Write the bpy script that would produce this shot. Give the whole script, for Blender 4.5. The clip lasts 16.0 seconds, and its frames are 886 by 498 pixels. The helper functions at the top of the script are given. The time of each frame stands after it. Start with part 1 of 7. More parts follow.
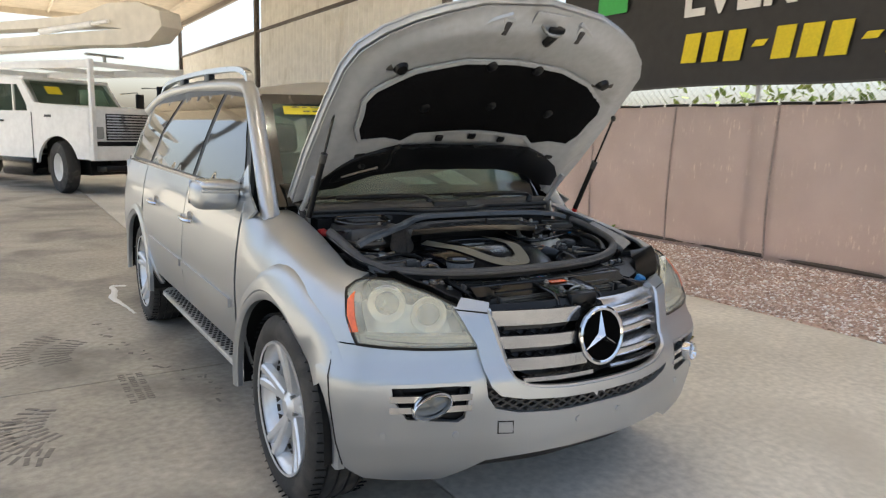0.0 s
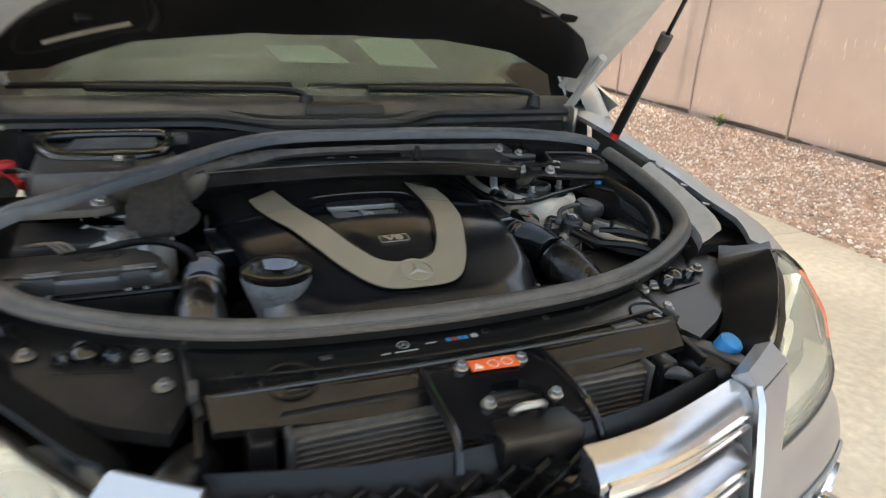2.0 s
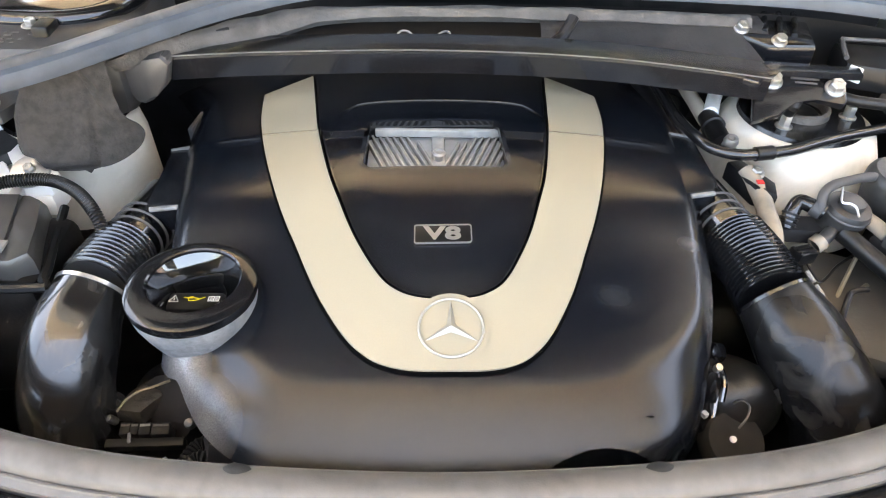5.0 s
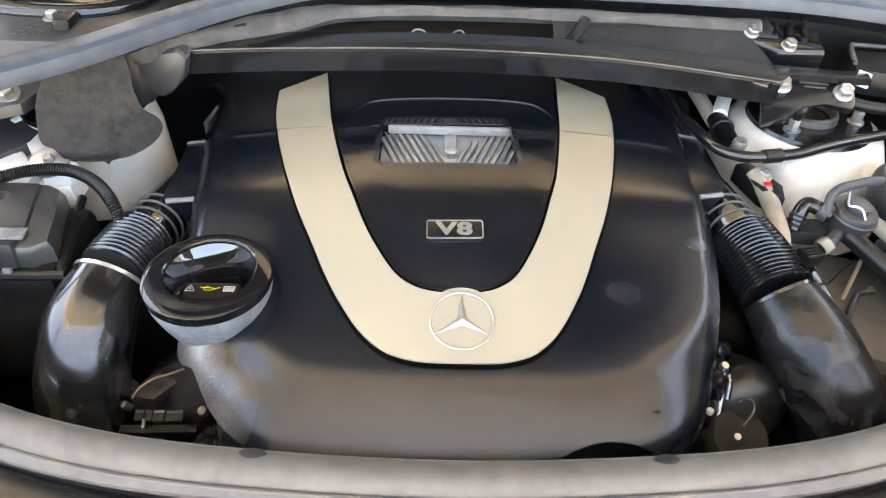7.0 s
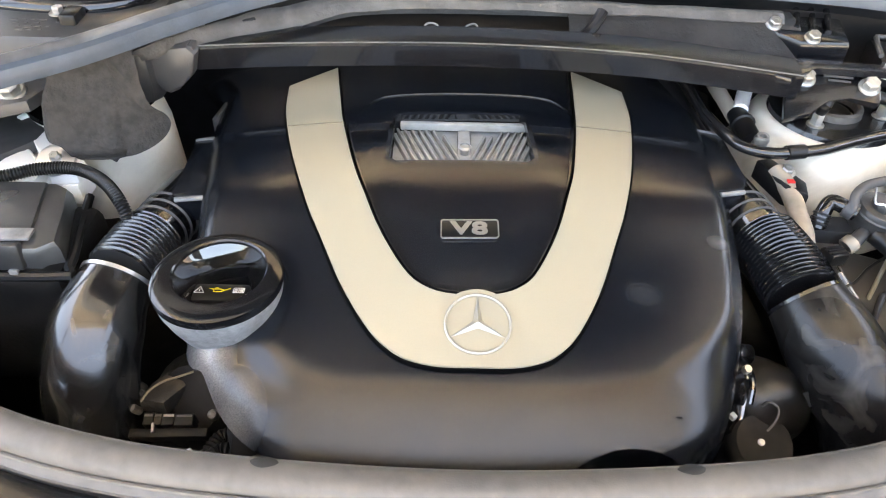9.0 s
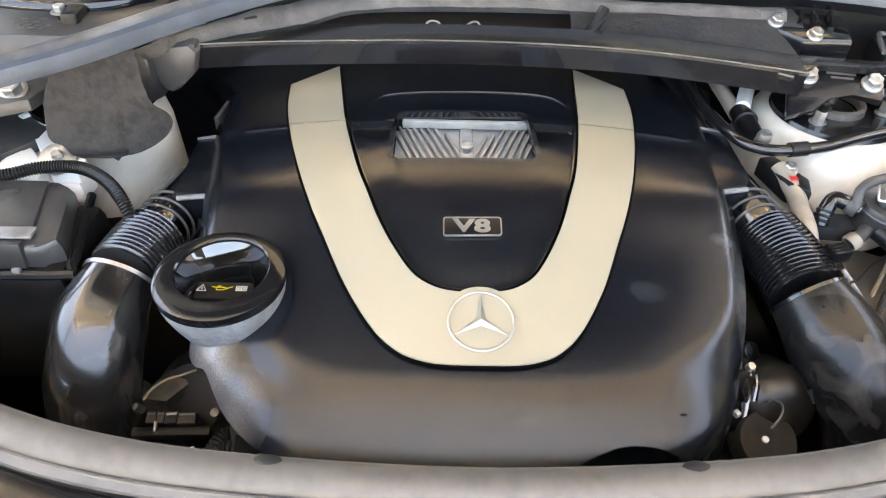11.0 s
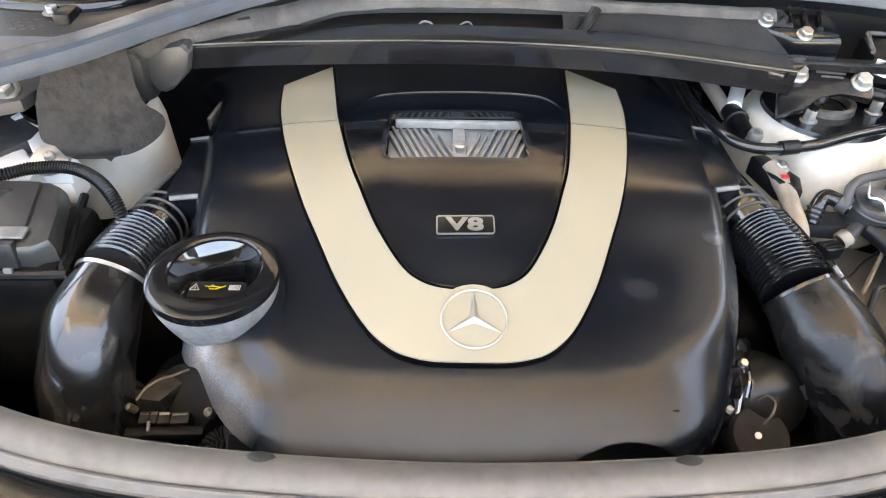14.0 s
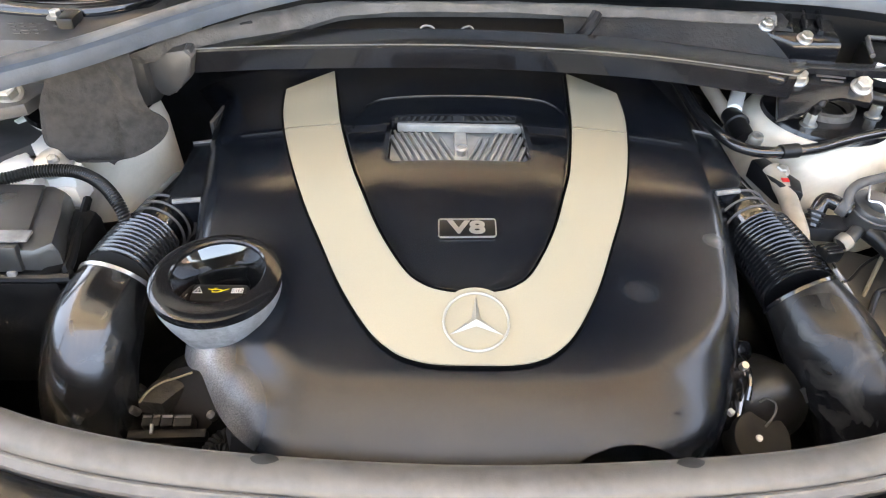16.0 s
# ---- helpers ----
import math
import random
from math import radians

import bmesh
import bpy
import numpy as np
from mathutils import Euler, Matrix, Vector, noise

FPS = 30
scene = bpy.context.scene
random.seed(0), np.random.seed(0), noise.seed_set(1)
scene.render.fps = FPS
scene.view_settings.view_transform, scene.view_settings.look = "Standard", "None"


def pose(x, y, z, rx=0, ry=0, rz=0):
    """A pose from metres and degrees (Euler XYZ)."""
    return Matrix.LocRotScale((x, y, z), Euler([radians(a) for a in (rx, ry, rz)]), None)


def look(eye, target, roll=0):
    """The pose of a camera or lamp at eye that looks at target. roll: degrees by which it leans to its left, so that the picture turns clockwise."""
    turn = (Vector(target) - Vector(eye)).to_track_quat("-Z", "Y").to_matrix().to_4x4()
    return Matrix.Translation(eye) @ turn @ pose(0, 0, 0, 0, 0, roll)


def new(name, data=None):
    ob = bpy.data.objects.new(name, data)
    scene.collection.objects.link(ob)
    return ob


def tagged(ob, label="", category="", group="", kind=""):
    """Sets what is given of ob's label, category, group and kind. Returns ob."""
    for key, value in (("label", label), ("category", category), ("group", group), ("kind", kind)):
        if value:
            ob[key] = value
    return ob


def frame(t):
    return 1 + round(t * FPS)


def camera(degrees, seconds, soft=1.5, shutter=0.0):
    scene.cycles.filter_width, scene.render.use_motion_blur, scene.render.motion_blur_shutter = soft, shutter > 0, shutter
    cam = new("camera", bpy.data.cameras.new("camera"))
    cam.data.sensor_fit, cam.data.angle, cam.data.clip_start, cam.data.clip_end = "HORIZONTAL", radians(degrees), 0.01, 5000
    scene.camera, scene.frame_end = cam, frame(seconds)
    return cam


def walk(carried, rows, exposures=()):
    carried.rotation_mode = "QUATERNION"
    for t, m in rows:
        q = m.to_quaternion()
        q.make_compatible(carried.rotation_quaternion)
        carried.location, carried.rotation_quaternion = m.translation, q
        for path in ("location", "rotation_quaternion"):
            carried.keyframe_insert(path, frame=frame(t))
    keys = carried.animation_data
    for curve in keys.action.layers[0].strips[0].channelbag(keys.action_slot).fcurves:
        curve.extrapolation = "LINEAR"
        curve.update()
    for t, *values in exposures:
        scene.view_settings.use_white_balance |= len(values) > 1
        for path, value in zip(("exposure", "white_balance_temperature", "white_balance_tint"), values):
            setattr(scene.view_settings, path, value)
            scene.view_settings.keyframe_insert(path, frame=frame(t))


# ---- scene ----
from mathutils import geometry

cam = camera(65.1, 16.0, soft=1.1, shutter=0.4)
SKY, SUN = .13, 4.0
EXPOSURES = [(0, 1.80, 6800, 3), (1.0, 1.84, 7600, 2), (1.5, 1.92, 7750, 2), (2.0, 2.65, 7300, 0), (2.5, 3.6, 8500, -1), (3.0, 4.12, 8250, 2), (3.5, 4.33, 7800, 5), (4.0, 4.52, 7600, 6), (16, 4.52, 7600, 6)]
PATH = [
    (0, (-1.821, -1.722, 1.502), (-0.755, -0.063, 1.171), 1.6),
    (0.5, (-1.491, -1.408, 1.484), (-0.483, 0.273, 1.087), 2.3),
    (1, (-1.12, -1.096, 1.464), (-0.14, 0.579, 0.982), 2.3),
    (1.5, (-0.758, -0.811, 1.46), (0.051, 0.92, 0.868), 3.5),
    (2, (-0.445, -0.478, 1.459), (0.356, 1.207, 0.737), 4.2),
    (2.5, (-0.181, -0.246, 1.435), (0.229, 1.474, 0.502), 4.1),
    (3, (-0.107, -0.048, 1.449), (0.094, 1.625, 0.371), 2.1),
    (3.5, (-0.073, 0.085, 1.44), (0.075, 1.676, 0.238), 2.5),
    (4, (-0.023, 0.141, 1.43), (0.003, 1.689, 0.164), 0.1),
    (4.5, (-0.021, 0.142, 1.434), (0.032, 1.659, 0.132), 1.5),
    (7, (-0.03, 0.128, 1.438), (0.02, 1.648, 0.139), 2.5),
    (7.5, (-0.037, 0.134, 1.437), (-0.007, 1.673, 0.159), 3.2),
    (8, (-0.036, 0.136, 1.436), (0.013, 1.679, 0.165), 2.7),
    (8.5, (-0.035, 0.14, 1.433), (-0.008, 1.665, 0.139), 1.6),
    (9, (-0.036, 0.146, 1.432), (-0.009, 1.652, 0.117), 1.9),
    (11.5, (-0.038, 0.145, 1.429), (-0.013, 1.652, 0.115), 1.7),
    (12, (-0.038, 0.144, 1.429), (-0.009, 1.654, 0.118), 1.8),
    (12.5, (-0.038, 0.14, 1.43), (-0.006, 1.655, 0.124), 1.7),
    (13, (-0.037, 0.138, 1.43), (0.0, 1.654, 0.125), 1.8),
    (13.5, (-0.037, 0.139, 1.427), (0.003, 1.651, 0.119), 2.1),
    (14, (-0.036, 0.14, 1.425), (0.003, 1.656, 0.122), 1.8),
    (14.5, (-0.037, 0.14, 1.426), (0.005, 1.657, 0.123), 1.8),
    (15, (-0.035, 0.137, 1.427), (0.008, 1.658, 0.128), 1.5),
    (15.5, (-0.037, 0.138, 1.427), (-0.003, 1.659, 0.128), 1.5),
    (16, (-0.038, 0.138, 1.427), (0.001, 1.66, 0.13), 1.8),
]
walk(cam, [(t, look(eye, target, roll)) for t, eye, target, roll in PATH], EXPOSURES)

# ---- light: overcast daylight from the open sides of the shed ----
world = bpy.data.worlds.new("world")
scene.world = world
world.use_nodes = True
wn = world.node_tree
sky = wn.nodes.new("ShaderNodeTexSky")
sky.sky_type, sky.sun_disc = "NISHITA", False
sky.sun_elevation, sky.sun_rotation = radians(78), radians(10)
sky.air_density, sky.dust_density, sky.ozone_density = .7, 5.0, .3
wn.nodes["Background"].inputs["Strength"].default_value = SKY
wn.links.new(sky.outputs[0], wn.nodes["Background"].inputs["Color"])
sun = new("sun", bpy.data.lights.new("sun", "SUN"))
sun.data.energy, sun.data.angle, sun.data.color = SUN, radians(6), (1.0, .95, .88)
sun.matrix_world = look((.5, 3, 15), (0, 0, 0))


# ---- materials ----
def mat(name, col, rough=.5, metal=0.0, var=.12, scale=40.0, bump=0.0, bscale=200.0, coat=0.0, col2=None, big=3.0, spec=.5,
        stain=None, stain_at=(.55, .7), trans=0.0, alpha=1.0, rough_var=.1):
    """A procedural surface: base colour varied at two scales, roughness wear and fine relief."""
    m = bpy.data.materials.new(name)
    m.use_nodes = True
    nt = m.node_tree
    b = nt.nodes["Principled BSDF"]
    tc = nt.nodes.new("ShaderNodeTexCoord")
    n1, n2 = nt.nodes.new("ShaderNodeTexNoise"), nt.nodes.new("ShaderNodeTexNoise")
    n1.inputs["Scale"].default_value, n1.inputs["Detail"].default_value = scale, 6
    n2.inputs["Scale"].default_value, n2.inputs["Detail"].default_value = big, 4
    for n in (n1, n2):
        nt.links.new(tc.outputs["Object"], n.inputs["Vector"])
    add = nt.nodes.new("ShaderNodeMath")
    add.operation = "MULTIPLY_ADD"
    add.inputs[1].default_value = .5
    half = nt.nodes.new("ShaderNodeMath")
    half.operation, half.inputs[1].default_value = "MULTIPLY", .5
    nt.links.new(n2.outputs["Fac"], half.inputs[0])
    nt.links.new(n1.outputs["Fac"], add.inputs[0])
    nt.links.new(half.outputs[0], add.inputs[2])
    ramp = nt.nodes.new("ShaderNodeValToRGB")
    lo = [c * (1 - 2 * var) for c in col]
    hi = list(col2) if col2 else [min(1, c * (1 + 2 * var)) for c in col]
    ramp.color_ramp.elements[0].position, ramp.color_ramp.elements[1].position = .3, .7
    ramp.color_ramp.elements[0].color, ramp.color_ramp.elements[1].color = (*lo, 1), (*hi, 1)
    nt.links.new(add.outputs[0], ramp.inputs[0])
    out = ramp.outputs[0]
    if stain:
        n3 = nt.nodes.new("ShaderNodeTexNoise")
        n3.inputs["Scale"].default_value, n3.inputs["Detail"].default_value = stain[3], 8
        n3.inputs["Distortion"].default_value = .6
        nt.links.new(tc.outputs["Object"], n3.inputs["Vector"])
        r3 = nt.nodes.new("ShaderNodeMapRange")
        r3.inputs["From Min"].default_value, r3.inputs["From Max"].default_value = stain_at
        nt.links.new(n3.outputs["Fac"], r3.inputs["Value"])
        mix = nt.nodes.new("ShaderNodeMix")
        mix.data_type = "RGBA"
        mix.inputs[7].default_value = (*stain[:3], 1)
        nt.links.new(r3.outputs[0], mix.inputs[0])
        nt.links.new(out, mix.inputs[6])
        out = mix.outputs[2]
    nt.links.new(out, b.inputs["Base Color"])
    rr = nt.nodes.new("ShaderNodeMapRange")
    rr.inputs["To Min"].default_value, rr.inputs["To Max"].default_value = max(0, rough - rough_var), min(1, rough + rough_var)
    nt.links.new(n2.outputs["Fac"], rr.inputs["Value"])
    nt.links.new(rr.outputs[0], b.inputs["Roughness"])
    b.inputs["Metallic"].default_value = metal
    b.inputs["Coat Weight"].default_value, b.inputs["Coat Roughness"].default_value = coat, .04
    b.inputs["Specular IOR Level"].default_value = spec
    b.inputs["Transmission Weight"].default_value, b.inputs["Alpha"].default_value = trans, alpha
    if bump:
        n4 = nt.nodes.new("ShaderNodeTexNoise")
        n4.inputs["Scale"].default_value, n4.inputs["Detail"].default_value = bscale, 5
        nt.links.new(tc.outputs["Object"], n4.inputs["Vector"])
        bp = nt.nodes.new("ShaderNodeBump")
        bp.inputs["Strength"].default_value, bp.inputs["Distance"].default_value = bump, .01
        nt.links.new(n4.outputs["Fac"], bp.inputs["Height"])
        nt.links.new(bp.outputs[0], b.inputs["Normal"])
    return m


PAINT = mat("silver paint", (.42, .443, .465), .36, .8, .03, 600, coat=.4, big=1.5, rough_var=.06)
PAINT_IN = mat("silver paint inside", (.44, .456, .468), .40, .35, .06, 30, coat=.2, stain=(.28, .27, .25, 6), stain_at=(.6, .85))
CHROME = mat("chrome", (.75, .75, .76), .09, 1.0, .03, 20, rough_var=.05)
SATIN = mat("satin silver", (.55, .56, .57), .3, .9, .05, 60)
RIM = mat("alloy rim", (.70, .71, .72), .32, .6, .05, 30, rough_var=.08)
BLACK = mat("black plastic", (.0055, .0055, .0057), .33, 0, .2, 60, .05, 700, stain=(.013, .0125, .012, 9), stain_at=(.55, .9), spec=.32)
GLOSS = mat("gloss black plastic", (.007, .007, .0075), .12, 0, .2, 40, coat=.3, stain=(.014, .013, .012, 7), stain_at=(.55, .95), rough_var=.08)
COVER = mat("satin black cover", (.0040, .0051, .0074), .21, 0, .12, 500, .02, 1500, stain=(.011, .0113, .0117, 6), stain_at=(.5, .8), rough_var=.05, spec=.39)
LIDM = mat("faded black lid plastic", (.034, .0332, .0325), .3, 0, .15, 60, .04, 700, stain=(.05, .048, .045, 9), spec=.7, coat=.15)
SCUTTLE = mat("dusty scuttle plastic", (.048, .0485, .049), .5, 0, .25, 25, .08, 300, stain=(.055, .054, .052, 6), stain_at=(.45, .85), spec=.3)
DUSTY = mat("dusty grey plastic", (.15, .148, .145), .4, 0, .3, 90, .06, 500, stain=(.22, .21, .20, 20), stain_at=(.5, .8))
PIANOM = mat("glossy black rim", (.006, .006, .0065), .13, 0, .2, 40, coat=.2, rough_var=.04, spec=.35)
PIANO = mat("polished black plastic", (.006, .006, .006), .05, 0, .2, 40, coat=1.0, rough_var=.03, spec=1.0)
DUCT = mat("scuffed gloss black plastic", (.009, .0085, .008), .2, 0, .2, 30, .05, 45, coat=.4, stain=(.035, .032, .029, 40), stain_at=(.5, .72), rough_var=.16, spec=.55)
DUCTW = mat("worn satin black plastic", (.008, .0075, .0072), .3, 0, .25, 30, .05, 45, stain=(.04, .037, .034, 28), stain_at=(.52, .72), rough_var=.16, spec=.32)
BELLOW = mat("dusty bellows rubber", (.020, .020, .020), .2, 0, .1, 60, stain=(.04, .039, .038, 12), spec=.9)
SEALG = mat("chalky grey rubber", (.070, .067, .064), .5, 0, .18, 70, .04, 500, stain=(.10, .095, .088, 10), stain_at=(.45, .8), spec=.45)
GRIME = mat("oily cast metal", (.010, .0092, .0085), .35, .2, .3, 30, .1, 60, stain=(.026, .023, .020, 18))
# Near-black for grimy undersides and for shade put into gaps and the tub.
VOID = mat("grimy and shade black", (.011, .0112, .012), .7, 0, .4, 30, spec=.25, stain=(.022, .021, .020, 14))
GAPM = mat("black joint", (.0025, .0025, .0025), .9, 0, .1, 60, spec=.02)
OLDPLASTIC = mat("yellowed plastic", (.16, .135, .09), .45, 0, .15, 20)
MATTE = mat("dusty black plastic", (.009, .0086, .0082), .40, 0, .25, 25, .08, 300, stain=(.017, .0155, .014, 6), stain_at=(.5, .95), spec=.32)
RUBBER = mat("rubber seal", (.015, .0155, .016), .42, 0, .2, 60, .06, 500, stain=(.032, .032, .031, 8), stain_at=(.5, .95), spec=.35)
TYRE = mat("tyre rubber", (.028, .027, .026), .75, 0, .2, 80, .1, 300, stain=(.10, .09, .08, 7), stain_at=(.5, .85))
FELT = mat("felt insulation", (.0055, .0055, .006), .95, 0, .25, 90, .5, 600, spec=.05)
BADGE = mat("pale satin badge", (.30, .285, .24), .33, .6, .05, 60)
HOSEB = mat("dull beige hose", (.26, .22, .17), .5, 0, .15, 30, stain=(.14, .12, .09, 14))
FLANGEM = mat("dusty brown insulation", (.072, .068, .063), .75, 0, .3, 30, .3, 90, stain=(.115, .106, .096, 16))
SEAMM = mat("shaded champagne seam", (.15, .13, .09), .5, 0, .05, 60)
CAPM = mat("mid grey moulded plastic", (.05, .049, .048), .45, 0, .2, 30, .05, 400, stain=(.075, .072, .07, 12))
SKIRTM = mat("dust-speckled plastic", (.19, .188, .187), .42, 0, .3, 90, .12, 500, stain=(.28, .275, .27, 130), stain_at=(.5, .7))
SEALW = mat("bleached grey rubber", (.105, .104, .102), .5, 0, .2, 50, .05, 400, stain=(.16, .158, .152, 14), spec=.3)
SHELF = mat("dull khaki paint", (.045, .041, .033), .6, 0, .15, 20, .05, 200)
HEATPAD = mat("dusty heat shield mat", (.030, .0275, .0255), .8, 0, .25, 120, .25, 260, stain=(.046, .041, .036, 22), stain_at=(.5, .8), spec=.25)
DARKPAD = mat("dark felt mat", (.046, .0455, .045), .75, 0, .3, 18, .3, 90, stain=(.075, .072, .068, 8), stain_at=(.5, .75))
CHAMP = mat("champagne silver trim", (.262, .235, .172), .5, 0, .03, 900, .02, 2500, rough_var=.03, spec=.35)
GREYP = mat("grey plastic", (.045, .043, .042), .5, 0, .15, 50, .05, 500, stain=(.08, .075, .07, 9))
TENSM = mat("worn black pulley", (.020, .0195, .019), .75, 0, .2, 60, spec=.1)
# Darker copy of BLACK: the shadow on low-lying parts is put into the colour.
DEEP = mat("grimy plastic darkened for shade", (.0065, .0062, .006), .45, 0, .3, 40, .05, 300, stain=(.014, .013, .012, 20), stain_at=(.5, .9), spec=.14)
PRIMERW = mat("bare pale primer", (.78, .77, .73), .45, 0, .06, 14, .05, 120, stain=(.45, .40, .33, 12), stain_at=(.62, .85))
PRIMER = mat("dusty cream primer metal", (.60, .565, .48), .5, 0, .12, 14, .06, 120, stain=(.22, .18, .13, 9), stain_at=(.52, .8))
STEEL = mat("zinc bolt", (.34, .34, .325), .36, .85, .15, 90, stain=(.3, .27, .22, 30))
DARKST = mat("black painted steel", (.007, .007, .008), .17, 0, .2, 40, coat=.3, stain=(.020, .0195, .019, 14), stain_at=(.55, .8), spec=.35)
SLAMM = mat("satin black panel", (.0075, .0078, .0075), .24, 0, .2, 40, stain=(.015, .0145, .0135, 9), stain_at=(.55, .9), rough_var=.1, spec=.36)
CASTD = mat("brown-stained cast metal", (.030, .027, .023), .45, .3, .3, 60, .2, 150, stain=(.06, .05, .04, 30))
CASTAL = mat("dirty cast aluminium", (.10, .09, .078), .5, .6, .25, 40, .3, 150, stain=(.09, .075, .06, 12))
RED = mat("red plastic", (.45, .02, .02), .4, 0, .15, 40)
BLUE = mat("blue plastic", (.03, .22, .5), .4, 0, .1, 40)
PRINTW = mat("faded white print", (.30, .30, .29), .5, 0, .15, 60)
LAMPTOP = mat("dusty grey-black panel", (.015, .0148, .014), .34, 0, .2, 30, .06, 300, stain=(.028, .0265, .024, 12), spec=.5)
ORANGE = mat("orange label", (.75, .13, .03), .5, 0, .05, 60)
WHITE = mat("white label", (.72, .72, .70), .5, 0, .06, 60)
YELLOW = mat("yellow paint", (.72, .58, .02), .6, 0, .08, 30)
AIRBOX = mat("dull moulded plastic", (.036, .035, .034), .40, 0, .2, 40, .05, 500, stain=(.056, .053, .049, 10), spec=.5)
AMBER = mat("amber reflector", (.75, .13, .03), .25, 0, .12, 90, coat=.6)
CREAMPIPE = mat("beige hose", (.47, .40, .31), .5, 0, .12, 30)
DOORGLASS = mat("tinted glass", (.012, .014, .014), .03, 0, .05, 5, spec=1.0, rough_var=.01)
REFLECT = mat("headlamp reflector", (.84, .84, .80), .3, .45, .08, 30)
SLAT = mat("brushed dark silver slat", (.46, .46, .47), .2, .9, .08, 60)
RADT = mat("dusty cooling tube", (.13, .118, .10), .5, .4, .2, 60, stain=(.15, .13, .11, 20))
BOARDM = mat("dull aluminium tread", (.50, .50, .49), .42, .5, .12, 40, .05, 300, stain=(.30, .28, .25, 9), stain_at=(.55, .8))
BULB = mat("projector lens", (.10, .11, .11), .05, 0, .05, 30, spec=1.0)
WORNV = mat("grey worn plastic", (.024, .0235, .023), .38, 0, .2, 40, .05, 300, stain=(.05, .046, .042, 14), spec=.45)
WINM = mat("clear window plastic", (.29, .29, .275), .2, .1, .15, 60, spec=.7)
CLEAR = mat("clear plastic", (.36, .37, .36), .12, .1, .1, 80, spec=.9)
FIN = mat("radiator fins", (.10, .092, .08), .5, .6, .3, 60, .3, 900)


def specks(m, col, scale, size, share=.5):
    """Scattered dust grains of their own size over a material, denser in patches."""
    nt = m.node_tree
    b = nt.nodes["Principled BSDF"]
    src = b.inputs["Base Color"].links[0].from_socket
    tc, vor, ns = (nt.nodes.new("ShaderNodeTex" + k) for k in ("Coord", "Voronoi", "Noise"))
    vor.inputs["Scale"].default_value, ns.inputs["Scale"].default_value = scale, 14
    less, more, mul = (nt.nodes.new("ShaderNodeMath") for _ in range(3))
    less.operation, more.operation, mul.operation = "LESS_THAN", "GREATER_THAN", "MULTIPLY"
    less.inputs[1].default_value, more.inputs[1].default_value = size, 1 - share
    mix = nt.nodes.new("ShaderNodeMix")
    mix.data_type = "RGBA"
    mix.inputs[7].default_value = (*col, 1)
    nt.links.new(tc.outputs["Object"], vor.inputs["Vector"])
    nt.links.new(tc.outputs["Object"], ns.inputs["Vector"])
    nt.links.new(vor.outputs["Distance"], less.inputs[0])
    nt.links.new(ns.outputs["Fac"], more.inputs[0])
    nt.links.new(less.outputs[0], mul.inputs[0])
    nt.links.new(more.outputs[0], mul.inputs[1])
    nt.links.new(mul.outputs[0], mix.inputs[0])
    nt.links.new(src, mix.inputs[6])
    nt.links.new(mix.outputs[2], b.inputs["Base Color"])


def dust_shine_patch(m, at, radius, col, share):
    """A pale ragged-edged patch in the colour, for settled dust and for painted highlights."""
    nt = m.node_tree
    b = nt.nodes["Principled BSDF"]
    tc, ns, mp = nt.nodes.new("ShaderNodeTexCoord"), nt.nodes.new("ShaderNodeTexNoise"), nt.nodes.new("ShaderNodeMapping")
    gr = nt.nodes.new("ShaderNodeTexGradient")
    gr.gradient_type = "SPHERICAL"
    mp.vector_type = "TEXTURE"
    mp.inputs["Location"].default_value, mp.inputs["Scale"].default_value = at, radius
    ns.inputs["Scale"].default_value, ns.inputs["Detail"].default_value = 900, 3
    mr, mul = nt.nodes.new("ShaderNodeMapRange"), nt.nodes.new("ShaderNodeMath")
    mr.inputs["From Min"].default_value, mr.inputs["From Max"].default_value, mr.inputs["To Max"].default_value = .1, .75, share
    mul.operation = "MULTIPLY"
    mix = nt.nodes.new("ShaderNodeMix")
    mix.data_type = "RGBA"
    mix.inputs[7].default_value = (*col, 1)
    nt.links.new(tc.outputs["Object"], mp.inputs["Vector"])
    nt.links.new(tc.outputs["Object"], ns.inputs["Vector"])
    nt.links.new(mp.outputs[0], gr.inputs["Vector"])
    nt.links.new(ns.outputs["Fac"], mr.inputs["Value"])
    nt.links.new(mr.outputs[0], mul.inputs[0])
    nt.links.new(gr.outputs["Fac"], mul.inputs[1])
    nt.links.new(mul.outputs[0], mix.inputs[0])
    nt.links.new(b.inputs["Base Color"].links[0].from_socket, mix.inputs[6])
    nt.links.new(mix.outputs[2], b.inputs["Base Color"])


# Dust smudges, plus bright reflections on lobe and right edge painted as pale colour.
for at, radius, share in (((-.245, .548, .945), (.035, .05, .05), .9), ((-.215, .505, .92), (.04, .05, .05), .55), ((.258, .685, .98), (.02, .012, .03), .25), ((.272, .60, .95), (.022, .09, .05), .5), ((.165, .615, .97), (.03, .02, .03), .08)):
    dust_shine_patch(COVER, at, radius, (.30, .296, .293), share)
# Painted highlight on the lobe's crest below the filler cup.
dust_shine_patch(COVER, (-.247, .553, .958), (.020, .030, .03), (.62, .615, .61), .9)
specks(COVER, (.05, .05, .048), 90, .03, .44)
specks(DARKST, (.05, .049, .046), 150, .05, .45)


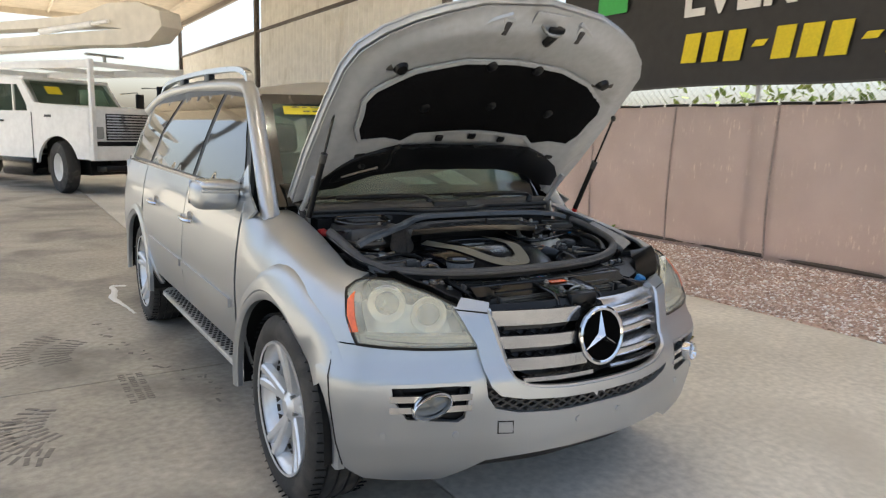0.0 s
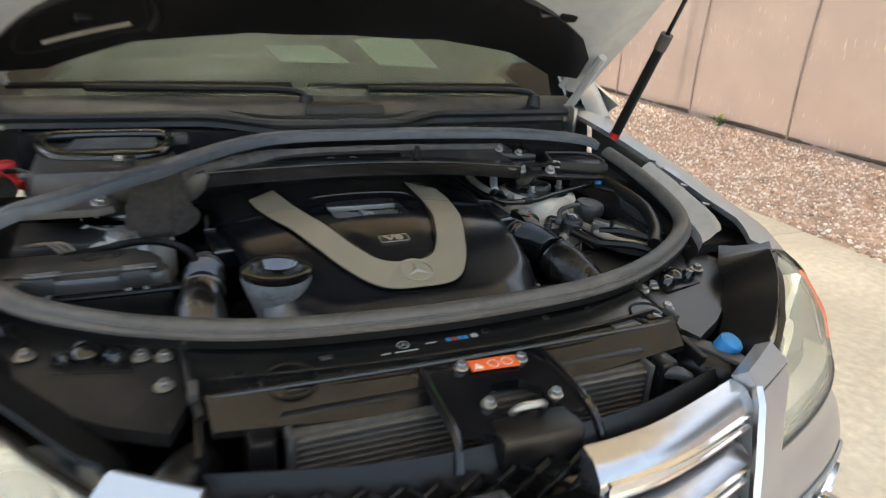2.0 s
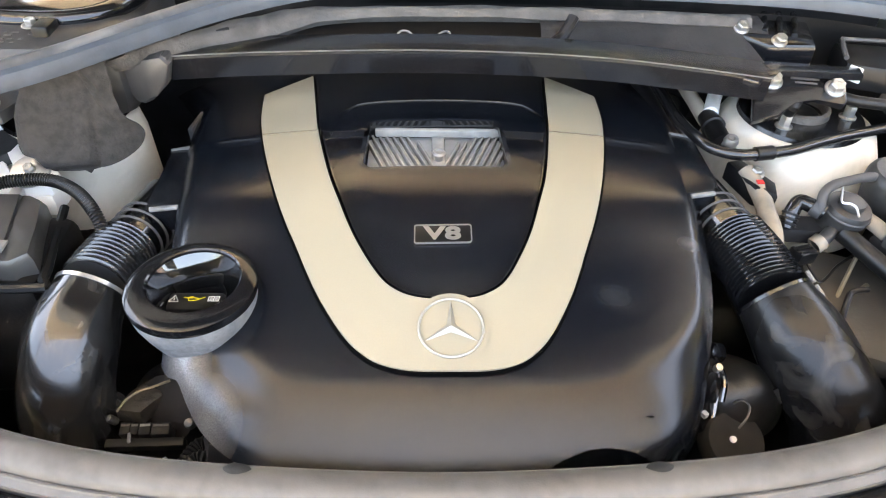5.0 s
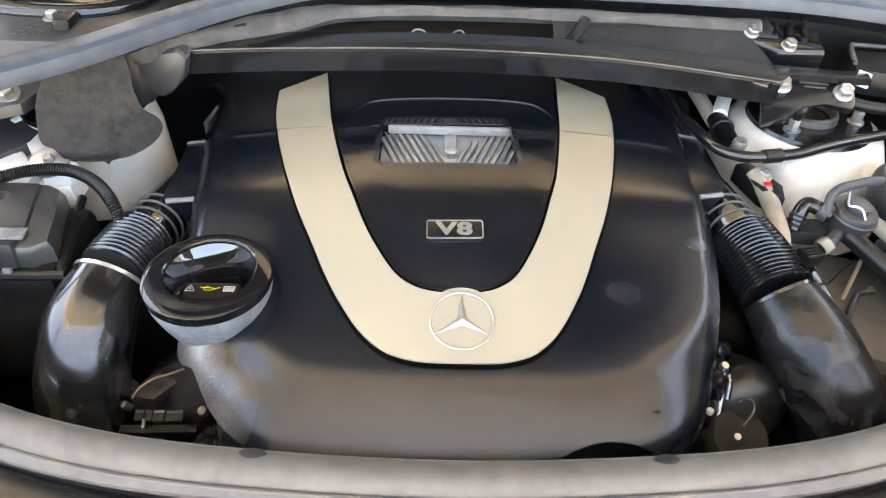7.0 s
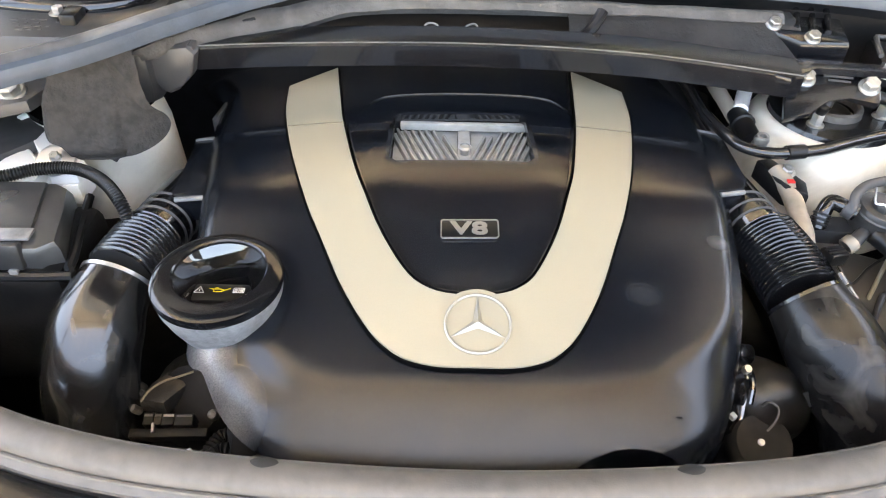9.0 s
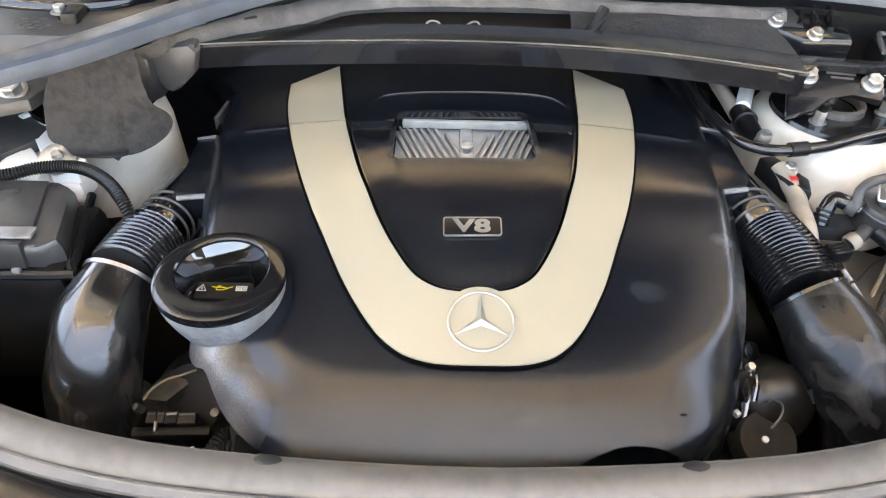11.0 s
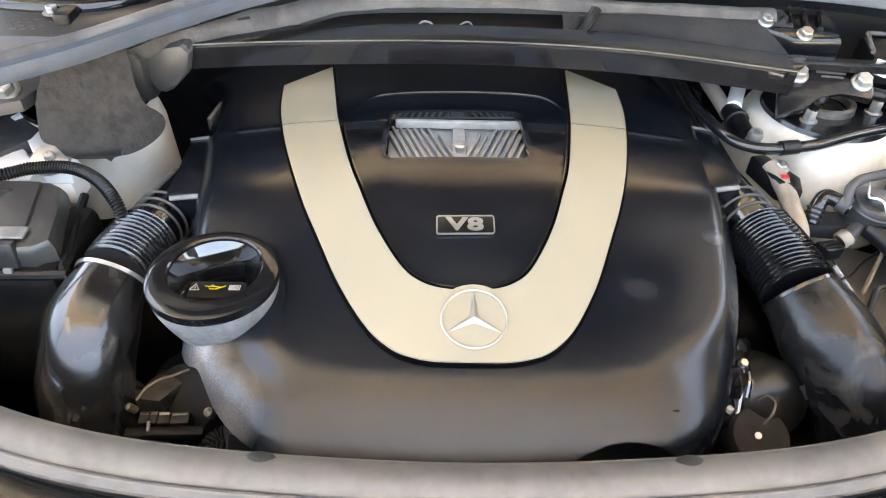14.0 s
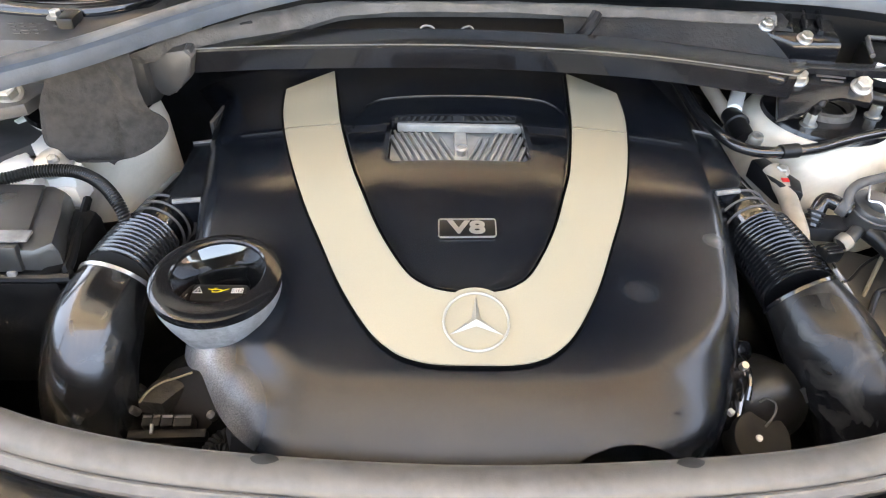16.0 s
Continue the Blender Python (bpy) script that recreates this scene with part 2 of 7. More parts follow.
def veil(name, col, share, rough=.08, tint=(1, 1, 1), wear=9.0):
    """A clear skin over what lies behind: part transparent, part glossy paint-like haze."""
    m = mat(name, col, rough, 0, .08, wear, coat=.4, spec=.6, rough_var=.05)
    nt = m.node_tree
    mix, tr = nt.nodes.new("ShaderNodeMixShader"), nt.nodes.new("ShaderNodeBsdfTransparent")
    tr.inputs[0].default_value = (*tint, 1)
    n = nt.nodes.new("ShaderNodeTexNoise")
    n.inputs["Scale"].default_value, n.inputs["Detail"].default_value = wear, 4
    tc = nt.nodes.new("ShaderNodeTexCoord")
    nt.links.new(tc.outputs["Object"], n.inputs["Vector"])
    r = nt.nodes.new("ShaderNodeMapRange")
    r.inputs["From Min"].default_value, r.inputs["From Max"].default_value = .3, .7
    r.inputs["To Min"].default_value, r.inputs["To Max"].default_value = share * .7, min(1, share * 1.3)
    nt.links.new(n.outputs["Fac"], r.inputs["Value"])
    nt.links.new(r.outputs[0], mix.inputs[0])
    nt.links.new(tr.outputs[0], mix.inputs[1])
    nt.links.new(nt.nodes["Principled BSDF"].outputs[0], mix.inputs[2])
    nt.links.new(mix.outputs[0], nt.nodes["Material Output"].inputs[0])
    return m


LENS = veil("hazed headlamp lens", (.88, .86, .74), .25, .12, (1.0, .99, .94), 7)
SIDEGLASS = veil("lightly tinted glass", (.03, .04, .036), .22, .02, (.75, .84, .78), 3)
SCREENGLASS = veil("windscreen glass", (.14, .17, .15), .40, .02, (.78, .89, .83), 3)


# ---- shape helpers ----
# ---- body surface: u runs along the plan outline from the nose, v up the flank ----
PLAN = [(0, .05), (.2, .06), (.44, .125), (.62, .185), (.76, .252), (.86, .338), (.915, .44), (.94, .58), (.955, .75), (.955, 1.1),
        (.95, 1.6), (.955, 3.3), (.955, 3.9), (.94, 4.5), (.86, 4.95), (.6, 5.06), (0, 5.09)]


def catmull(pts, n=8, closed=False):
    """Points of a smooth curve through pts."""
    P = [np.array(p, float) for p in pts]
    m = len(P)
    out = []
    for i in range(m if closed else m - 1):
        if closed:
            a, b, c, d = P[i - 1], P[i], P[(i + 1) % m], P[(i + 2) % m]
        else:
            a, b, c, d = P[max(i - 1, 0)], P[i], P[i + 1], P[min(i + 2, m - 1)]
        for k in range(n):
            t = k / n
            out.append(.5 * (2 * b + (c - a) * t + (2 * a - 5 * b + 4 * c - d) * t * t + (3 * b - a - 3 * c + d) * t ** 3))
    if not closed:
        out.append(P[-1])
    return out


PL = np.array(catmull(PLAN, 24))
PL_S = np.r_[0, np.cumsum(np.hypot(*np.diff(PL, axis=0).T))]
PL_T = np.gradient(PL, PL_S, axis=0)
VN = [.2, .26, .34, .45, .6, .68, .73, .8, .88, .95, 1.0, 1.05, 1.12]
ON = [-.09, -.04, .01, .035, .042, .035, .005, -.015, -.042, -.09, -.14, -.2, -.28]
ZN = [.2, .26, .34, .45, .6, .68, .73, .8, .88, .945, .98, 1.0, 1.005]
VS = [.2, .3, .42, .6, .8, .9, .96, 1.02, 1.08, 1.14, 1.2]
OS = [-.05, -.02, 0, .004, 0, -.012, -.035, -.075, -.125, -.185, -.245]
ZS = [.2, .3, .42, .6, .8, .905, .975, 1.03, 1.06, 1.075, 1.08]


def ease(a, b, t):
    t = min(max((t - a) / (b - a), 0), 1)
    return t * t * (3 - 2 * t)


def skin(u, v, lift=0.0):
    """A point of the car's skin; u < 0 lies on its other half."""
    s, a = (1 if u >= 0 else -1), abs(u)
    x, y = np.interp(a, PL_S, PL[:, 0]), np.interp(a, PL_S, PL[:, 1])
    tx, ty = np.interp(a, PL_S, PL_T[:, 0]), np.interp(a, PL_S, PL_T[:, 1])
    n = math.hypot(tx, ty) or 1
    nx, ny = ty / n, -tx / n
    w = ease(.95, 1.2, a)
    k = .72 + .48 * ease(.3, 1.3, y)
    o = (1 - w) * np.interp(v, VN, ON) + w * np.interp(v, VS, OS) + lift
    zs = np.interp(v, VS, ZS)
    zs = zs if zs < .8 else .8 + (zs - .8) * k
    z = (1 - w) * np.interp(v, VN, ZN) + w * zs
    return (s * (x + nx * o), y + ny * o, z)


def part(name, bm, material, parent=None, label="", smooth=True, angle=40):
    """Links a bmesh as one mesh object under a thing or a part."""
    bmesh.ops.recalc_face_normals(bm, faces=bm.faces)
    me = bpy.data.meshes.new(name)
    if smooth:
        for f in bm.faces:
            f.smooth = True
        for e in bm.edges:
            if len(e.link_faces) == 2 and e.calc_face_angle(0) > radians(angle):
                e.smooth = False
    bm.to_mesh(me)
    bm.free()
    for m in (material if isinstance(material, (list, tuple)) else [material]):
        me.materials.append(m)
    ob = new(name, me)
    while parent and parent.parent and parent.parent.parent:
        parent = parent.parent
    ob.parent = parent
    if label:
        ob["label"] = label
    return ob


def thing(name, label, category, at=(0, 0, 0), group="", kind=""):
    e = new(name)
    e.location = at
    return tagged(e, label, category, group, kind)


def inside(p, poly):
    x, y = p
    hit = False
    for (x1, y1), (x2, y2) in zip(poly, poly[-1:] + poly[:-1]):
        if (y1 > y) != (y2 > y) and x < (x2 - x1) * (y - y1) / (y2 - y1) + x1:
            hit = not hit
    return hit


def resample(poly, step):
    out = []
    for a, b in zip(poly, poly[1:] + poly[:1]):
        n = max(1, int(math.hypot(b[0] - a[0], b[1] - a[1]) / step + .5))
        out += [(a[0] + (b[0] - a[0]) * k / n, a[1] + (b[1] - a[1]) * k / n) for k in range(n)]
    return out


def edge_gap(p, poly):
    """The distance from p to the outline."""
    A = np.array(poly)
    B = np.roll(A, -1, 0)
    d = B - A
    t = np.clip(((np.array(p) - A) * d).sum(1) / np.maximum((d * d).sum(1), 1e-12), 0, 1)
    return float(np.hypot(*(A + d * t[:, None] - np.array(p)).T).min())


def sheet(outline, surf, step=.03, holes=(), thick=0.0, back=None):
    """A skin over the flat outline (with holes), laid on surf(a, b) -> point, and given thickness."""
    loops = [resample([tuple(map(float, p)) for p in lp], step) for lp in (outline, *holes)]
    verts, edges = [], []
    for lp in loops:
        o = len(verts)
        verts += [Vector(p) for p in lp]
        edges += [(o + i, o + (i + 1) % len(lp)) for i in range(len(lp))]
    xs, ys = [p[0] for p in loops[0]], [p[1] for p in loops[0]]
    rows = int((max(ys) - min(ys)) / (step * .87)) + 1
    allb = [p for lp in loops for p in lp]
    B = np.array(allb)
    for r in range(1, rows):
        y = min(ys) + r * step * .87
        x = min(xs) + (r % 2) * step / 2
        while x < max(xs):
            if inside((x, y), loops[0]) and not any(inside((x, y), h) for h in loops[1:]) and np.hypot(*(B - (x, y)).T).min() > step * .5:
                verts.append(Vector((x, y)))
            x += step
    v2, _, faces, *_ = geometry.delaunay_2d_cdt(verts, edges, [], 0, 1e-6)
    keep = []
    for f in faces:
        c = (sum(v2[i][0] for i in f) / len(f), sum(v2[i][1] for i in f) / len(f))
        if inside(c, loops[0]) and not any(inside(c, h) for h in loops[1:]):
            keep.append(f)
    bm = bmesh.new()
    bv = [bm.verts.new(surf(p[0], p[1])) for p in v2]
    for f in keep:
        try:
            bm.faces.new([bv[i] for i in f])
        except ValueError:
            pass
    bmesh.ops.delete(bm, geom=[v for v in bm.verts if not v.link_faces], context="VERTS")
    bmesh.ops.recalc_face_normals(bm, faces=bm.faces)
    if thick:
        bm.normal_update()
        geo = bmesh.ops.duplicate(bm, geom=bm.verts[:] + bm.edges[:] + bm.faces[:])
        off = [(v, geo["vert_map"][v]) for v in list(bm.verts) if v in geo["vert_map"]]
        dup = {g for g in geo["geom"] if isinstance(g, bmesh.types.BMFace)}
        pairs = {}
        border = [e for e in bm.edges if len(e.link_faces) == 1 and not any(f in dup for f in e.link_faces)]
        for v, w in off:
            if v in pairs or w in pairs:
                continue
            pairs[v] = w
        dupv = {v for f in dup for v in f.verts}
        first = {v: w for v, w in pairs.items() if v not in dupv}
        for v, w in first.items():
            d = Vector(back) if back else -v.normal
            w.co = v.co + d * thick
        for f in dup:
            f.normal_flip()
        for e in border:
            a, b = e.verts
            if a in first and b in first:
                try:
                    bm.faces.new((a, b, first[b], first[a]))
                except ValueError:
                    pass
    return bm


def add_sweep(bm, path, ring, closed=False, up=(0, 0, 1), scales=None, cap=True):
    """Sweeps the 2D ring (side, up) along path."""
    P = [Vector(p) for p in path]
    n = len(P)
    rings = []
    for i, p in enumerate(P):
        a, b = (P[i - 1], P[(i + 1) % n]) if closed else (P[max(i - 1, 0)], P[min(i + 1, n - 1)])
        t = (b - a).normalized()
        side = t.cross(Vector(up))
        side = side.normalized() if side.length > 1e-4 else t.orthogonal().normalized()
        top = side.cross(t).normalized()
        k = scales[i] if scales is not None else 1.0
        rings.append([bm.verts.new(p + side * (x * k) + top * (z * k)) for x, z in ring])
    m = len(ring)
    for i in range(n if closed else n - 1):
        A, B = rings[i], rings[(i + 1) % n]
        for j in range(m):
            bm.faces.new((A[j], A[(j + 1) % m], B[(j + 1) % m], B[j]))
    if cap and not closed:
        bm.faces.new(rings[0])
        bm.faces.new(rings[-1][::-1])
    return bm


def circle(r, n=10, squash=1.0):
    return [(r * math.cos(6.28318 * k / n), r * squash * math.sin(6.28318 * k / n)) for k in range(n)]


def tube(path, r, n=10, smooth_n=6, closed=False, scales=None, up=(0, 0, 1)):
    pts = catmull(path, smooth_n, closed) if smooth_n > 1 else path
    return add_sweep(bmesh.new(), [tuple(p) for p in pts], circle(r, n), closed, up, scales)


def hose(path, r, pitch, ridge=.12, n=16, up=(0, 0, 1)):
    """A ribbed hose."""
    pts = np.array(catmull(path, 24))
    s = np.r_[0, np.cumsum(np.linalg.norm(np.diff(pts, axis=0), axis=1))]
    m = int(s[-1] / pitch * 5)
    q = np.linspace(0, s[-1], m)
    P = np.stack([np.interp(q, s, pts[:, k]) for k in range(3)], 1)
    sc = [1 + ridge * (1, .2, -1, -1, .2)[k % 5] for k in range(m)]
    return add_sweep(bmesh.new(), P.tolist(), circle(r, n), False, up, sc)


def lathe(prof, n=24, at=(0, 0, 0), axis=(0, 0, 1), close=False, cap=True):
    """Turns (radius, height) round an axis."""
    bm = bmesh.new()
    q = Vector((0, 0, 1)).rotation_difference(Vector(axis).normalized()).to_matrix()
    rings = []
    for r, h in prof:
        rings.append([bm.verts.new(Vector(at) + q @ Vector((r * math.cos(6.28318 * k / n), r * math.sin(6.28318 * k / n), h))) for k in range(n)])
    for A, B in zip(rings, rings[1:] + (rings[:1] if close else [])):
        for j in range(n):
            bm.faces.new((A[j], A[(j + 1) % n], B[(j + 1) % n], B[j]))
    if not close and cap:
        for R in (rings[0], rings[-1]):
            try:
                bm.faces.new(R)
            except ValueError:
                pass
    return bm


def box(size, at=(0, 0, 0), bevel=.0, rot=(0, 0, 0), seg=2, taper=1.0):
    bm = bmesh.new()
    bmesh.ops.create_cube(bm, size=1)
    for v in bm.verts:
        k = taper if v.co.z > 0 else 1
        v.co = Vector((v.co.x * size[0] * k, v.co.y * size[1] * k, v.co.z * size[2]))
    if bevel:
        bmesh.ops.bevel(bm, geom=bm.edges[:], offset=bevel, segments=seg, affect="EDGES", profile=.5)
    bmesh.ops.transform(bm, matrix=pose(*at, *rot), verts=bm.verts)
    return bm


def prism(poly, z0, z1, bevel=0.0, m=None):
    """An outline pulled up from z0 to z1, with a bevelled top rim."""
    bm = bmesh.new()
    lo = [bm.verts.new((x, y, z0)) for x, y in poly]
    hi = [bm.verts.new((x, y, z1)) for x, y in poly]
    n = len(poly)
    for i in range(n):
        bm.faces.new((lo[i], lo[(i + 1) % n], hi[(i + 1) % n], hi[i]))
    bm.faces.new(lo[::-1])
    top = bm.faces.new(hi)
    if bevel:
        bmesh.ops.bevel(bm, geom=list(top.edges), offset=bevel, segments=2, affect="EDGES", profile=.5)
    if m:
        bmesh.ops.transform(bm, matrix=m, verts=bm.verts)
    return bm


def join(*bms):
    out = bms[0]
    for b in bms[1:]:
        me = bpy.data.meshes.new("tmp")
        b.to_mesh(me)
        out.from_mesh(me)
        b.free()
        bpy.data.meshes.remove(me)
    return out


def turned(bm, m):
    bmesh.ops.transform(bm, matrix=m, verts=bm.verts)
    return bm


def mirrored(pts):
    return [(-p[0], *p[1:]) for p in pts]


def bolt(name, at, r, parent, axis=(0, 0, 1), washer=1.5, material=None, h=None):
    """A hex bolt head on a washer."""
    h = h or r * .9
    bm = lathe([(0.001, .0), (r * washer, .0), (r * washer, r * .2), (r * 1.1, r * .35), (.001, r * .35)], 16, at, axis)
    hexa = lathe([(.001, r * .3), (r * .95, r * .3), (r * .95, r * .3 + h * .8), (r * .8, r * .3 + h), (r * .35, r * .3 + h), (r * .3, r * .2 + h), (.001, r * .2 + h)], 6, at, axis)
    return part(name, join(bm, hexa), material or STEEL, parent, angle=30)


def star_bm(r, at, axis=(0, 0, 1), up=(0, 1, 0), thick=.004, wide=.13):
    """A three-pointed ridged star."""
    z = Vector(axis).normalized()
    y = (Vector(up) - z * Vector(up).dot(z)).normalized()
    x = y.cross(z)
    bm = bmesh.new()
    c = bm.verts.new(Vector(at) + z * thick * 1.6)
    tips, dips = [], []
    for k in range(3):
        a = 2.0944 * k
        tips.append(bm.verts.new(Vector(at) + (x * math.sin(a) + y * math.cos(a)) * r))
        a += 1.0472
        dips.append(bm.verts.new(Vector(at) + (x * math.sin(a) + y * math.cos(a)) * r * wide))
    for k in range(3):
        bm.faces.new((c, tips[k], dips[k]))
        bm.faces.new((c, dips[k - 1], tips[k]))
    return bm


def ring_bm(r0, r1, h, at, axis=(0, 0, 1), n=40):
    return lathe([(r0, 0), (r0, h * .7), ((r0 + r1) / 2, h), (r1, h * .7), (r1, 0)], n, at, axis, close=True)


# ================= the car =================
car = thing("suv", "silver luxury suv with its hood open, parked on stained concrete", "car")
ARCH_U, ARCH_V, ARCH_R = 1.43, .385, .48


def both(name, make, material, parent, label=""):
    """The same piece on both flanks."""
    return [part(name, make(s), material, parent, label) for s in (-1, 1)]


# front bumper: a wrap-round shell, open for grille and fog lamps
low_mesh = [(.455, .612), (.425, .568), (.335, .546), (.15, .538)]
b_half = [(.475, .772), (.7, .774), (.9, .785), (1.07, .785)]
arc = [(ARCH_U - ARCH_R * math.cos(a), ARCH_V + ARCH_R * math.sin(a)) for a in (radians(k) for k in (52, 40, 28, 16, 4))]
b_out = b_half + arc + [(.95, .36), (.88, .31), (.6, .30), (.45, .37), (.2, .385)]
bumper_line = b_out + mirrored(b_out[::-1]) + mirrored(low_mesh) + low_mesh[::-1]


def fog_hole(s):
    h = [(.515, .655), (.535, .545), (.56, .53), (.73, .548), (.775, .62), (.78, .662), (.7, .668)]
    return [(s * u, v) for u, v in h]


bumper = part("front_bumper", sheet(bumper_line, skin, .03, [fog_hole(1), fog_hole(-1)], .02), PAINT, car)
part("lower_lip", sheet([(-.86, .30), (-.5, .345), (0, .365), (.5, .345), (.86, .30), (.8, .275), (.4, .312), (0, .325), (-.4, .312), (-.8, .275)],
                        lambda u, v: skin(u, v, -.06), .04, (), .01), MATTE, bumper, "matt black lower valance")
for u, v in ((.805, .49), (.565, .485), (.1, .49)):
    for s in (1, -1):
        p0, p1 = Vector(skin(s * u, v)), Vector(skin(s * u, v, .05))
        part("parking_sensor", lathe([(.001, .004), (.011, .004), (.012, .002), (.012, -.004)], 16, p0, p1 - p0), PAINT, bumper)
hook = [(-.412, .518), (-.36, .514), (-.358, .474), (-.41, .478)]
part("tow_hook_cap", sheet(hook, lambda u, v: skin(u, v, .002), .01, (), .004), PAINT, bumper)
part("tow_hook_seam", sheet([(-.416, .522), (-.356, .518), (-.354, .470), (-.414, .474)], lambda u, v: skin(u, v, .0006), .01, (), .002), BLACK, bumper)

for s in (-1, 1):
    seam = [(s * 1.005, .785), (s * .992, .70), (s * .974, .56), (s * .957, .43), (s * .945, .36)]
    part("bumper_seam", add_sweep(bmesh.new(), [skin(u, v, .0008) for u, v in catmull(seam, 6)], [(-.0022, -.0012), (.0022, -.0012), (.0022, .0008), (-.0022, .0008)], up=(s, -1, 0)), BLACK, bumper)
    part("bumper_crease", add_sweep(bmesh.new(), [skin(s * u, .668 - .01 * (u - .5), .002) for u in np.linspace(.50, .80, 12)], [(-.004, -.006), (.004, -.006), (.003, .003), (-.002, .006)], up=(0, 0, 1)), PAINT, bumper)

# fog lamps with chrome bars
for s in (-1, 1):
    pocket = part("fog_lamp_pocket", sheet(fog_hole(s), lambda u, v: skin(u, v, -.07), .03), BLACK, bumper, "black recessed fog lamp pocket")
    part("pocket_wall", add_sweep(bmesh.new(), [skin(u, v, -.035) for u, v in resample(fog_hole(s), .02)], [(-.002, -.035), (.002, -.035), (.002, .035), (-.002, .035)], True), BLACK, bumper)
    for v in (.619, .581):
        bar = [skin(s * u, v, -.004) for u in np.linspace(.512, .785, 10)]
        part("fog_bar", add_sweep(bmesh.new(), bar, [(-.006, -.011), (.010, -.011), (.012, .009), (-.006, .011)]), CHROME, pocket)
    c, n = Vector(skin(s * .65, .6, .004)), Vector(skin(s * .65, .6, .1)) - Vector(skin(s * .65, .6, .004))
    fog = part("fog_lamp", turned(lathe([(.001, .012), (.038, .008), (.047, .0), (.047, -.03)], 32, (0, 0, 0), (0, 0, 1)),
                                  Matrix.Translation(c) @ Vector((0, 0, 1)).rotation_difference(n).to_matrix().to_4x4() @ Matrix.Diagonal((1.3, .72, 1, 1))), BULB, car, "oval clear fog lamp")
    part("fog_ring", turned(ring_bm(.045, .056, .03, (0, 0, 0)), Matrix.Translation(c) @ Vector((0, 0, 1)).rotation_difference(n).to_matrix().to_4x4() @ Matrix.Diagonal((1.3, .72, 1, 1))), CHROME, fog)

# grille: painted surround, dark core, three slats a side and the ringed star
s_out = [(.562, .915), (.490, .79), (.472, .71), (.450, .655), (.415, .622), (.33, .606), (.18, .597)]
s_in = [(.440, .90), (.392, .73), (.372, .682), (.335, .655), (.28, .640), (.15, .630)]
surround_line = s_out + [(0, .593)] + mirrored(s_out[::-1]) + mirrored(s_in) + [(0, .626)] + s_in[::-1]
grille = part("grille", sheet([(-.44, .9), (-.2, .905), (.2, .905), (.44, .9), (.36, .69), (.28, .66), (0, .63), (-.28, .66), (-.36, .69)],
                              lambda u, v: skin(u, v, -.055), .03, (), .006), BLACK, car, "dark honeycomb grille core")
part("grille_surround", sheet(surround_line, lambda u, v: skin(u, v, .012 + .012 * ease(.9, .6, v)), .02, (), .035), PAINT, grille, "silver painted grille frame")
part("inner_frame", add_sweep(bmesh.new(), [skin(u, v, .012) for u, v in catmull(s_in + [(0, .626)] + mirrored(s_in[::-1]), 5)],
                              [(-.006, -.006), (.006, -.006), (.006, .01), (-.006, .01)]), SATIN, grille)
for s in (-1, 1):
    cap_poly = [(s * u, v) for u, v in ((.556, .908), (.440, .893), (.430, .925), (.53, .945))]
    part("frame_cap", sheet(cap_poly, lambda u, v: skin(u, v, .017), .02, (), .03), PAINT, grille, "bright end cap of the grille frame")
    part("cap_seam", add_sweep(bmesh.new(), [skin(s * (.442 + .115 * k / 5), .890 + .016 * k / 5, .0135) for k in range(6)], [(-.002, -.003), (.002, -.003), (.002, .001), (-.002, .001)]), BLACK, grille)
    for v, u1 in ((.862, .432), (.787, .41), (.715, .388)):
        pts = [skin(s * u, v + .006 * u, -.012) for u in np.linspace(.07, u1, 16)]
        top_up = .010 if v > .85 else 0
        slat = part("slat", add_sweep(bmesh.new(), pts, [(-.03, -.020), (.014, -.020), (.018, -.004), (.016, .006), (-.005, .022 + top_up * .8), (-.03, .024 + top_up)]), SLAT, grille, "brushed silver grille slat")
        pts = [skin(s * u, v + .006 * u - .006, .004) for u in np.linspace(.085, u1 - .02, 14)]
        part("chrome_strip", add_sweep(bmesh.new(), pts, [(-.003, -.015), (.005, -.015), (.0065, -.0125), (.0055, -.0105), (.0025, -.0095), (.0005, .004), (.002, .0065), (.0045, .0075), (.0045, .0105), (-.003, .012)]), CHROME, slat)
    low = [skin(s * u, .664 + .004 * u, -.010) for u in np.linspace(.05, .33, 12)]
    part("slat", add_sweep(bmesh.new(), low, [(-.02, -.007), (.008, -.007), (.011, .0), (.006, .007), (-.02, .008)]), SLAT, grille, "thin lower grille slat")
    for k, v in enumerate((.824, .750)):
        pts = [skin(s * u, v, -.045) for u in np.linspace(.1, .37 - .02 * k, 12)]
        part("dark_rib", add_sweep(bmesh.new(), pts, [(-.012, -.006), (.012, -.006), (.012, .006), (-.012, .006)]), GREYP, grille)
face = Vector((0, -1, .13)).normalized()
sc = Vector((0, .025, .788))
star = part("star_badge", lathe([(.001, .001), (.092, .001), (.1, -.004), (.102, -.035), (.001, -.035)], 48, sc, face), GAPM, grille, "large ringed three-pointed star")
part("badge_ring", ring_bm(.092, .108, .014, sc - face * .004, face, 56), CHROME, star)
part("badge_star", star_bm(.094, sc + face * .003, face, (0, 0, 1), .012, .2), CHROME, star)

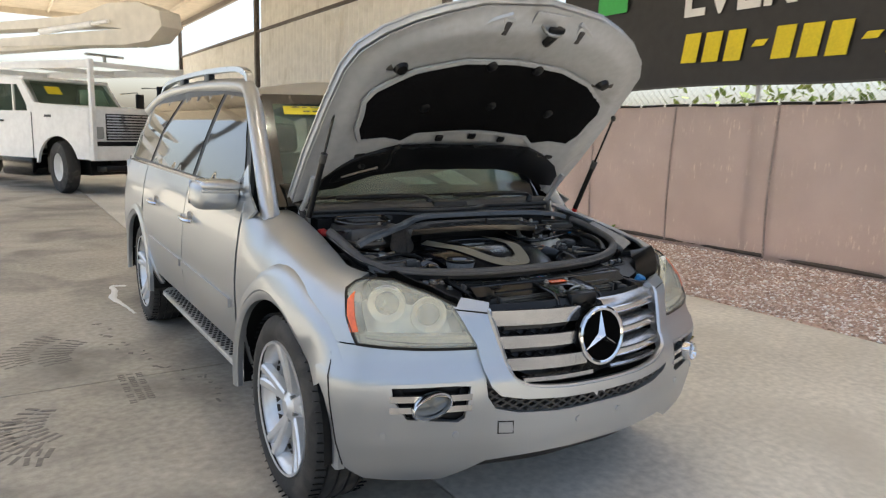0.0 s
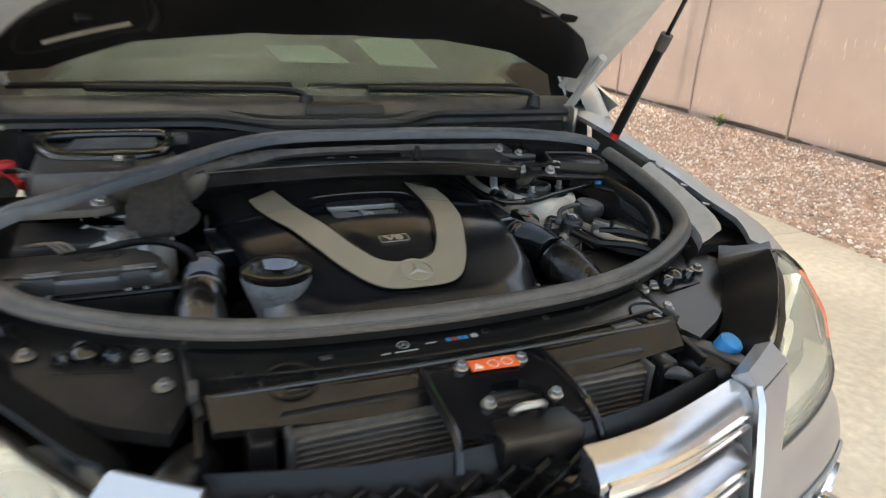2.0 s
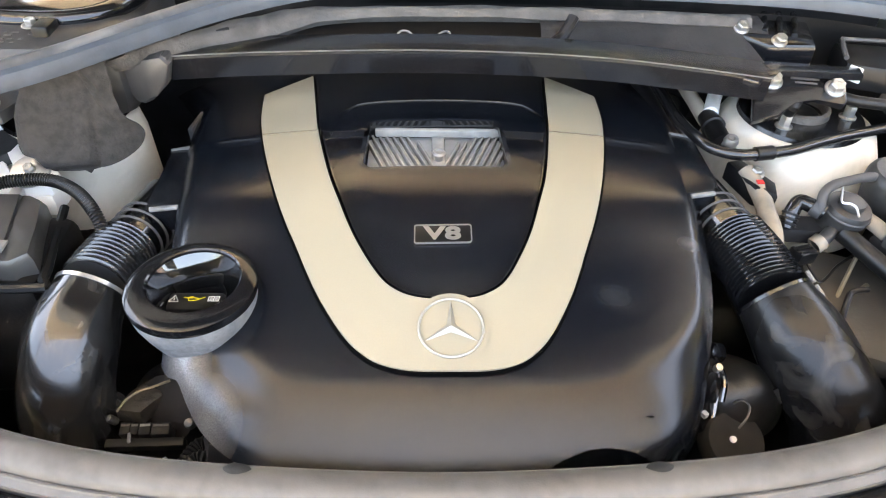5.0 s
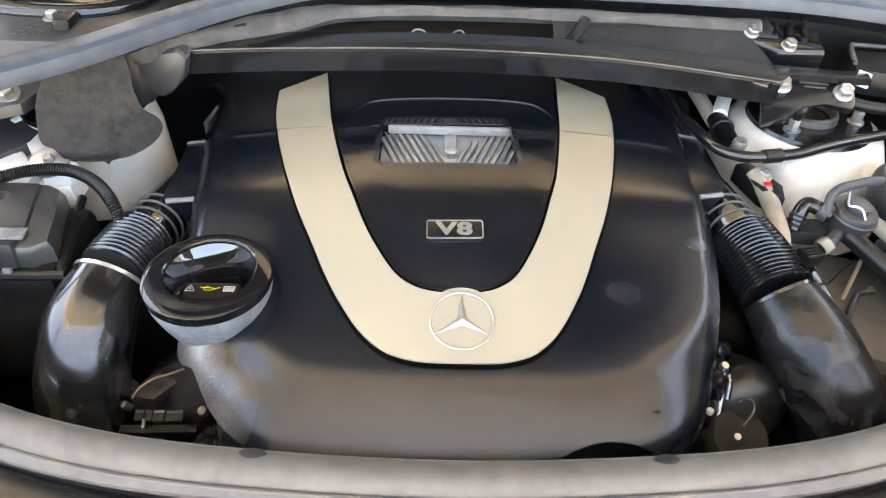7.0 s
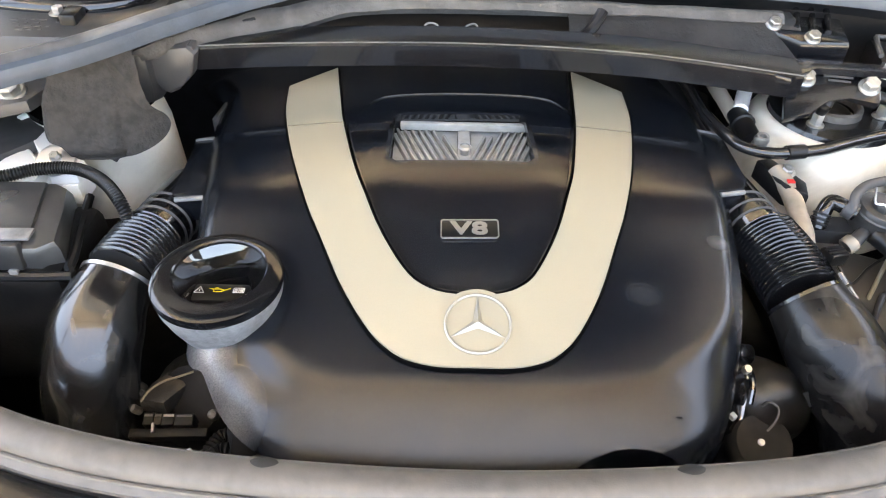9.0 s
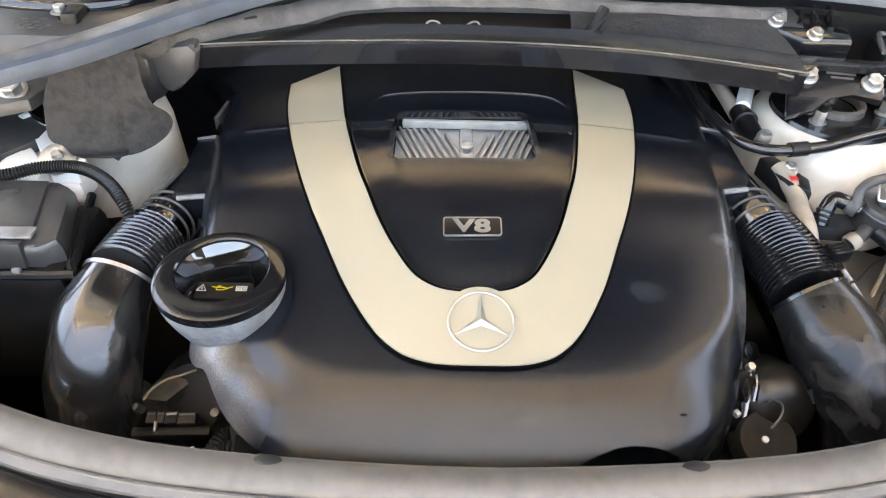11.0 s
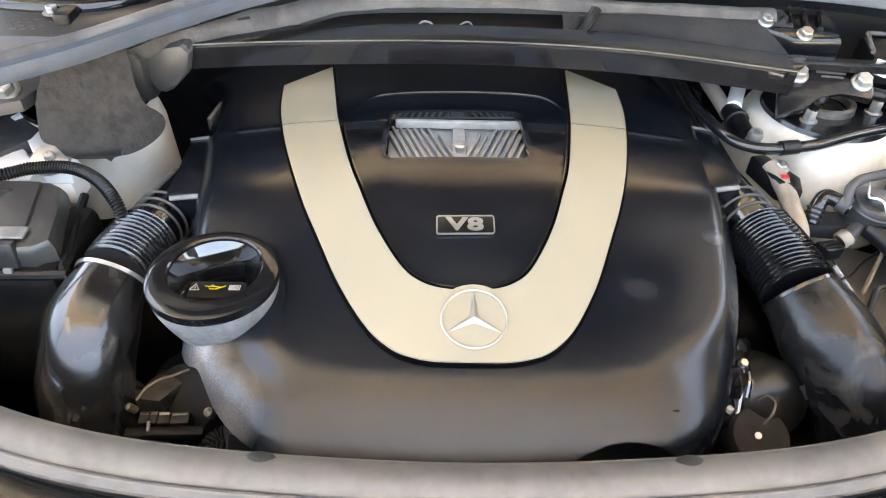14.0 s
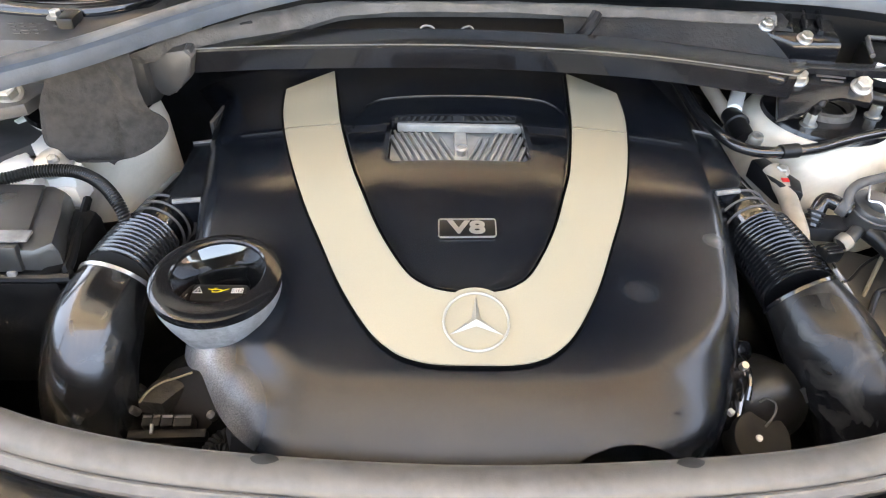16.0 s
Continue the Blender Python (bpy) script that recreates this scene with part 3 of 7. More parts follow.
# honeycomb inlets
def lattice(line, lift, cell, r):
    """Crossing bars within an outline."""
    bm = bmesh.new()
    us = [p[0] for p in line]
    for sgn in (1, -1):
        c = -1.5
        while c < 1.5:
            run = []
            for t in np.linspace(min(us), max(us), 160):
                v = c + sgn * .55 * t
                if inside((t, v), line):
                    run.append(skin(t, v, lift))
                elif len(run) > 2:
                    add_sweep(bm, run[::3] + run[-1:], [(-r, -r), (r, -r), (r, r), (-r, r)], cap=False)
                    run = []
                else:
                    run = []
            if len(run) > 2:
                add_sweep(bm, run[::3] + run[-1:], [(-r, -r), (r, -r), (r, r), (-r, r)], cap=False)
            c += cell
    return bm


mouth = low_mesh + [(0, .534)] + mirrored(low_mesh[::-1]) + mirrored(s_out[3:]) + [(0, .602)] + s_out[3:][::-1]
inlet = part("lower_inlet", sheet(mouth, lambda u, v: skin(u, v, -.06), .03), BLACK, car, "black honeycomb lower inlet")
part("mesh", lattice(mouth, -.02, .026, .0035), GREYP, inlet)
part("mesh", lattice([(-.42, .885), (.42, .885), (.35, .69), (0, .64), (-.35, .69)], -.04, .03, .003), BLACK, grille)

# headlamps
lamp_line = [(.478, .775), (.50, .85), (.545, .912), (.65, .962), (.79, 1.015), (.93, 1.02), (1.0, 1.0), (1.02, .97), (.965, .88), (.905, .79), (.67, .778)]
for s in (-1, 1):
    line = [(s * u, v) for u, v in lamp_line]
    lamp = part("headlamp", sheet(line, lambda u, v: skin(u, v if v < .86 else .86 + .3 * (v - .86), -.105), .03, (), .005), REFLECT, car, "hazy yellowed headlamp")
    part("lamp_wall", add_sweep(bmesh.new(), [skin(u, v, -.055) for u, v in resample(line, .03)], [(-.002, -.05), (.002, -.05), (.002, .05), (-.002, .05)], True, up=(0, -1, .3)), BLACK, lamp)
    part("lens", sheet(line, lambda u, v: skin(u, v, .004), .025, (), .004), LENS, lamp, "clouded yellow plastic lens")
    part("lamp_gasket", add_sweep(bmesh.new(), [skin(u, v, .001) for u, v in resample(line, .03)], [(-.005, -.005), (.005, -.005), (.005, .005), (-.005, .005)], True), BLACK, lamp)
    for u, v, r in ((.815, .91, .052), (.645, .875, .05)):
        c, d = Vector(skin(s * u, v, -.075)), Vector(skin(s * u, v, .05)) - Vector(skin(s * u, v, -.075))
        part("projector", lathe([(.001, .035), (r * .55, .03), (r * .85, .012), (r * .88, 0), (.001, 0)], 24, c, d), BULB, lamp)
        part("projector_bezel", lathe([(r * .7, .005), (r * .78, .012), (r * 1.25, .03), (r * 1.3, .02), (r * .8, -.03)], 28, c, d), REFLECT, lamp)
    amber = [(s * u, v) for u, v in ((.905, .83), (.935, .825), (.985, .93), (.965, .96))]
    part("side_reflector", sheet(amber, lambda u, v: skin(u, v, .0065), .02, (), .006), AMBER, lamp, "orange side reflector")
    strip = [skin(s * u, .80 + .01 * (u - .5), -.03) for u in np.linspace(.5, .9, 14)]
    part("indicator_bar", add_sweep(bmesh.new(), strip, [(-.02, -.016), (.02, -.016), (.02, .016), (-.02, .016)]), CLEAR, lamp)


# fenders with flared arches
def fender(s):
    arcs = [(ARCH_U + ARCH_R * math.cos(a), ARCH_V + ARCH_R * math.sin(a)) for a in (radians(k) for k in range(-8, 128, 9))]
    line = [(.91, .79), (.97, .88), (1.027, .975), (1.0, 1.01), (.985, 1.05), (1.1, 1.10), (1.25, 1.15), (1.45, 1.17), (1.75, 1.185), (1.93, 1.19), (1.95, 1.0), (1.95, .32), (1.92, .318)] + arcs + [(1.06, .79)]
    def surf(u, v):
        p = Vector(skin(s * u, v))
        w = ease(1.08, 1.32, p.y) * ease(1.19, 1.12, v)
        p.x += w * (s * float(np.interp(p.z, SIDE_Z, SIDE_X)) - p.x)
        return p
    return sheet(line, surf, .03, (), .012)


SIDE_Z, SIDE_X = [.28, .36, .44, .6, .8, .95, 1.08, 1.16, 1.22, 1.45, 1.60, 1.70], [.83, .865, .905, .952, .957, .945, .925, .905, .885, .80, .735, .685]
both("fender", fender, PAINT, car)


def arch_lip(s, cy, r=.475):
    pts = []
    for k in range(-6, 187, 8):
        a = radians(k)
        y, z = cy + r * math.cos(a), .385 + r * math.sin(a)
        x = np.interp(y, [.36, .5, .62, .8, 4.3, 4.6], [.88, .925, .95, .962, .962, .945]) - .03 * ease(.75, 1.0, z)
        pts.append((s * x, y, z))
    return add_sweep(bmesh.new(), pts, [(-.03, -.02), (.03, -.02), (.03, .004), (.02, .012), (-.02, .012), (-.03, .004)], up=(s, 0, 0))


def flare_pt(s, y, z, lift):
    us = np.linspace(.6, 2.4, 90)
    u = float(np.interp(y, [skin(a, z)[1] for a in us], us))
    p = Vector(skin(s * u, z, lift)) if y < 2 else Vector((0, y, z))
    w = ease(1.08, 1.32, y)
    p.x += w * (s * (float(np.interp(z, SIDE_Z, SIDE_X)) + lift) - p.x)
    return p


def flare(s, cy):
    """The raised band round a wheel arch, widest ahead of the front wheel."""
    bm = bmesh.new()
    rows = []
    for k in range(0, 151 if cy < 1 else 181, 6):
        a = radians(k)
        wide = .045 + (.10 * ease(62, 112, k) if cy < 1 else 0)
        fade = ease(151, 122, k) if cy < 1 else 1
        rows.append([bm.verts.new(flare_pt(s, cy + r * math.cos(a), .385 + r * math.sin(a), h * fade if h > 0 else h)) for r, h in ((.470, -.02), (.472, .012), (.480, .020), (.484 + wide * .5, .018), (.478 + wide * .9, .012), (.478 + wide, -.004))])
    for A, B in zip(rows, rows[1:]):
        for j in range(5):
            bm.faces.new((A[j], B[j], B[j + 1], A[j + 1]))
    bmesh.ops.recalc_face_normals(bm, faces=bm.faces[:])
    return bm


for cy in (.86, 3.935):
    both("arch_flare", lambda s: flare(s, cy), PAINT, car)
    both("arch_lip", lambda s: arch_lip(s, cy), PAINT, car)
    for s in (-1, 1):
        bm = bmesh.new()
        prof = [(s * x, cy + .47 * math.cos(radians(k)), .385 + .47 * math.sin(radians(k))) for x in (.93, .55) for k in range(-5, 186, 10)]
        A = [bm.verts.new(p) for p in prof]
        h = len(A) // 2
        for i in range(h - 1):
            bm.faces.new((A[i], A[i + 1], A[h + i + 1], A[h + i]))
        bm.faces.new(A[h:])
        part("wheel_well", bm, BLACK, car)

# flanks: doors and rear quarter on the side surface


def flank(s, lift=0.0):
    def f(y, z):
        x = np.interp(z, SIDE_Z, SIDE_X) - .10 * ease(4.3, 5.1, y) ** 2 + lift
        return (s * x, y, z)
    return f


def rear_arc(a0, a1, n=10):
    return [(3.935 + .48 * math.cos(radians(a0 + (a1 - a0) * k / n)), .385 + .48 * math.sin(radians(a0 + (a1 - a0) * k / n))) for k in range(n + 1)]


front_door = [(1.37, .47), (2.42, .47), (2.42, 1.20), (1.37, 1.17)]
rear_door = [(2.43, .47)] + [(3.44, .47)] + rear_arc(166, 120, 5) + [(3.72, .95), (3.74, 1.215), (2.43, 1.205)]
quarter = rear_arc(8, 112, 10)[::1] + [(3.75, .95), (3.76, 1.215), (4.9, 1.22), (5.0, .9), (4.98, .4), (4.6, .33), (4.42, .33)]
for s in (-1, 1):
    door = part("front_door", sheet(front_door if s < 0 else [(1.37, .47), (2.42, .47), (2.42, 1.10), (1.37, 1.08)], flank(s), .06, (), .012), PAINT, car)
    rdoor = part("rear_door", sheet(rear_door, flank(s), .06, (), .012), PAINT, car)
    part("rear_quarter", sheet(quarter, flank(s), .06, (), .012), PAINT, car)
    for y0, y1, dr in ((1.42, 2.40, door), (2.45, 3.38, rdoor)):
        part("side_moulding", add_sweep(bmesh.new(), [flank(s, .004)(y, .70 + .012 * (y - 1.4)) for y in np.linspace(y0, y1, 8)], [(-.012, -.022), (.012, -.018), (.012, .018), (-.012, .022)]), PAINT, dr)
        hy = y1 - .12
        part("door_handle", tube([flank(s, .012)(hy - .1, .985), flank(s, .04)(hy - .07, .99), flank(s, .04)(hy + .05, .995), flank(s, .012)(hy + .08, .995)], .014, 8, 5), CHROME, dr, "chrome pull handle")
        part("handle_recess", turned(lathe([(.001, .0), (.045, .002), (.055, .006), (.057, 0)], 20), Matrix.Translation(flank(s, -.003)(hy - .02, .99)) @ pose(0, 0, 0, 0, s * 90, 0) @ Matrix.Diagonal((.75, 1.3, 1, 1))), SATIN, dr)
    part("wing_corner", sheet([(1.20, 1.15), (1.30, 1.09), (1.42, 1.10), (1.56, 1.24), (1.50, 1.33), (1.36, 1.215)], flank(s, -.006), .03, (), .01), PAINT, car, "silver corner panel at the pillar foot")
    part("belt_strip", add_sweep(bmesh.new(), [flank(s, .006)(y, 1.205 + .006 * (y - 1.4)) for y in np.linspace(1.42 if s < 0 else 2.45, 4.75, 20)], [(-.006, -.01), (.006, -.01), (.006, .01), (-.006, .01)]), CHROME, car)
    # glass and pillars
    front_glass = [(1.45, 1.22), (1.62, 1.40), (1.86, 1.61), (2.0, 1.655), (2.36, 1.68), (2.36, 1.225)]
    if s > 0:
        front_glass = [(1.45, 1.12), (1.60, 1.40), (1.86, 1.61), (2.0, 1.655), (2.36, 1.68), (2.36, 1.125)]
    rear_glass = [(2.44, 1.225), (2.44, 1.685), (3.2, 1.69), (3.4, 1.68), (3.62, 1.45), (3.66, 1.235)]
    back_glass = [(3.74, 1.24), (3.71, 1.45), (3.50, 1.675), (4.3, 1.66), (4.55, 1.58), (4.75, 1.25)]
    for g in (front_glass, rear_glass, back_glass):
        part("side_window", sheet(g, flank(s, -.006), .06, (), .005), DOORGLASS if s < 0 else SIDEGLASS, car, "dark tinted side window" if s < 0 else "lightly tinted side window")
    frame_line = [(1.36, 1.205), (1.60, 1.45), (1.84, 1.65), (2.05, 1.70), (3.3, 1.73), (4.3, 1.71), (4.65, 1.62), (4.9, 1.225), (3.0, 1.215)] + ([(2.42, 1.205), (2.42, 1.10), (1.40, 1.09)] if s > 0 else [])
    part("window_frame", sheet(frame_line, lambda y, z: flank(s, -.012)(y, z), .05, [front_glass, rear_glass, back_glass], .02), MATTE, car)
    part("a_pillar", add_sweep(bmesh.new(), catmull([(s * .842, 1.20, 1.10), (s * .83, 1.27, 1.18), (s * .80, 1.42, 1.32), (s * .745, 1.68, 1.53), (s * .69, 1.93, 1.675), (s * .66, 2.2, 1.735), (s * .65, 3.2, 1.765), (s * .66, 4.2, 1.74), (s * .70, 4.7, 1.62)], 5),
                               [(-.038, -.03), (.038, -.03), (.038, .006), (.030, .018), (.016, .026), (-.016, .026), (-.030, .018), (-.038, .006)], up=(s * .6, 0, 1)), PAINT, car)
    rail = part("roof_rail", add_sweep(bmesh.new(), catmull([(s * .66, 2.02, 1.72), (s * .655, 2.10, 1.79), (s * .65, 2.4, 1.825), (s * .65, 3.3, 1.84), (s * .65, 4.1, 1.815), (s * .66, 4.3, 1.74)], 6), [(-.022, -.014), (.022, -.014), (.018, .016), (-.018, .016)]), SATIN, car, "brushed silver roof rail")
    for y in (2.9, 3.6):
        part("rail_foot", box((.04, .12, .09), (s * .65, y, 1.79), .01), BLACK, rail)
    # running board
    board = [(s * .72, 1.25), (s * .865, 1.27), (s * .912, 1.36), (s * .917, 3.24), (s * .87, 3.33), (s * .72, 3.36)]
    step = part("running_board", prism(board[::s], .345, .374, .008), BOARDM, car, "ribbed aluminium running board with rubber studs")
    for i in range(46):
        for j in range(3):
            part("rubber_stud", lathe([(.001, .004), (.008, .004), (.0105, .002), (.0105, 0)], 8, (s * (.825 + .028 * j + (.014 if i % 2 else 0)), 1.38 + i * .0405, .374)), BLACK, step) if s < 0 else None
    part("sill", add_sweep(bmesh.new(), [(s * .74, y, .36) for y in (1.30, 2, 3, 3.48)], [(-.06, -.08), (.06, -.08), (.075, .13), (-.06, .13)]), MATTE, car)
    # mirror
    if s < 0:
        mc = Vector((-.995, 1.50, 1.195))
        mir = part("door_mirror", turned(box((.215, .13, .135), (0, 0, 0), .045, seg=4), Matrix.Translation(mc) @ pose(0, 0, 0, 4, 3, 10)), PAINT, car, "silver door mirror with indicator strip")
        part("mirror_top", turned(box((.19, .11, .05), (.004, -.012, .045), .022, seg=3), Matrix.Translation(mc) @ pose(0, 0, 0, 4, 3, 10)), SATIN, mir)
        part("indicator", turned(box((.17, .02, .018), (-.004, -.058, .022), .006), Matrix.Translation(mc) @ pose(0, 0, 0, 4, 3, 10)), CLEAR, mir, "clear indicator strip")
        part("mirror_glass", turned(box((.18, .004, .105), (-.005, .066, 0), .001), Matrix.Translation(mc) @ pose(0, 0, 0, 4, 3, 10)), CHROME, mir)
        part("mirror_foot", tube([(-.86, 1.53, 1.16), (-.885, 1.52, 1.165), (-.905, 1.51, 1.175)], .04, 10, 4), BLACK, mir)

# roof, screens, tail
def roof(x, y):
    return (x, y, 1.79 - .12 * (x / .68) ** 2 - .10 * ease(2.4, 1.8, y) - .12 * ease(4.2, 4.9, y))


part("roof", sheet([(-.62, 1.83), (0, 1.76), (.62, 1.83), (.66, 3), (.62, 4.75), (-.62, 4.75), (-.66, 3)], roof, .1, (), .02), PAINT, car)


def screen(x, t):
    """The windscreen, t from the scuttle to the roof."""
    w = (.78 - .13 * t)
    return (x * w, 1.20 + .60 * t + .13 * x * x * (1 - .4 * t), 1.155 + .515 * t - .01 * x * x + .03 * math.sin(3.14 * t))


wind = part("windscreen", sheet([(-1, 0), (1, 0), (1, 1), (-1, 1)], screen, .12, (), .005), SCREENGLASS, car, "windscreen with a yellow auction note")
wind.visible_shadow = False
part("screen_band", sheet([(-1, .9), (1, .9), (1, 1.02), (-1, 1.02)], lambda x, t: Vector(screen(x, t)) + Vector((0, -.004, .004)), .1), GLOSS, wind)
for s in (-1, 1):
    part("screen_edge", sheet([(s * .93, 0), (s * 1.05, 0), (s * 1.06, 1), (s * .93, 1)], lambda x, t: Vector(screen(x, t)) + Vector((0, -.004, .004)), .08), GLOSS, wind)
note = part("auction_note", sheet([(-.86, .765), (-.52, .765), (-.52, .86), (-.86, .86)], lambda x, t: Vector(screen(x, t)) + Vector((0, -.009, .009)), .05), YELLOW, wind, "bright yellow windscreen note")
for k, (a, b, t) in enumerate(((-.80, -.74, .835), (-.72, -.68, .835), (-.66, -.60, .835), (-.72, -.67, .79), (-.65, -.60, .79))):
    part("writing_bar", sheet([(a, t), (b, t), (b, t + .012), (a, t + .012)], lambda x, q: Vector(screen(x, q)) + Vector((0, -.012, .012)), .03), GREYP, note)
part("dashboard", sheet([(-.72, 1.30), (.72, 1.30), (.74, 1.62), (.2, 1.7), (-.74, 1.62)], lambda x, y: (x, y, 1.125 + .112 * ease(1.27, 1.36, y) + .2 * max(y - 1.36, 0)), .04, (), .05), BLACK, car)
for sheet_line in ([(-.094, 1.469), (.074, 1.482), (.109, 1.348), (-.073, 1.345)], [(.179, 1.546), (.372, 1.622), (.355, 1.32), (.187, 1.336)]):
    tagged(part("paper_sheet", sheet(sheet_line, lambda x, y: (x, y, 1.252 + .2 * (y - 1.41)), .04, (), .003), WHITE), "white paper sheet lying on the black dashboard", "paper", "papers on the dashboard")
for s in (-1, 1):
    seat = part("seat", box((.5, .14, .72), (s * .38, 2.35, 1.0), .05, (-12, 0, 0)), MATTE, car)
    part("head_rest", box((.28, .09, .18), (s * .38, 2.46, 1.44), .04, (-10, 0, 0)), MATTE, seat)
part("steering_wheel", lathe([(.165, -.015), (.18, -.018), (.19, 0), (.18, .018), (.165, .015), (.16, 0)], 28, (.37, 1.80, 1.01), (0, -1, .45), close=True), BLACK, car)
part("cabin_floor", box((1.5, 3.4, .05), (0, 3.0, .55)), MATTE, car)
part("tailgate", box((1.7, .06, .80), (0, 5.0, .80), .03, (-4, 0, 0)), PAINT, car)
part("rear_screen", box((1.32, .008, .50), (0, 4.93, 1.43), .002, (14, 0, 0)), SIDEGLASS, car, "tinted rear screen")
part("underbody", box((1.3, 4.4, .12), (0, 2.7, .36), .03), BLACK, car)


# wheels
def wheel(s, cy):
    ax = (s, 0, 0)
    at = (s * .80, cy, .385)
    w = part("wheel", lathe([(.265, -.125), (.30, -.135), (.345, -.13), (.372, -.11), (.385, -.07), (.386, 0), (.385, .07), (.372, .108), (.34, .128), (.30, .132), (.275, .12), (.268, .10), (.268, -.10)], 64, at, ax, close=True), TYRE, car, "wide low-profile tyre on a five-spoke alloy rim")
    for off in (-.075, -.025, .025, .075):
        part("tread_groove", lathe([(.3875, off - .004), (.3875, off + .004), (.386, off + .004), (.386, off - .004)], 64, at, ax, close=True), BLACK, w)
    bm = bmesh.new()
    for k in range(64):
        a = 6.28318 * k / 64
        for off in (-.098, .098):
            c = Vector((at[0] + s * off, cy + .3820 * math.cos(a), .385 + .3820 * math.sin(a)))
            b = box((.05, .003, .006), (0, 0, 0))
            turned(b, Matrix.Translation(c) @ pose(0, 0, 0, math.degrees(a) + 90, 0, 0) @ pose(0, 0, 0, 0, 0, 14))
            bm = join(bm, b)
    tagged(part("tread_pattern", bm, BLACK, w), kind="stuff")
    rim = part("rim", lathe([(.262, .125), (.272, .128), (.275, .115), (.258, .10), (.235, .06), (.228, -.10), (.24, -.11)], 56, at, ax, cap=False), RIM, w, "polished alloy rim")
    part("brake_disc", lathe([(.001, .0), (.17, .0), (.17, -.02), (.001, -.02)], 40, at, ax), CASTAL, w)
    part("barrel", lathe([(.235, .06), (.232, -.10), (.001, -.105)], 40, at, ax, cap=False), CASTAL, w)
    part("hub", lathe([(.001, .105), (.03, .104), (.036, .098), (.06, .085), (.07, .05), (.07, 0)], 32, at, ax), RIM, rim)
    for k in range(5):
        a = 6.28318 * k / 5 + .25
        for d in (-.16, .16):
            q0, q1 = a + d * .35, a + d * .85
            pts = [(at[0] + s * x, cy + r * math.cos(q0 + (q1 - q0) * r / .26), .385 + r * math.sin(q0 + (q1 - q0) * r / .26)) for r, x in ((.04, .075), (.1, .083), (.18, .095), (.262, .115))]
            part("spoke", add_sweep(bmesh.new(), catmull(pts, 4), [(-.023, -.03), (.023, -.03), (.021, .000), (.012, .008), (-.012, .008), (-.021, .000)], up=ax), RIM, rim)
        b = a + .63
        part("lug_bolt", lathe([(.001, .09), (.009, .09), (.010, .08), (.010, .05)], 8, (at[0], cy + .055 * math.cos(b), .385 + .055 * math.sin(b)), ax), STEEL, rim)
    return w


for cy in (.86, 3.935):
    for s in (-1, 1):
        wheel(s, cy)

# hood, propped open
HA, HY, HZ = radians(45), 1.235, 1.19


def hood_pt(x, q, d=0.0):
    """x across, q along the hood from its hinge, d outward of the outer skin."""
    bow = .055 * (1 - (x / .76) ** 2) - .05 * ease(.75, 1.12, q)
    y0, z0 = -q, bow + d
    return (x, HY + y0 * math.cos(HA) + z0 * math.sin(HA), HZ - y0 * math.sin(HA) + z0 * math.cos(HA))


h_half = [(.755, .02), (.765, .3), (.76, .6), (.748, .78), (.722, .885), (.65, .975), (.56, 1.04), (.45, 1.09), (.3, 1.14)]
rear_arc = [(-.70, .03), (-.64, .10), (-.56, .165), (-.42, .235), (-.2, .285), (0, .30), (.2, .285), (.42, .235), (.56, .165), (.64, .10), (.70, .03)]
hood_line = h_half + [(0, 1.17)] + mirrored(h_half[::-1]) + rear_arc
hood = part("hood", sheet(hood_line, lambda x, q: hood_pt(x, q), .05, (), .006), PAINT, car, "raised silver hood")
i_half = [(x * .985, q * .985 + .01) for x, q in h_half]
pad_half = [(.10, .47), (.30, .455), (.36, .41), (.45, .435), (.565, .43), (.60, .50), (.605, .58), (.62, .65), (.595, .705), (.45, .805), (.25, .868)]
pad_line = pad_half + [(0, .885)] + mirrored(pad_half[::-1]) + [(0, .475)]


def inner_pt(x, q):
    e = edge_gap((x, q), i_line)
    lip = .03 * ease(.10, .03, e)
    dish = .035 * ease(.0, .05, edge_gap((x, q), pad_line)) if not inside((x, q), pad_line) else 0
    return hood_pt(x, q, -.055 + lip * .8 - .012 * (dish / .035))


i_line = i_half + [(0, 1.162)] + mirrored(i_half[::-1]) + [(x * .985, q + .012) for x, q in rear_arc]
part("hood_inner", sheet(i_line, inner_pt, .03, (), .003), PAINT_IN, hood, "silver inner hood frame")
part("hood_edge", add_sweep(bmesh.new(), [hood_pt(x, q, -.012) for x, q in resample(i_line, .05)], [(-.003, -.02), (.003, -.02), (.003, .02), (-.003, .02)], True, up=(0, .7, .7)), PAINT_IN, hood)


def pad_pt(x, q):
    return hood_pt(x, q, -.066 - .014 * ease(0, .05, edge_gap((x, q), pad_line)) - .006 * math.sin(9 * x) * math.sin(7 * q))


part("insulation_pad", sheet(pad_line, pad_pt, .03, (), .008), FELT, hood, "black felt insulation pad")
rim_pts = [hood_pt(x, q, -.074) for x, q in resample([p for p in pad_line if p[1] < .6 or 1], .03)]
part("pad_rim", add_sweep(bmesh.new(), rim_pts, [(-.009, -.006), (.009, -.006), (.009, .006), (-.009, .006)], True, up=(0, -.7, -.7)), PAINT_IN, hood)
for x, q in ((-.33, .62), (0, .64), (.33, .62), (-.12, .86), (.12, .86)):
    c = Vector(hood_pt(x, q, -.09))
    part("pad_clip", lathe([(.001, .004), (.02, .003), (.024, 0), (.024, -.01)], 12, c, (0, -.7, -.7)), BLACK, hood)
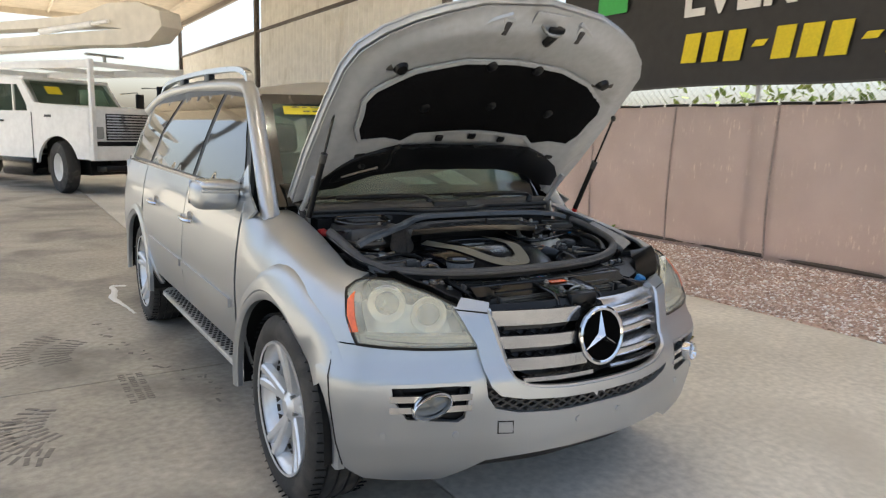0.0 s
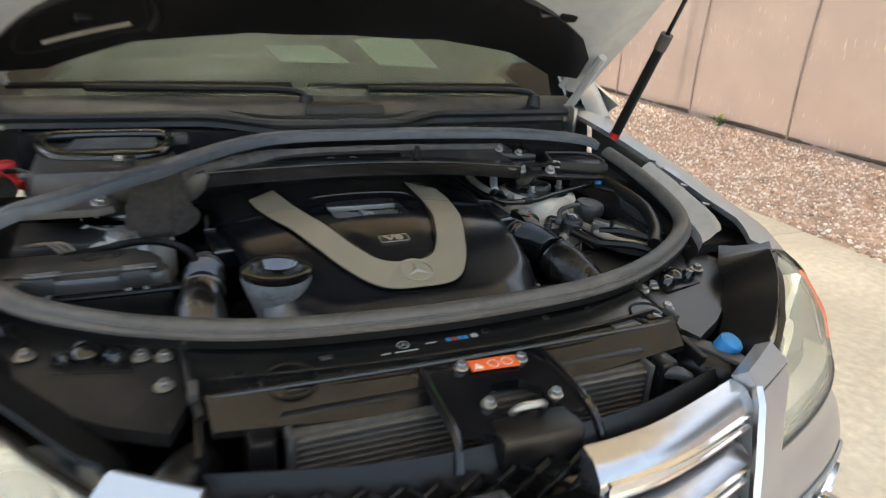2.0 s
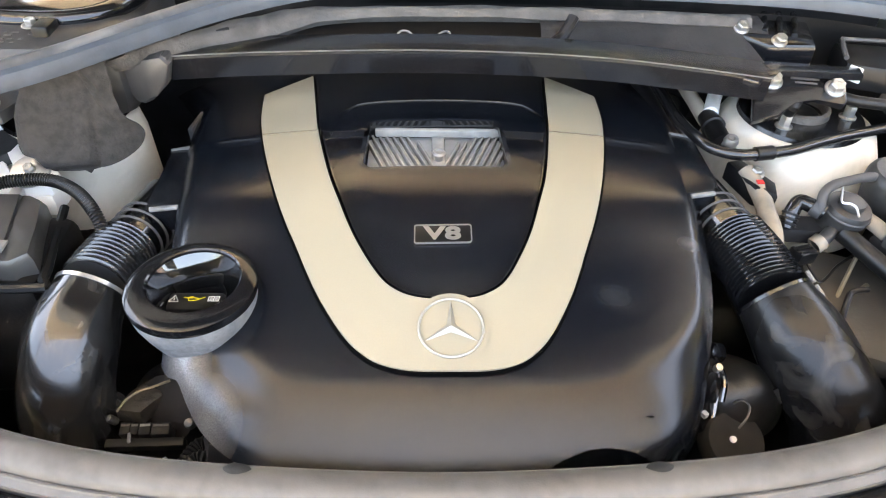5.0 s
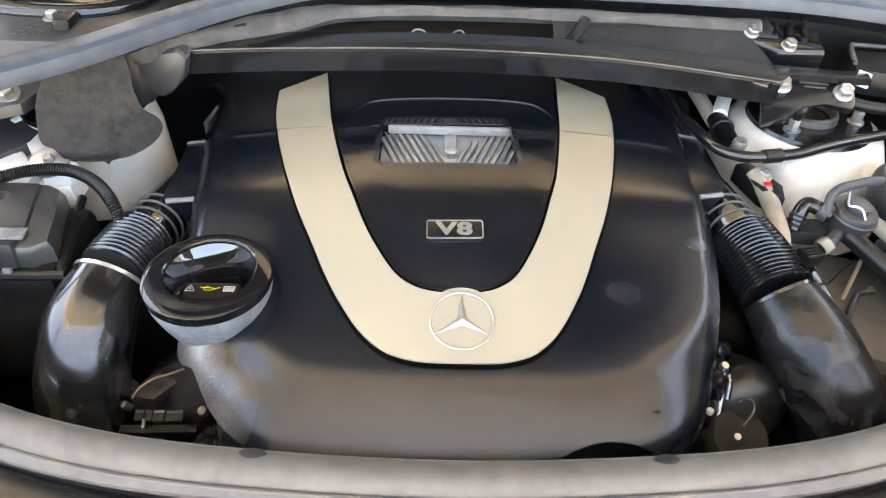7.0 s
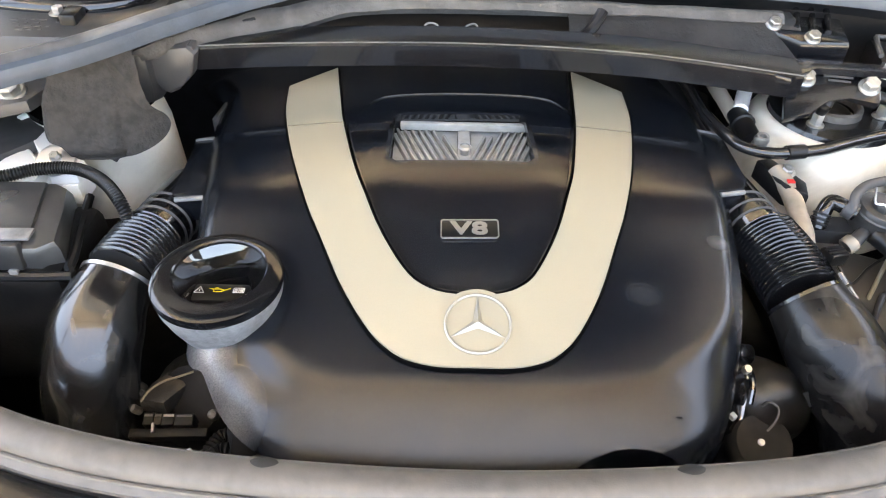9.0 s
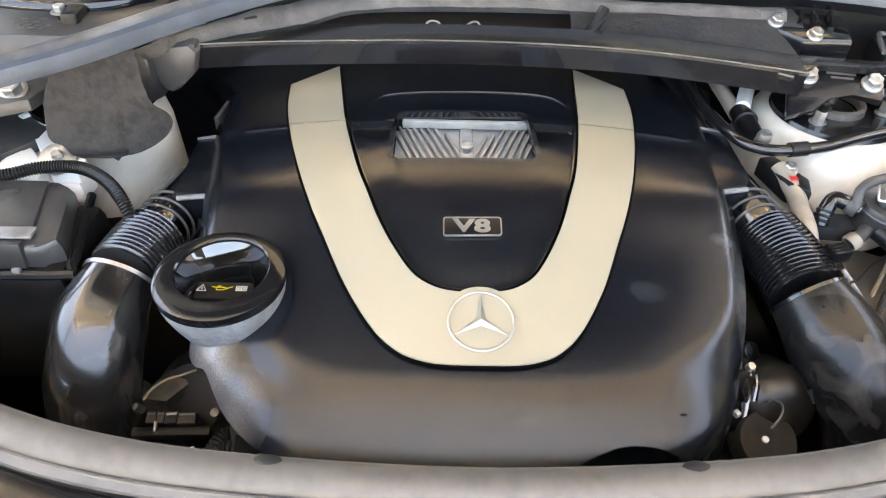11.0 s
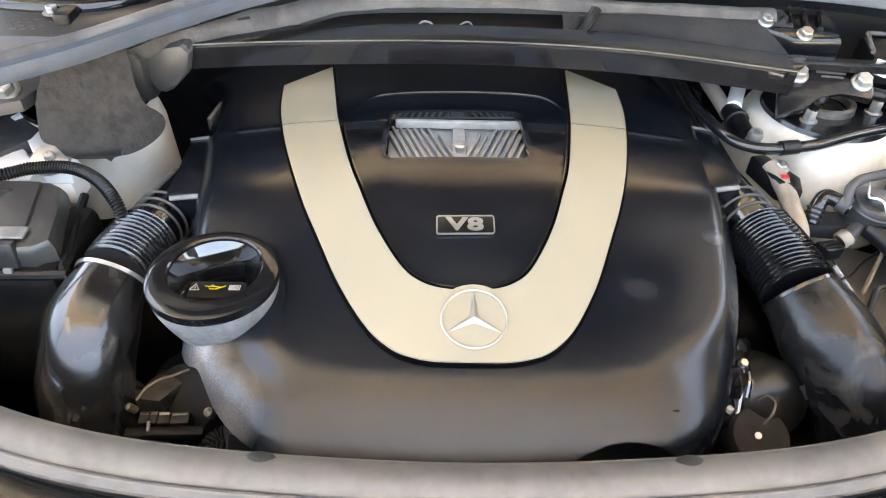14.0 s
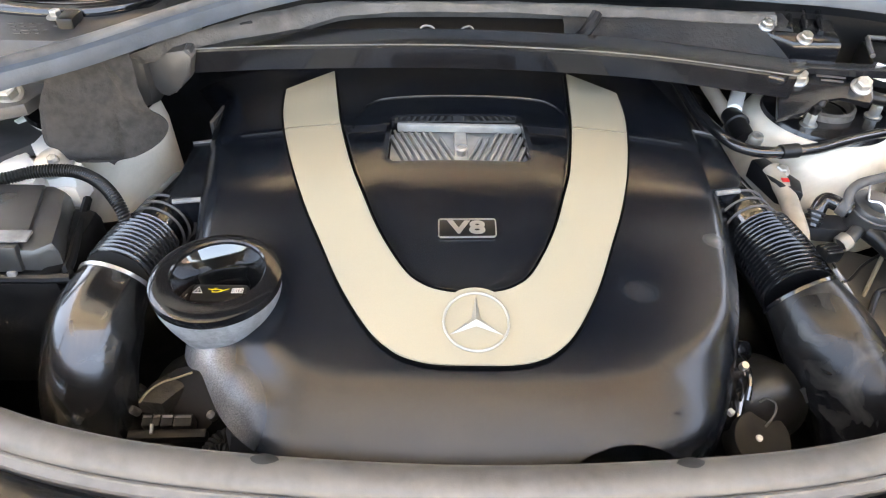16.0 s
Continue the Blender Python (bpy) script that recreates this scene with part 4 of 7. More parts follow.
for x in (-.17, .20):
    part("slot_frame", box((.05, .085, .008), hood_pt(x, 1.055, -.060), .004, (-45, 0, 0)), PAINT_IN, hood)
    part("slot", box((.026, .06, .012), hood_pt(x, 1.055, -.063), .004, (-45, 0, 0)), GREYP, hood)
latch = part("hood_striker", tube([hood_pt(-.01, 1.085, -.06), hood_pt(-.01, 1.085, -.11), hood_pt(.05, 1.085, -.11), hood_pt(.05, 1.085, -.06)], .007, 8, 3), STEEL, hood)
part("safety_catch", join(box((.03, .10, .03), hood_pt(.045, 1.06, -.09), .008, (-35, 0, 14)), box((.07, .025, .02), hood_pt(.03, 1.10, -.10), .008, (-45, 0, -10))), BLACK, latch)
part("striker_plate", box((.17, .12, .008), hood_pt(.02, 1.08, -.057), .003, (-45, 0, 0)), PAINT_IN, latch)
for s in (-1, 1):
    line = [(s * .60, .855), (s * .47, .90), (s * .355, .953), (s * .27, 1.06), (s * .17, 1.115)]
    part("stamped_ridge", add_sweep(bmesh.new(), [hood_pt(x, q, -.056) for x, q in catmull(line, 6)], [(-.010, -.004), (.010, -.004), (.004, .005), (-.004, .005)], up=(0, -.7, -.7)), PAINT_IN, hood)
    part("stamped_ridge", add_sweep(bmesh.new(), [hood_pt(x, q, -.050) for x, q in catmull([(s * .66, .06), (s * .68, .35), (s * .67, .62), (s * .64, .80)], 6)], [(-.008, -.004), (.008, -.004), (.003, .005), (-.003, .005)], up=(0, -.7, -.7)), PAINT_IN, hood)
for s in (-1, 1):
    part("rubber_stop", lathe([(.001, .03), (.022, .028), (.03, .012), (.034, 0)], 16, hood_pt(s * .525, .82, -.06), (0, -.7, -.7)), BLACK, hood)
    part("catch_plate", box((.15, .06, .012), hood_pt(s * .51, .82, -.058), .005, (-45, 0, s * -18)), CASTAL, hood)
    part("hole", lathe([(.001, .003), (.012, .003), (.012, 0)], 14, hood_pt(s * .11, 1.05, -.061), (0, -.7, -.7)), BLACK, hood)
    part("hole", lathe([(.001, .003), (.009, .003), (.009, 0)], 14, hood_pt(s * .31, .99, -.061), (0, -.7, -.7)), BLACK, hood)
    part("side_bracket", box((.10, .03, .02), hood_pt(s * .55, .33, -.06), .006, (-45, 0, 0)), BLACK, hood)
    # hinge and gas strut
    hinge = part("hood_hinge", tube([(s * .70, 1.16, 1.07), (s * .705, 1.19, 1.13), (s * .70, 1.13, 1.20), (s * .70, 1.05, 1.30)], .012, 8, 5), PAINT_IN, hood)
    part("hinge_plate", box((.012, .10, .07), (s * .69, 1.17, 1.12), .004), STEEL, hinge)
    part("hinge_bolt", lathe([(.001, .012), (.009, .012), (.010, 0)], 6, (s * .685, 1.16, 1.12), (-s, 0, 0)), STEEL, hinge)
    lo, hi = (Vector((.655, .90, 1.125)), Vector((.66, .675, 1.59))) if s > 0 else (Vector((-.725, 1.04, 1.135)), Vector((-.708, .778, 1.625)))
    strut = part("gas_strut", tube([lo, lo.lerp(hi, .52)], .0125, 12, 1), BLACK, car, "black hood gas strut")
    part("strut_rod", tube([lo.lerp(hi, .5), hi], .005, 8, 1), DARKST, strut)
    part("strut_collar", tube([lo.lerp(hi, .48), lo.lerp(hi, .55)], .0145, 12, 1), GREYP, strut)
    part("ball_joint", lathe([(.001, .014), (.010, .010), (.013, 0), (.010, -.012), (.001, -.016)], 12, hi), BLACK, strut)
    part("ball_joint", tube([lo, lo.lerp(hi, .03)], .013, 10, 1), RED if s > 0 else BLACK, strut)

# plastic scuttle piece that hangs under the hood's rear edge
def drape(x, q):
    return hood_pt(x, q, -.085 - .03 * math.cos(x * 5))


vis_half = [(.665, .13), (.655, .21), (.60, .275), (.48, .345), (.36, .395), (.2, .42)]
visor = part("hood_rear_shroud", sheet(vis_half + [(0, .43)] + mirrored(vis_half[::-1]) + [(-.58, .13), (-.42, .215), (-.2, .275), (0, .29), (.2, .275), (.42, .215), (.58, .13)], drape, .03, (), .02), BLACK, hood, "black plastic air duct shroud")
part("duct_ridge", add_sweep(bmesh.new(), [drape(x, .405 - .55 * x * x) for x in np.linspace(-.45, .45, 20)], circle(.012, 8)), BLACK, visor)
o_line = [(-.612, .175), (-.600, .255), (-.53, .315), (-.425, .360), (-.398, .350), (-.392, .262), (-.45, .235)]
part("shroud_recess", sheet(o_line, lambda x, q: Vector(drape(x, q)) + Vector((0, -.008, -.006)), .02, (), .004), SCUTTLE, visor, "dusty recess in the shroud")
part("recess_frame", add_sweep(bmesh.new(), [Vector(drape(x, q)) + Vector((0, -.010, -.008)) for x, q in catmull(o_line, 4, True)], circle(.009, 8), True), BLACK, visor)
part("recess_bar", add_sweep(bmesh.new(), [Vector(drape(-.575 + .155 * k / 6, .205 + .062 * k / 6)) + Vector((0, -.016, -.012)) for k in range(7)], [(-.003, -.006), (.003, -.006), (.003, .006), (-.003, .006)]), CASTAL, visor, "bright metal bar")
part("recess_clip", box((.03, .02, .02), Vector(drape(-.50, .275)) + Vector((0, -.018, -.014)), .006, (-45, 0, 20)), BLACK, visor)
part("shroud_fold", tube([Vector(drape(x, q)) + Vector((0, -.012, -.010)) for x, q in ((-.385, .25), (-.37, .30), (-.38, .36), (-.36, .405))], .010, 8, 4), BLACK, visor)
for x in (-.17, .0, .17):
    part("shroud_tab", box((.035, .03, .012), hood_pt(x, .45 - .5 * x * x, -.082), .004, (-45, 0, 0)), BLACK, visor)
lbl = part("data_label", box((.10, .035, .002), hood_pt(-.475, .415, -.0605), .0005, (-45, 0, 4)), GREYP, hood, "small dark data label")
for k in range(3):
    part("text_bar", box((.075 - .018 * k, .005, .001), hood_pt(-.475, .403 + .012 * k, -.0625), 0, (-45, 0, 4)), DUSTY, lbl)


# ================= engine bay =================
# dark tub below everything, its near-black also standing in for deep shade
for size, at in (((1.30, .90, .03), (0, .68, .52)), ((1.30, .03, .62), (0, 1.14, .80)), ((.03, .54, .45), (-.66, .86, .72)), ((.03, .54, .45), (.66, .86, .72)), ((.20, .62, .02), (-.72, .87, .955)), ((.20, .62, .02), (.72, .87, .955))):
    part("bay_panel", box(size, at), VOID, car)
part("engine_block", join(box((.46, .52, .22), (0, .76, .78), .03), box((.58, .30, .18), (0, .72, .74), .04)), VOID, car)

# ---- plastic engine cover ----
E_LINE = [(-.315, 1.035), (-.311, .95), (-.306, .86), (-.291, .77), (-.281, .70), (-.276, .64), (-.273, .59), (-.262, .562), (-.247, .551), (-.236, .533), (-.224, .515), (-.207, .497), (-.182, .479), (-.148, .465), (-.10, .459),
          (0, .455), (.10, .458), (.15, .465), (.185, .475), (.207, .487), (.225, .503), (.240, .529), (.251, .555), (.262, .595), (.275, .655), (.283, .725), (.297, .83), (.307, .92), (.311, 1.035)]
E_LINE = [tuple(p) for p in catmull(E_LINE, 3, True)]
CUP, BOWL = (-.2355, .611), (.0015, .005, 0)


def axis_x(y):
    """The cover's middle line, which runs slightly askew in the bay."""
    return .002 - .036 * (y - .56)


def cover_top(x, y):
    t = max(0, .76 - y)
    return 1.012 - .302 * t * t / (t + .06) - .3 * x * x


v_out = [(.2125, .950), (.2095, .90), (.203, .858), (.192, .808), (.176, .749), (.160, .701), (.1445, .664), (.1245, .617), (.1065, .584), (.0915, .562), (.0785, .549), (.062, .5385), (.036, .532)]
v_in = [(.1535, .99), (.1425, .90), (.135, .846), (.1175, .76), (.1035, .715), (.090, .677), (.0745, .645), (.0585, .620), (.0425, .6075), (.025, .6015)]
oc = [tuple(p) for p in catmull(v_out + [(0, .531)] + mirrored(v_out[::-1]), 5)]
ic = [tuple(p) for p in catmull(v_in + [(0, .5995)] + mirrored(v_in[::-1]), 5)]
oc, ic = ([(x + axis_x(y), y) for x, y in line] for line in (oc, ic))


def cover_pt(x, y, up=0.0):
    """The moulded cover: a flat top that rolls over into a deep sloping apron at the front."""
    front = ease(.62, .54, y)
    wide = .020 + front * (.048 - .024 * ease(.17, .24, x))
    deep = .014 + .010 * front
    d = min(edge_gap((x, y), E_LINE) if inside((x, y), E_LINE) else 0, wide)
    step = .0025 * ease(.853, .847, y)
    k = 1 - d / wide
    roll = (1 - front) * .8 * k ** 1.8 + front * 1.1 * k * k / (k + .10)
    e = 1 - min(d, .012) / .012
    lobe = .011 * math.exp(-((x + .240) / .016) ** 2 - ((y - .548) / .022) ** 2)
    crest = .0045 * math.exp(-((d - .022) / .012) ** 2) * ease(-.12, -.19, x) * ease(.50, .52, y) * ease(.60, .57, y)
    dome = 0
    if .60 < y < .85 and abs(x) < .17 and inside((x, y), ic):
        dome = -.003 + .0045 * ease(0, .045, edge_gap((x, y), ic)) * ease(.85, .80, y)
    return (x, y, cover_top(x, y) + up - step + lobe + crest + dome - deep * roll - .010 * front * ease(.15, .2, abs(x)) * k_edge(e))


def k_edge(e):
    return 1 - math.sqrt(max(0, 1 - .8 * e * e))


# the outline leaves out the filler cup and a small arch in the apron
arc = [(CUP[0] + .041 * math.cos(radians(a)), CUP[1] + .041 * math.sin(radians(a))) for a in range(150, -140, -15)]
C_LINE = []
for p in E_LINE:
    if math.hypot(p[0] - CUP[0], p[1] - CUP[1]) < .0505 and p[0] < -.2:
        C_LINE += arc
        arc = []
    elif p[1] < .50 and .086 < p[0] < .180:
        t = (p[0] - .086) / .094
        C_LINE.append((p[0], p[1] + .019 * math.sin(3.1416 * t ** .9) ** .6))
    else:
        C_LINE.append(p)
W_LINE = [(-.087, .866), (-.079, .873), (.064, .876), (.071, .868), (.075, .784), (.066, .774), (-.080, .772), (-.089, .782)]
cover_bm = sheet(C_LINE, cover_pt, .008, [W_LINE])
rim = [e for e in cover_bm.edges if len(e.link_faces) == 1]
ext = bmesh.ops.extrude_edge_only(cover_bm, edges=rim)
for v in ext["geom"]:
    if isinstance(v, bmesh.types.BMVert):
        if .088 < v.co.x < .178 and v.co.y < .515:
            v.co += Vector((0, .05, -.03))
        elif abs(v.co.x) < .1 and .76 < v.co.y < .89:
            v.co.z -= .035
        elif v.co.x > .2 and v.co.y < .95:
            v.co += Vector((.009 * ease(.95, .85, v.co.y), .006 * ease(.55, .5, v.co.y), -.055))
        elif v.co.x < -.14 and v.co.y < .57:
            v.co += Vector((.022, .020, -.05))
        else:
            v.co += Vector((-.12 * v.co.x, .02 if v.co.y < .6 else 0, -.09))
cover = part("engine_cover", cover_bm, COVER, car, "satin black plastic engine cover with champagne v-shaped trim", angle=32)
for s in (-1, 1):
    tab = [(-.325, .86), (-.300, .868), (-.276, .754), (-.318, .748), (-.323, .752)] if s < 0 else [(.286, .888), (.314, .881), (.315, .786), (.306, .768), (.270, .762)]
    zt = .974 if s < 0 else .987
    part("cover_tab", prism(tab[::-s], zt - .035, zt, .004), COVER, cover)
    a, b = (tab[2], tab[3]) if s < 0 else (tab[4], tab[3])
    part("tab_edge", tube([(a[0] + s * .008, a[1] - .0015, zt - .004), (b[0], b[1] - .0015, zt - .004)], .0028, 8, 1), DUSTY, cover)
    part("tab_corner", prism([(tab[0][0], tab[0][1]), (tab[1][0], tab[1][1]), (tab[1][0], tab[1][1] - .007)], zt - .002, zt + .0015), DUSTY, cover)
    part("side_clip", box((.006, .045, .02), (s * .312, .93, .965), .002, (0, 0, s * 8)), GREYP, cover)

V_LINE = oc + ic[::-1]


def trim_pt(x, y):
    return (x, y, cover_top(x, y) + .004 - .0012 * (1 - min(abs(y - .85) / .0025, 1)))


part("arch_recess", box((.105, .004, .06), (.134, .492, .900), .001, (-28, 0, 4)), COVER, cover)
trim = part("v_trim", sheet(V_LINE, trim_pt, .008, (), .006, (0, 0, -1)), CHAMP, cover, "champagne silver v-shaped trim")
for line, w in ((oc, .0022), (ic, .0022)):
    part("trim_gap", add_sweep(bmesh.new(), [(x, y, cover_top(x, y) + .001) for x, y in line], [(-w, -.003), (w, -.003), (w, .0012), (-w, .0012)]), GAPM, trim)
part("inner_lip", add_sweep(bmesh.new(), [(x * .965, .609 + (y - .609) * .985 + .004, cover_top(x, y) + .001) for x, y in ic], [(-.0016, -.003), (.0016, -.003), (.0008, .0026), (-.0008, .0026)]), GLOSS, cover)
for q in (-1, 1):
    xa, xb = (min((p for p in line if p[0] * q > 0), key=lambda p: abs(p[1] - .85))[0] for line in (oc, ic))
    part("trim_seam", add_sweep(bmesh.new(), [(xa + (xb - xa) * k / 6, .85, cover_top(xa + (xb - xa) * k / 6, .85) + .0041) for k in range(7)], [(-.0005, -.001), (.0005, -.001), (.0005, .0004), (-.0005, .0004)]), SEAMM, trim)
    part("cover_seam", add_sweep(bmesh.new(), [(xa + (q * .262 - xa) * k / 6, .85, cover_top(xa + (q * .262 - xa) * k / 6, .85)) for k in range(7)], [(-.0005, -.001), (.0005, -.001), (.0005, .0005), (-.0005, .0005)]), GLOSS, cover)
bz = Vector((0, -.27, 1)).normalized()
bc = Vector((.005, 0.5705, cover_top(.005, 0.5705) + .0052))
badge = part("cover_badge", lathe([(.001, -.002), (.033, -.002), (.036, -.0008), (.001, -.0008)], 40, bc, bz), CHAMP, trim)
part("badge_ring", ring_bm(.0282, .0306, .0026, bc - bz * .001, bz, 64), BADGE, badge)
part("badge_star", star_bm(.0288, bc, bz, (0, 1, .27), .0024, .17), BADGE, badge)

# recessed finned window in the cover
tray = part("air_window", box((.165, .11, .004), (-.003, .823, .9835), 0), CLEAR, cover, "clear finned intake window")
for k in range(18):
    x = -.074 + .0084 * k
    if abs(x + .003) < .012:
        continue
    part("fin", box((.0032, .098 if abs(x) > .02 else .07, .014), (x, .822, .986), .001, (0, 0, 20 if x < 0 else -20)), WINM, tray)
part("window_spine", box((.016, .07, .016), (-.003, .832, .985), .003), WINM, tray)
part("window_post", lathe([(.008, .012), (.006, .014), (.005, .002)], 12, (-.003, .815, .99)), STEEL, tray)
fr = [(x * 1.0, y, cover_top(x, y) - .004) for x, y in resample(W_LINE, .012)]
part("window_frame", add_sweep(bmesh.new(), fr, [(-.0025, -.006), (.0025, -.006), (.0025, .003), (-.0025, .003)], True), GLOSS, tray)
part("window_bar", box((.15, .008, .010), (-.004, .869, .996), .002), WINM, tray)
ridge = catmull([(-.129, .848), (-.127, .872), (-.112, .902), (-.085, .915), (0, .919), (.085, .918), (.112, .905), (.127, .876), (.128, .85)], 6)
part("cover_ridge", add_sweep(bmesh.new(), [(x, y, cover_top(x, y) + .0004) for x, y in ridge], [(-.0012, -.002), (.0012, -.002), (.0004, .0014), (-.0004, .0014)]), GLOSS, cover)
tilt = Matrix.Translation((0, 0.6750, cover_pt(0, 0.6750)[2] + .0002)) @ pose(0, 0, 0, 9, 0, 0)
q_line = [(-.0275, -.0125), (.0255, -.011), (.0275, -.0085), (.0275, .0105), (.026, .0125), (-.0275, .011), (-.029, .0095), (-.029, -.011)]
plaque = part("v8_plaque", prism(q_line, -.004, .0012, .0006, tilt), BLACK, cover, "small plaque with silver lettering")
part("plaque_rim", turned(add_sweep(bmesh.new(), [(x, y, .0014) for x, y in q_line], [(-.0006, -.001), (.0006, -.001), (.0006, .0006), (-.0006, .0006)], True), tilt), SATIN, plaque)
fc = bpy.data.curves.new("lettering", "FONT")
fc.body, fc.size, fc.extrude, fc.offset, fc.align_x, fc.align_y, fc.space_character = "V8", .0245, .0008, .0008, "CENTER", "CENTER", 1.05
tmp = bpy.data.objects.new("tmp_text", fc)
me = bpy.data.meshes.new_from_object(tmp)
bpy.data.objects.remove(tmp)
me.transform(tilt @ Matrix.Translation((-.001, 0, .0016)) @ Matrix.Diagonal((1.3, .92, 1, 1)))
me.materials.append(SATIN)
let = new("lettering", me)
let.parent = plaque
let["label"] = "silver V8 lettering"

# oil filler cup
cup_bm = lathe([(.0420, .9850), (.0424, .9885), (.0440, .9900), (.051, .9898), (.0572, .9890), (.0597, .9875), (.0603, .984), (.0598, .979)], 64, (*CUP, 0), cap=False)
for v in cup_bm.verts:
    if math.hypot(v.co.x - CUP[0], v.co.y - CUP[1]) < .047:
        v.co += Vector(BOWL)
cup = part("oil_filler_cup", cup_bm, PIANOM, cover, "round black oil filler funnel")
part("cup_skirt", lathe([(.0597, .980), (.0580, .968), (.0530, .952), (.0440, .930), (.0350, .905), (.029, .88)], 48, (*CUP, 0), cap=False), SKIRTM, cup, "dusty grey outer funnel wall")
part("funnel", lathe([(.0420, .9860), (.0396, .9812), (.0362, .9745), (.0328, .966), (.0300, .956), (.0284, .945), (.0280, .90)], 64, Vector((*CUP, 0)) + Vector(BOWL), cap=False), PIANO, cup, "glossy black funnel bowl")
cap = part("oil_cap", lathe([(.001, .944), (.024, .944), (.027, .941), (.028, .936), (.028, .90)], 40, (*CUP, 0)), BLACK, cup, "black oil cap with white and yellow symbols")
part("cap_grip", box((.054, .024, .022), (CUP[0] - .003, CUP[1] + .006, .950), .004), BLACK, cap)
part("cap_ridge", box((.058, .006, .010), (CUP[0] - .003, CUP[1] - .016, .947), .002), BLACK, cap)
zc, yc, xc = .9612, CUP[1] + .0075, CUP[0] - .004
tri_line = [(xc - .0235, yc - .0035), (xc - .0145, yc - .0035), (xc - .019, yc + .0045), (xc - .0235, yc - .0035)]
part("warning_symbol", add_sweep(bmesh.new(), [(x, y, zc) for x, y in tri_line], [(-.0005, 0), (.0005, 0), (.0005, .0004), (-.0005, .0004)]), WHITE, cap)
part("warning_dot", box((.0008, .003, .0004), (xc - .019, yc, zc), 0), WHITE, cap)
part("oil_can_symbol", join(*[add_sweep(bmesh.new(), [(xc + a, yc + b, zc) for a, b in line], [(-.0004, 0), (.0004, 0), (.0004, .0004), (-.0004, .0004)]) for line in ([(-.010, .002), (-.006, .0012), (-.005, -.0022), (.001, -.0022), (.010, .0024)], [(-.006, .0012), (.0, .0014), (.004, .0004)], [(-.004, .0016), (-.004, .003), (-.0015, .003)])]), YELLOW, cap)
for q in (-1, 1):
    bx0 = xc + .0185 + q * .0026
    part("book_symbol", add_sweep(bmesh.new(), [(bx0 + a * .0024, yc + b * .003, zc) for a, b in ((-1, -1), (1, -1), (1, 1), (-1, 1))], [(-.0004, 0), (.0004, 0), (.0004, .0004), (-.0004, .0004)], True), WHITE, cap)
    for k in range(3):
        part("book_line", box((.003, .0006, .0004), (bx0, yc - .0015 + .0015 * k, zc), 0), WHITE, cap)

# ---- intake ducts ----
for s, path, hosep, neck in ((-1, [(-.352, .650, .941), (-.359, .618, .930), (-.363, .588, .908), (-.365, .560, .872), (-.364, .54, .81)], [(-.341, .718, .939), (-.347, .69, .941), (-.352, .655, .942)], [(-.325, .815, .931), (-.341, .718, .939)]),
                             (1, [(.337, .638, .945), (.348, .610, .933), (.366, .578, .91), (.386, .545, .88), (.402, .515, .82)], [(.323, .724, .9495), (.330, .685, .950), (.336, .643, .946)], [(.308, .835, .943), (.323, .724, .9495)])):
    duct = part("intake_duct", tube(path, .041, 32, 10, scales=[(.88 if s < 0 else .92) + .2 * ease(0, 16, k) for k in range(len(catmull(path, 10)))]), DUCT if s < 0 else DUCTW, car, "glossy black intake duct")
    part("bellows", hose(hosep, .0335 if s < 0 else .0355, .0058 if s < 0 else .0052, .07 if s < 0 else .055, 36), BELLOW if s < 0 else GLOSS, duct, "ribbed black bellows hose")
    a, b = Vector(path[0]), Vector(path[1])
    part("hose_clamp", tube([a - (b - a) * .05, a + (b - a) * .06], .0375 if s < 0 else .0390, 36, 1), SATIN if s < 0 else GLOSS, duct)
    n0, n1 = Vector(neck[0]), Vector(neck[1])
    part("hose_neck", tube([n0, n0.lerp(n1, .5), n1], .0305, 32, 2), GLOSS, duct)
    for k in range(3):
        part("hose_rib", lathe([(.0305, -.0016), (.0322, -.0005), (.0322, .0005), (.0305, .0016)], 32, n0.lerp(n1, .55 + .14 * k), n1 - n0, close=True), GREYP, duct)
part("duct_mark", lathe([(.001, .0012), (.004, .001), (.005, -.002)], 10, (.350, .585, .951), (-.3, -.3, 1)), SATIN, duct)
for k in range(3):
    j = k // 2
    part("duct_crease", tube([Vector(path[j]) + Vector((.62, .22, .75)).normalized() * .0415 + Vector((path[j + 1][i] - path[j][i] for i in range(3))) * q for q in ((.05, .45) if k % 2 == 0 else (.55, .95))], .0022, 6, 1), DUSTY, duct)
part("duct_label", box((.016, .002, .020), (.330, .556, .893), 0, (0, 35, -38)), LIDM, duct, "small faded label")

# ---- strut brace ----
bar_path = catmull([(-.318, .918, 1.064), (-.2, .929, 1.066), (0, .937, 1.067), (.2, .930, 1.063), (.39, .905, 1.052)], 14)
brace = part("strut_brace", add_sweep(bmesh.new(), bar_path, [(-.026, -.014), (.026, -.014), (.026, .011), (.023, .014), (-.023, .014), (-.026, .011)]), DARKST, car, "black steel strut brace across the engine bay")
part("brace_edge", add_sweep(bmesh.new(), [tuple(Vector(p) + Vector((0, -.024, .0145))) for p in bar_path], [(-.0005, -.001), (.0005, -.001), (.0005, .0004), (-.0005, .0004)]), SEALW, brace)
xz = Matrix(((1, 0, 0, 0), (0, 0, 1, 0), (0, 1, 0, 0), (0, 0, 0, 1)))
end = [(-.363, 1.079), (-.317, 1.086), (-.309, 1.076), (-.316, 1.051), (-.330, 1.038), (-.338, 1.030), (-.347, 1.026), (-.356, 1.029), (-.362, 1.040)]
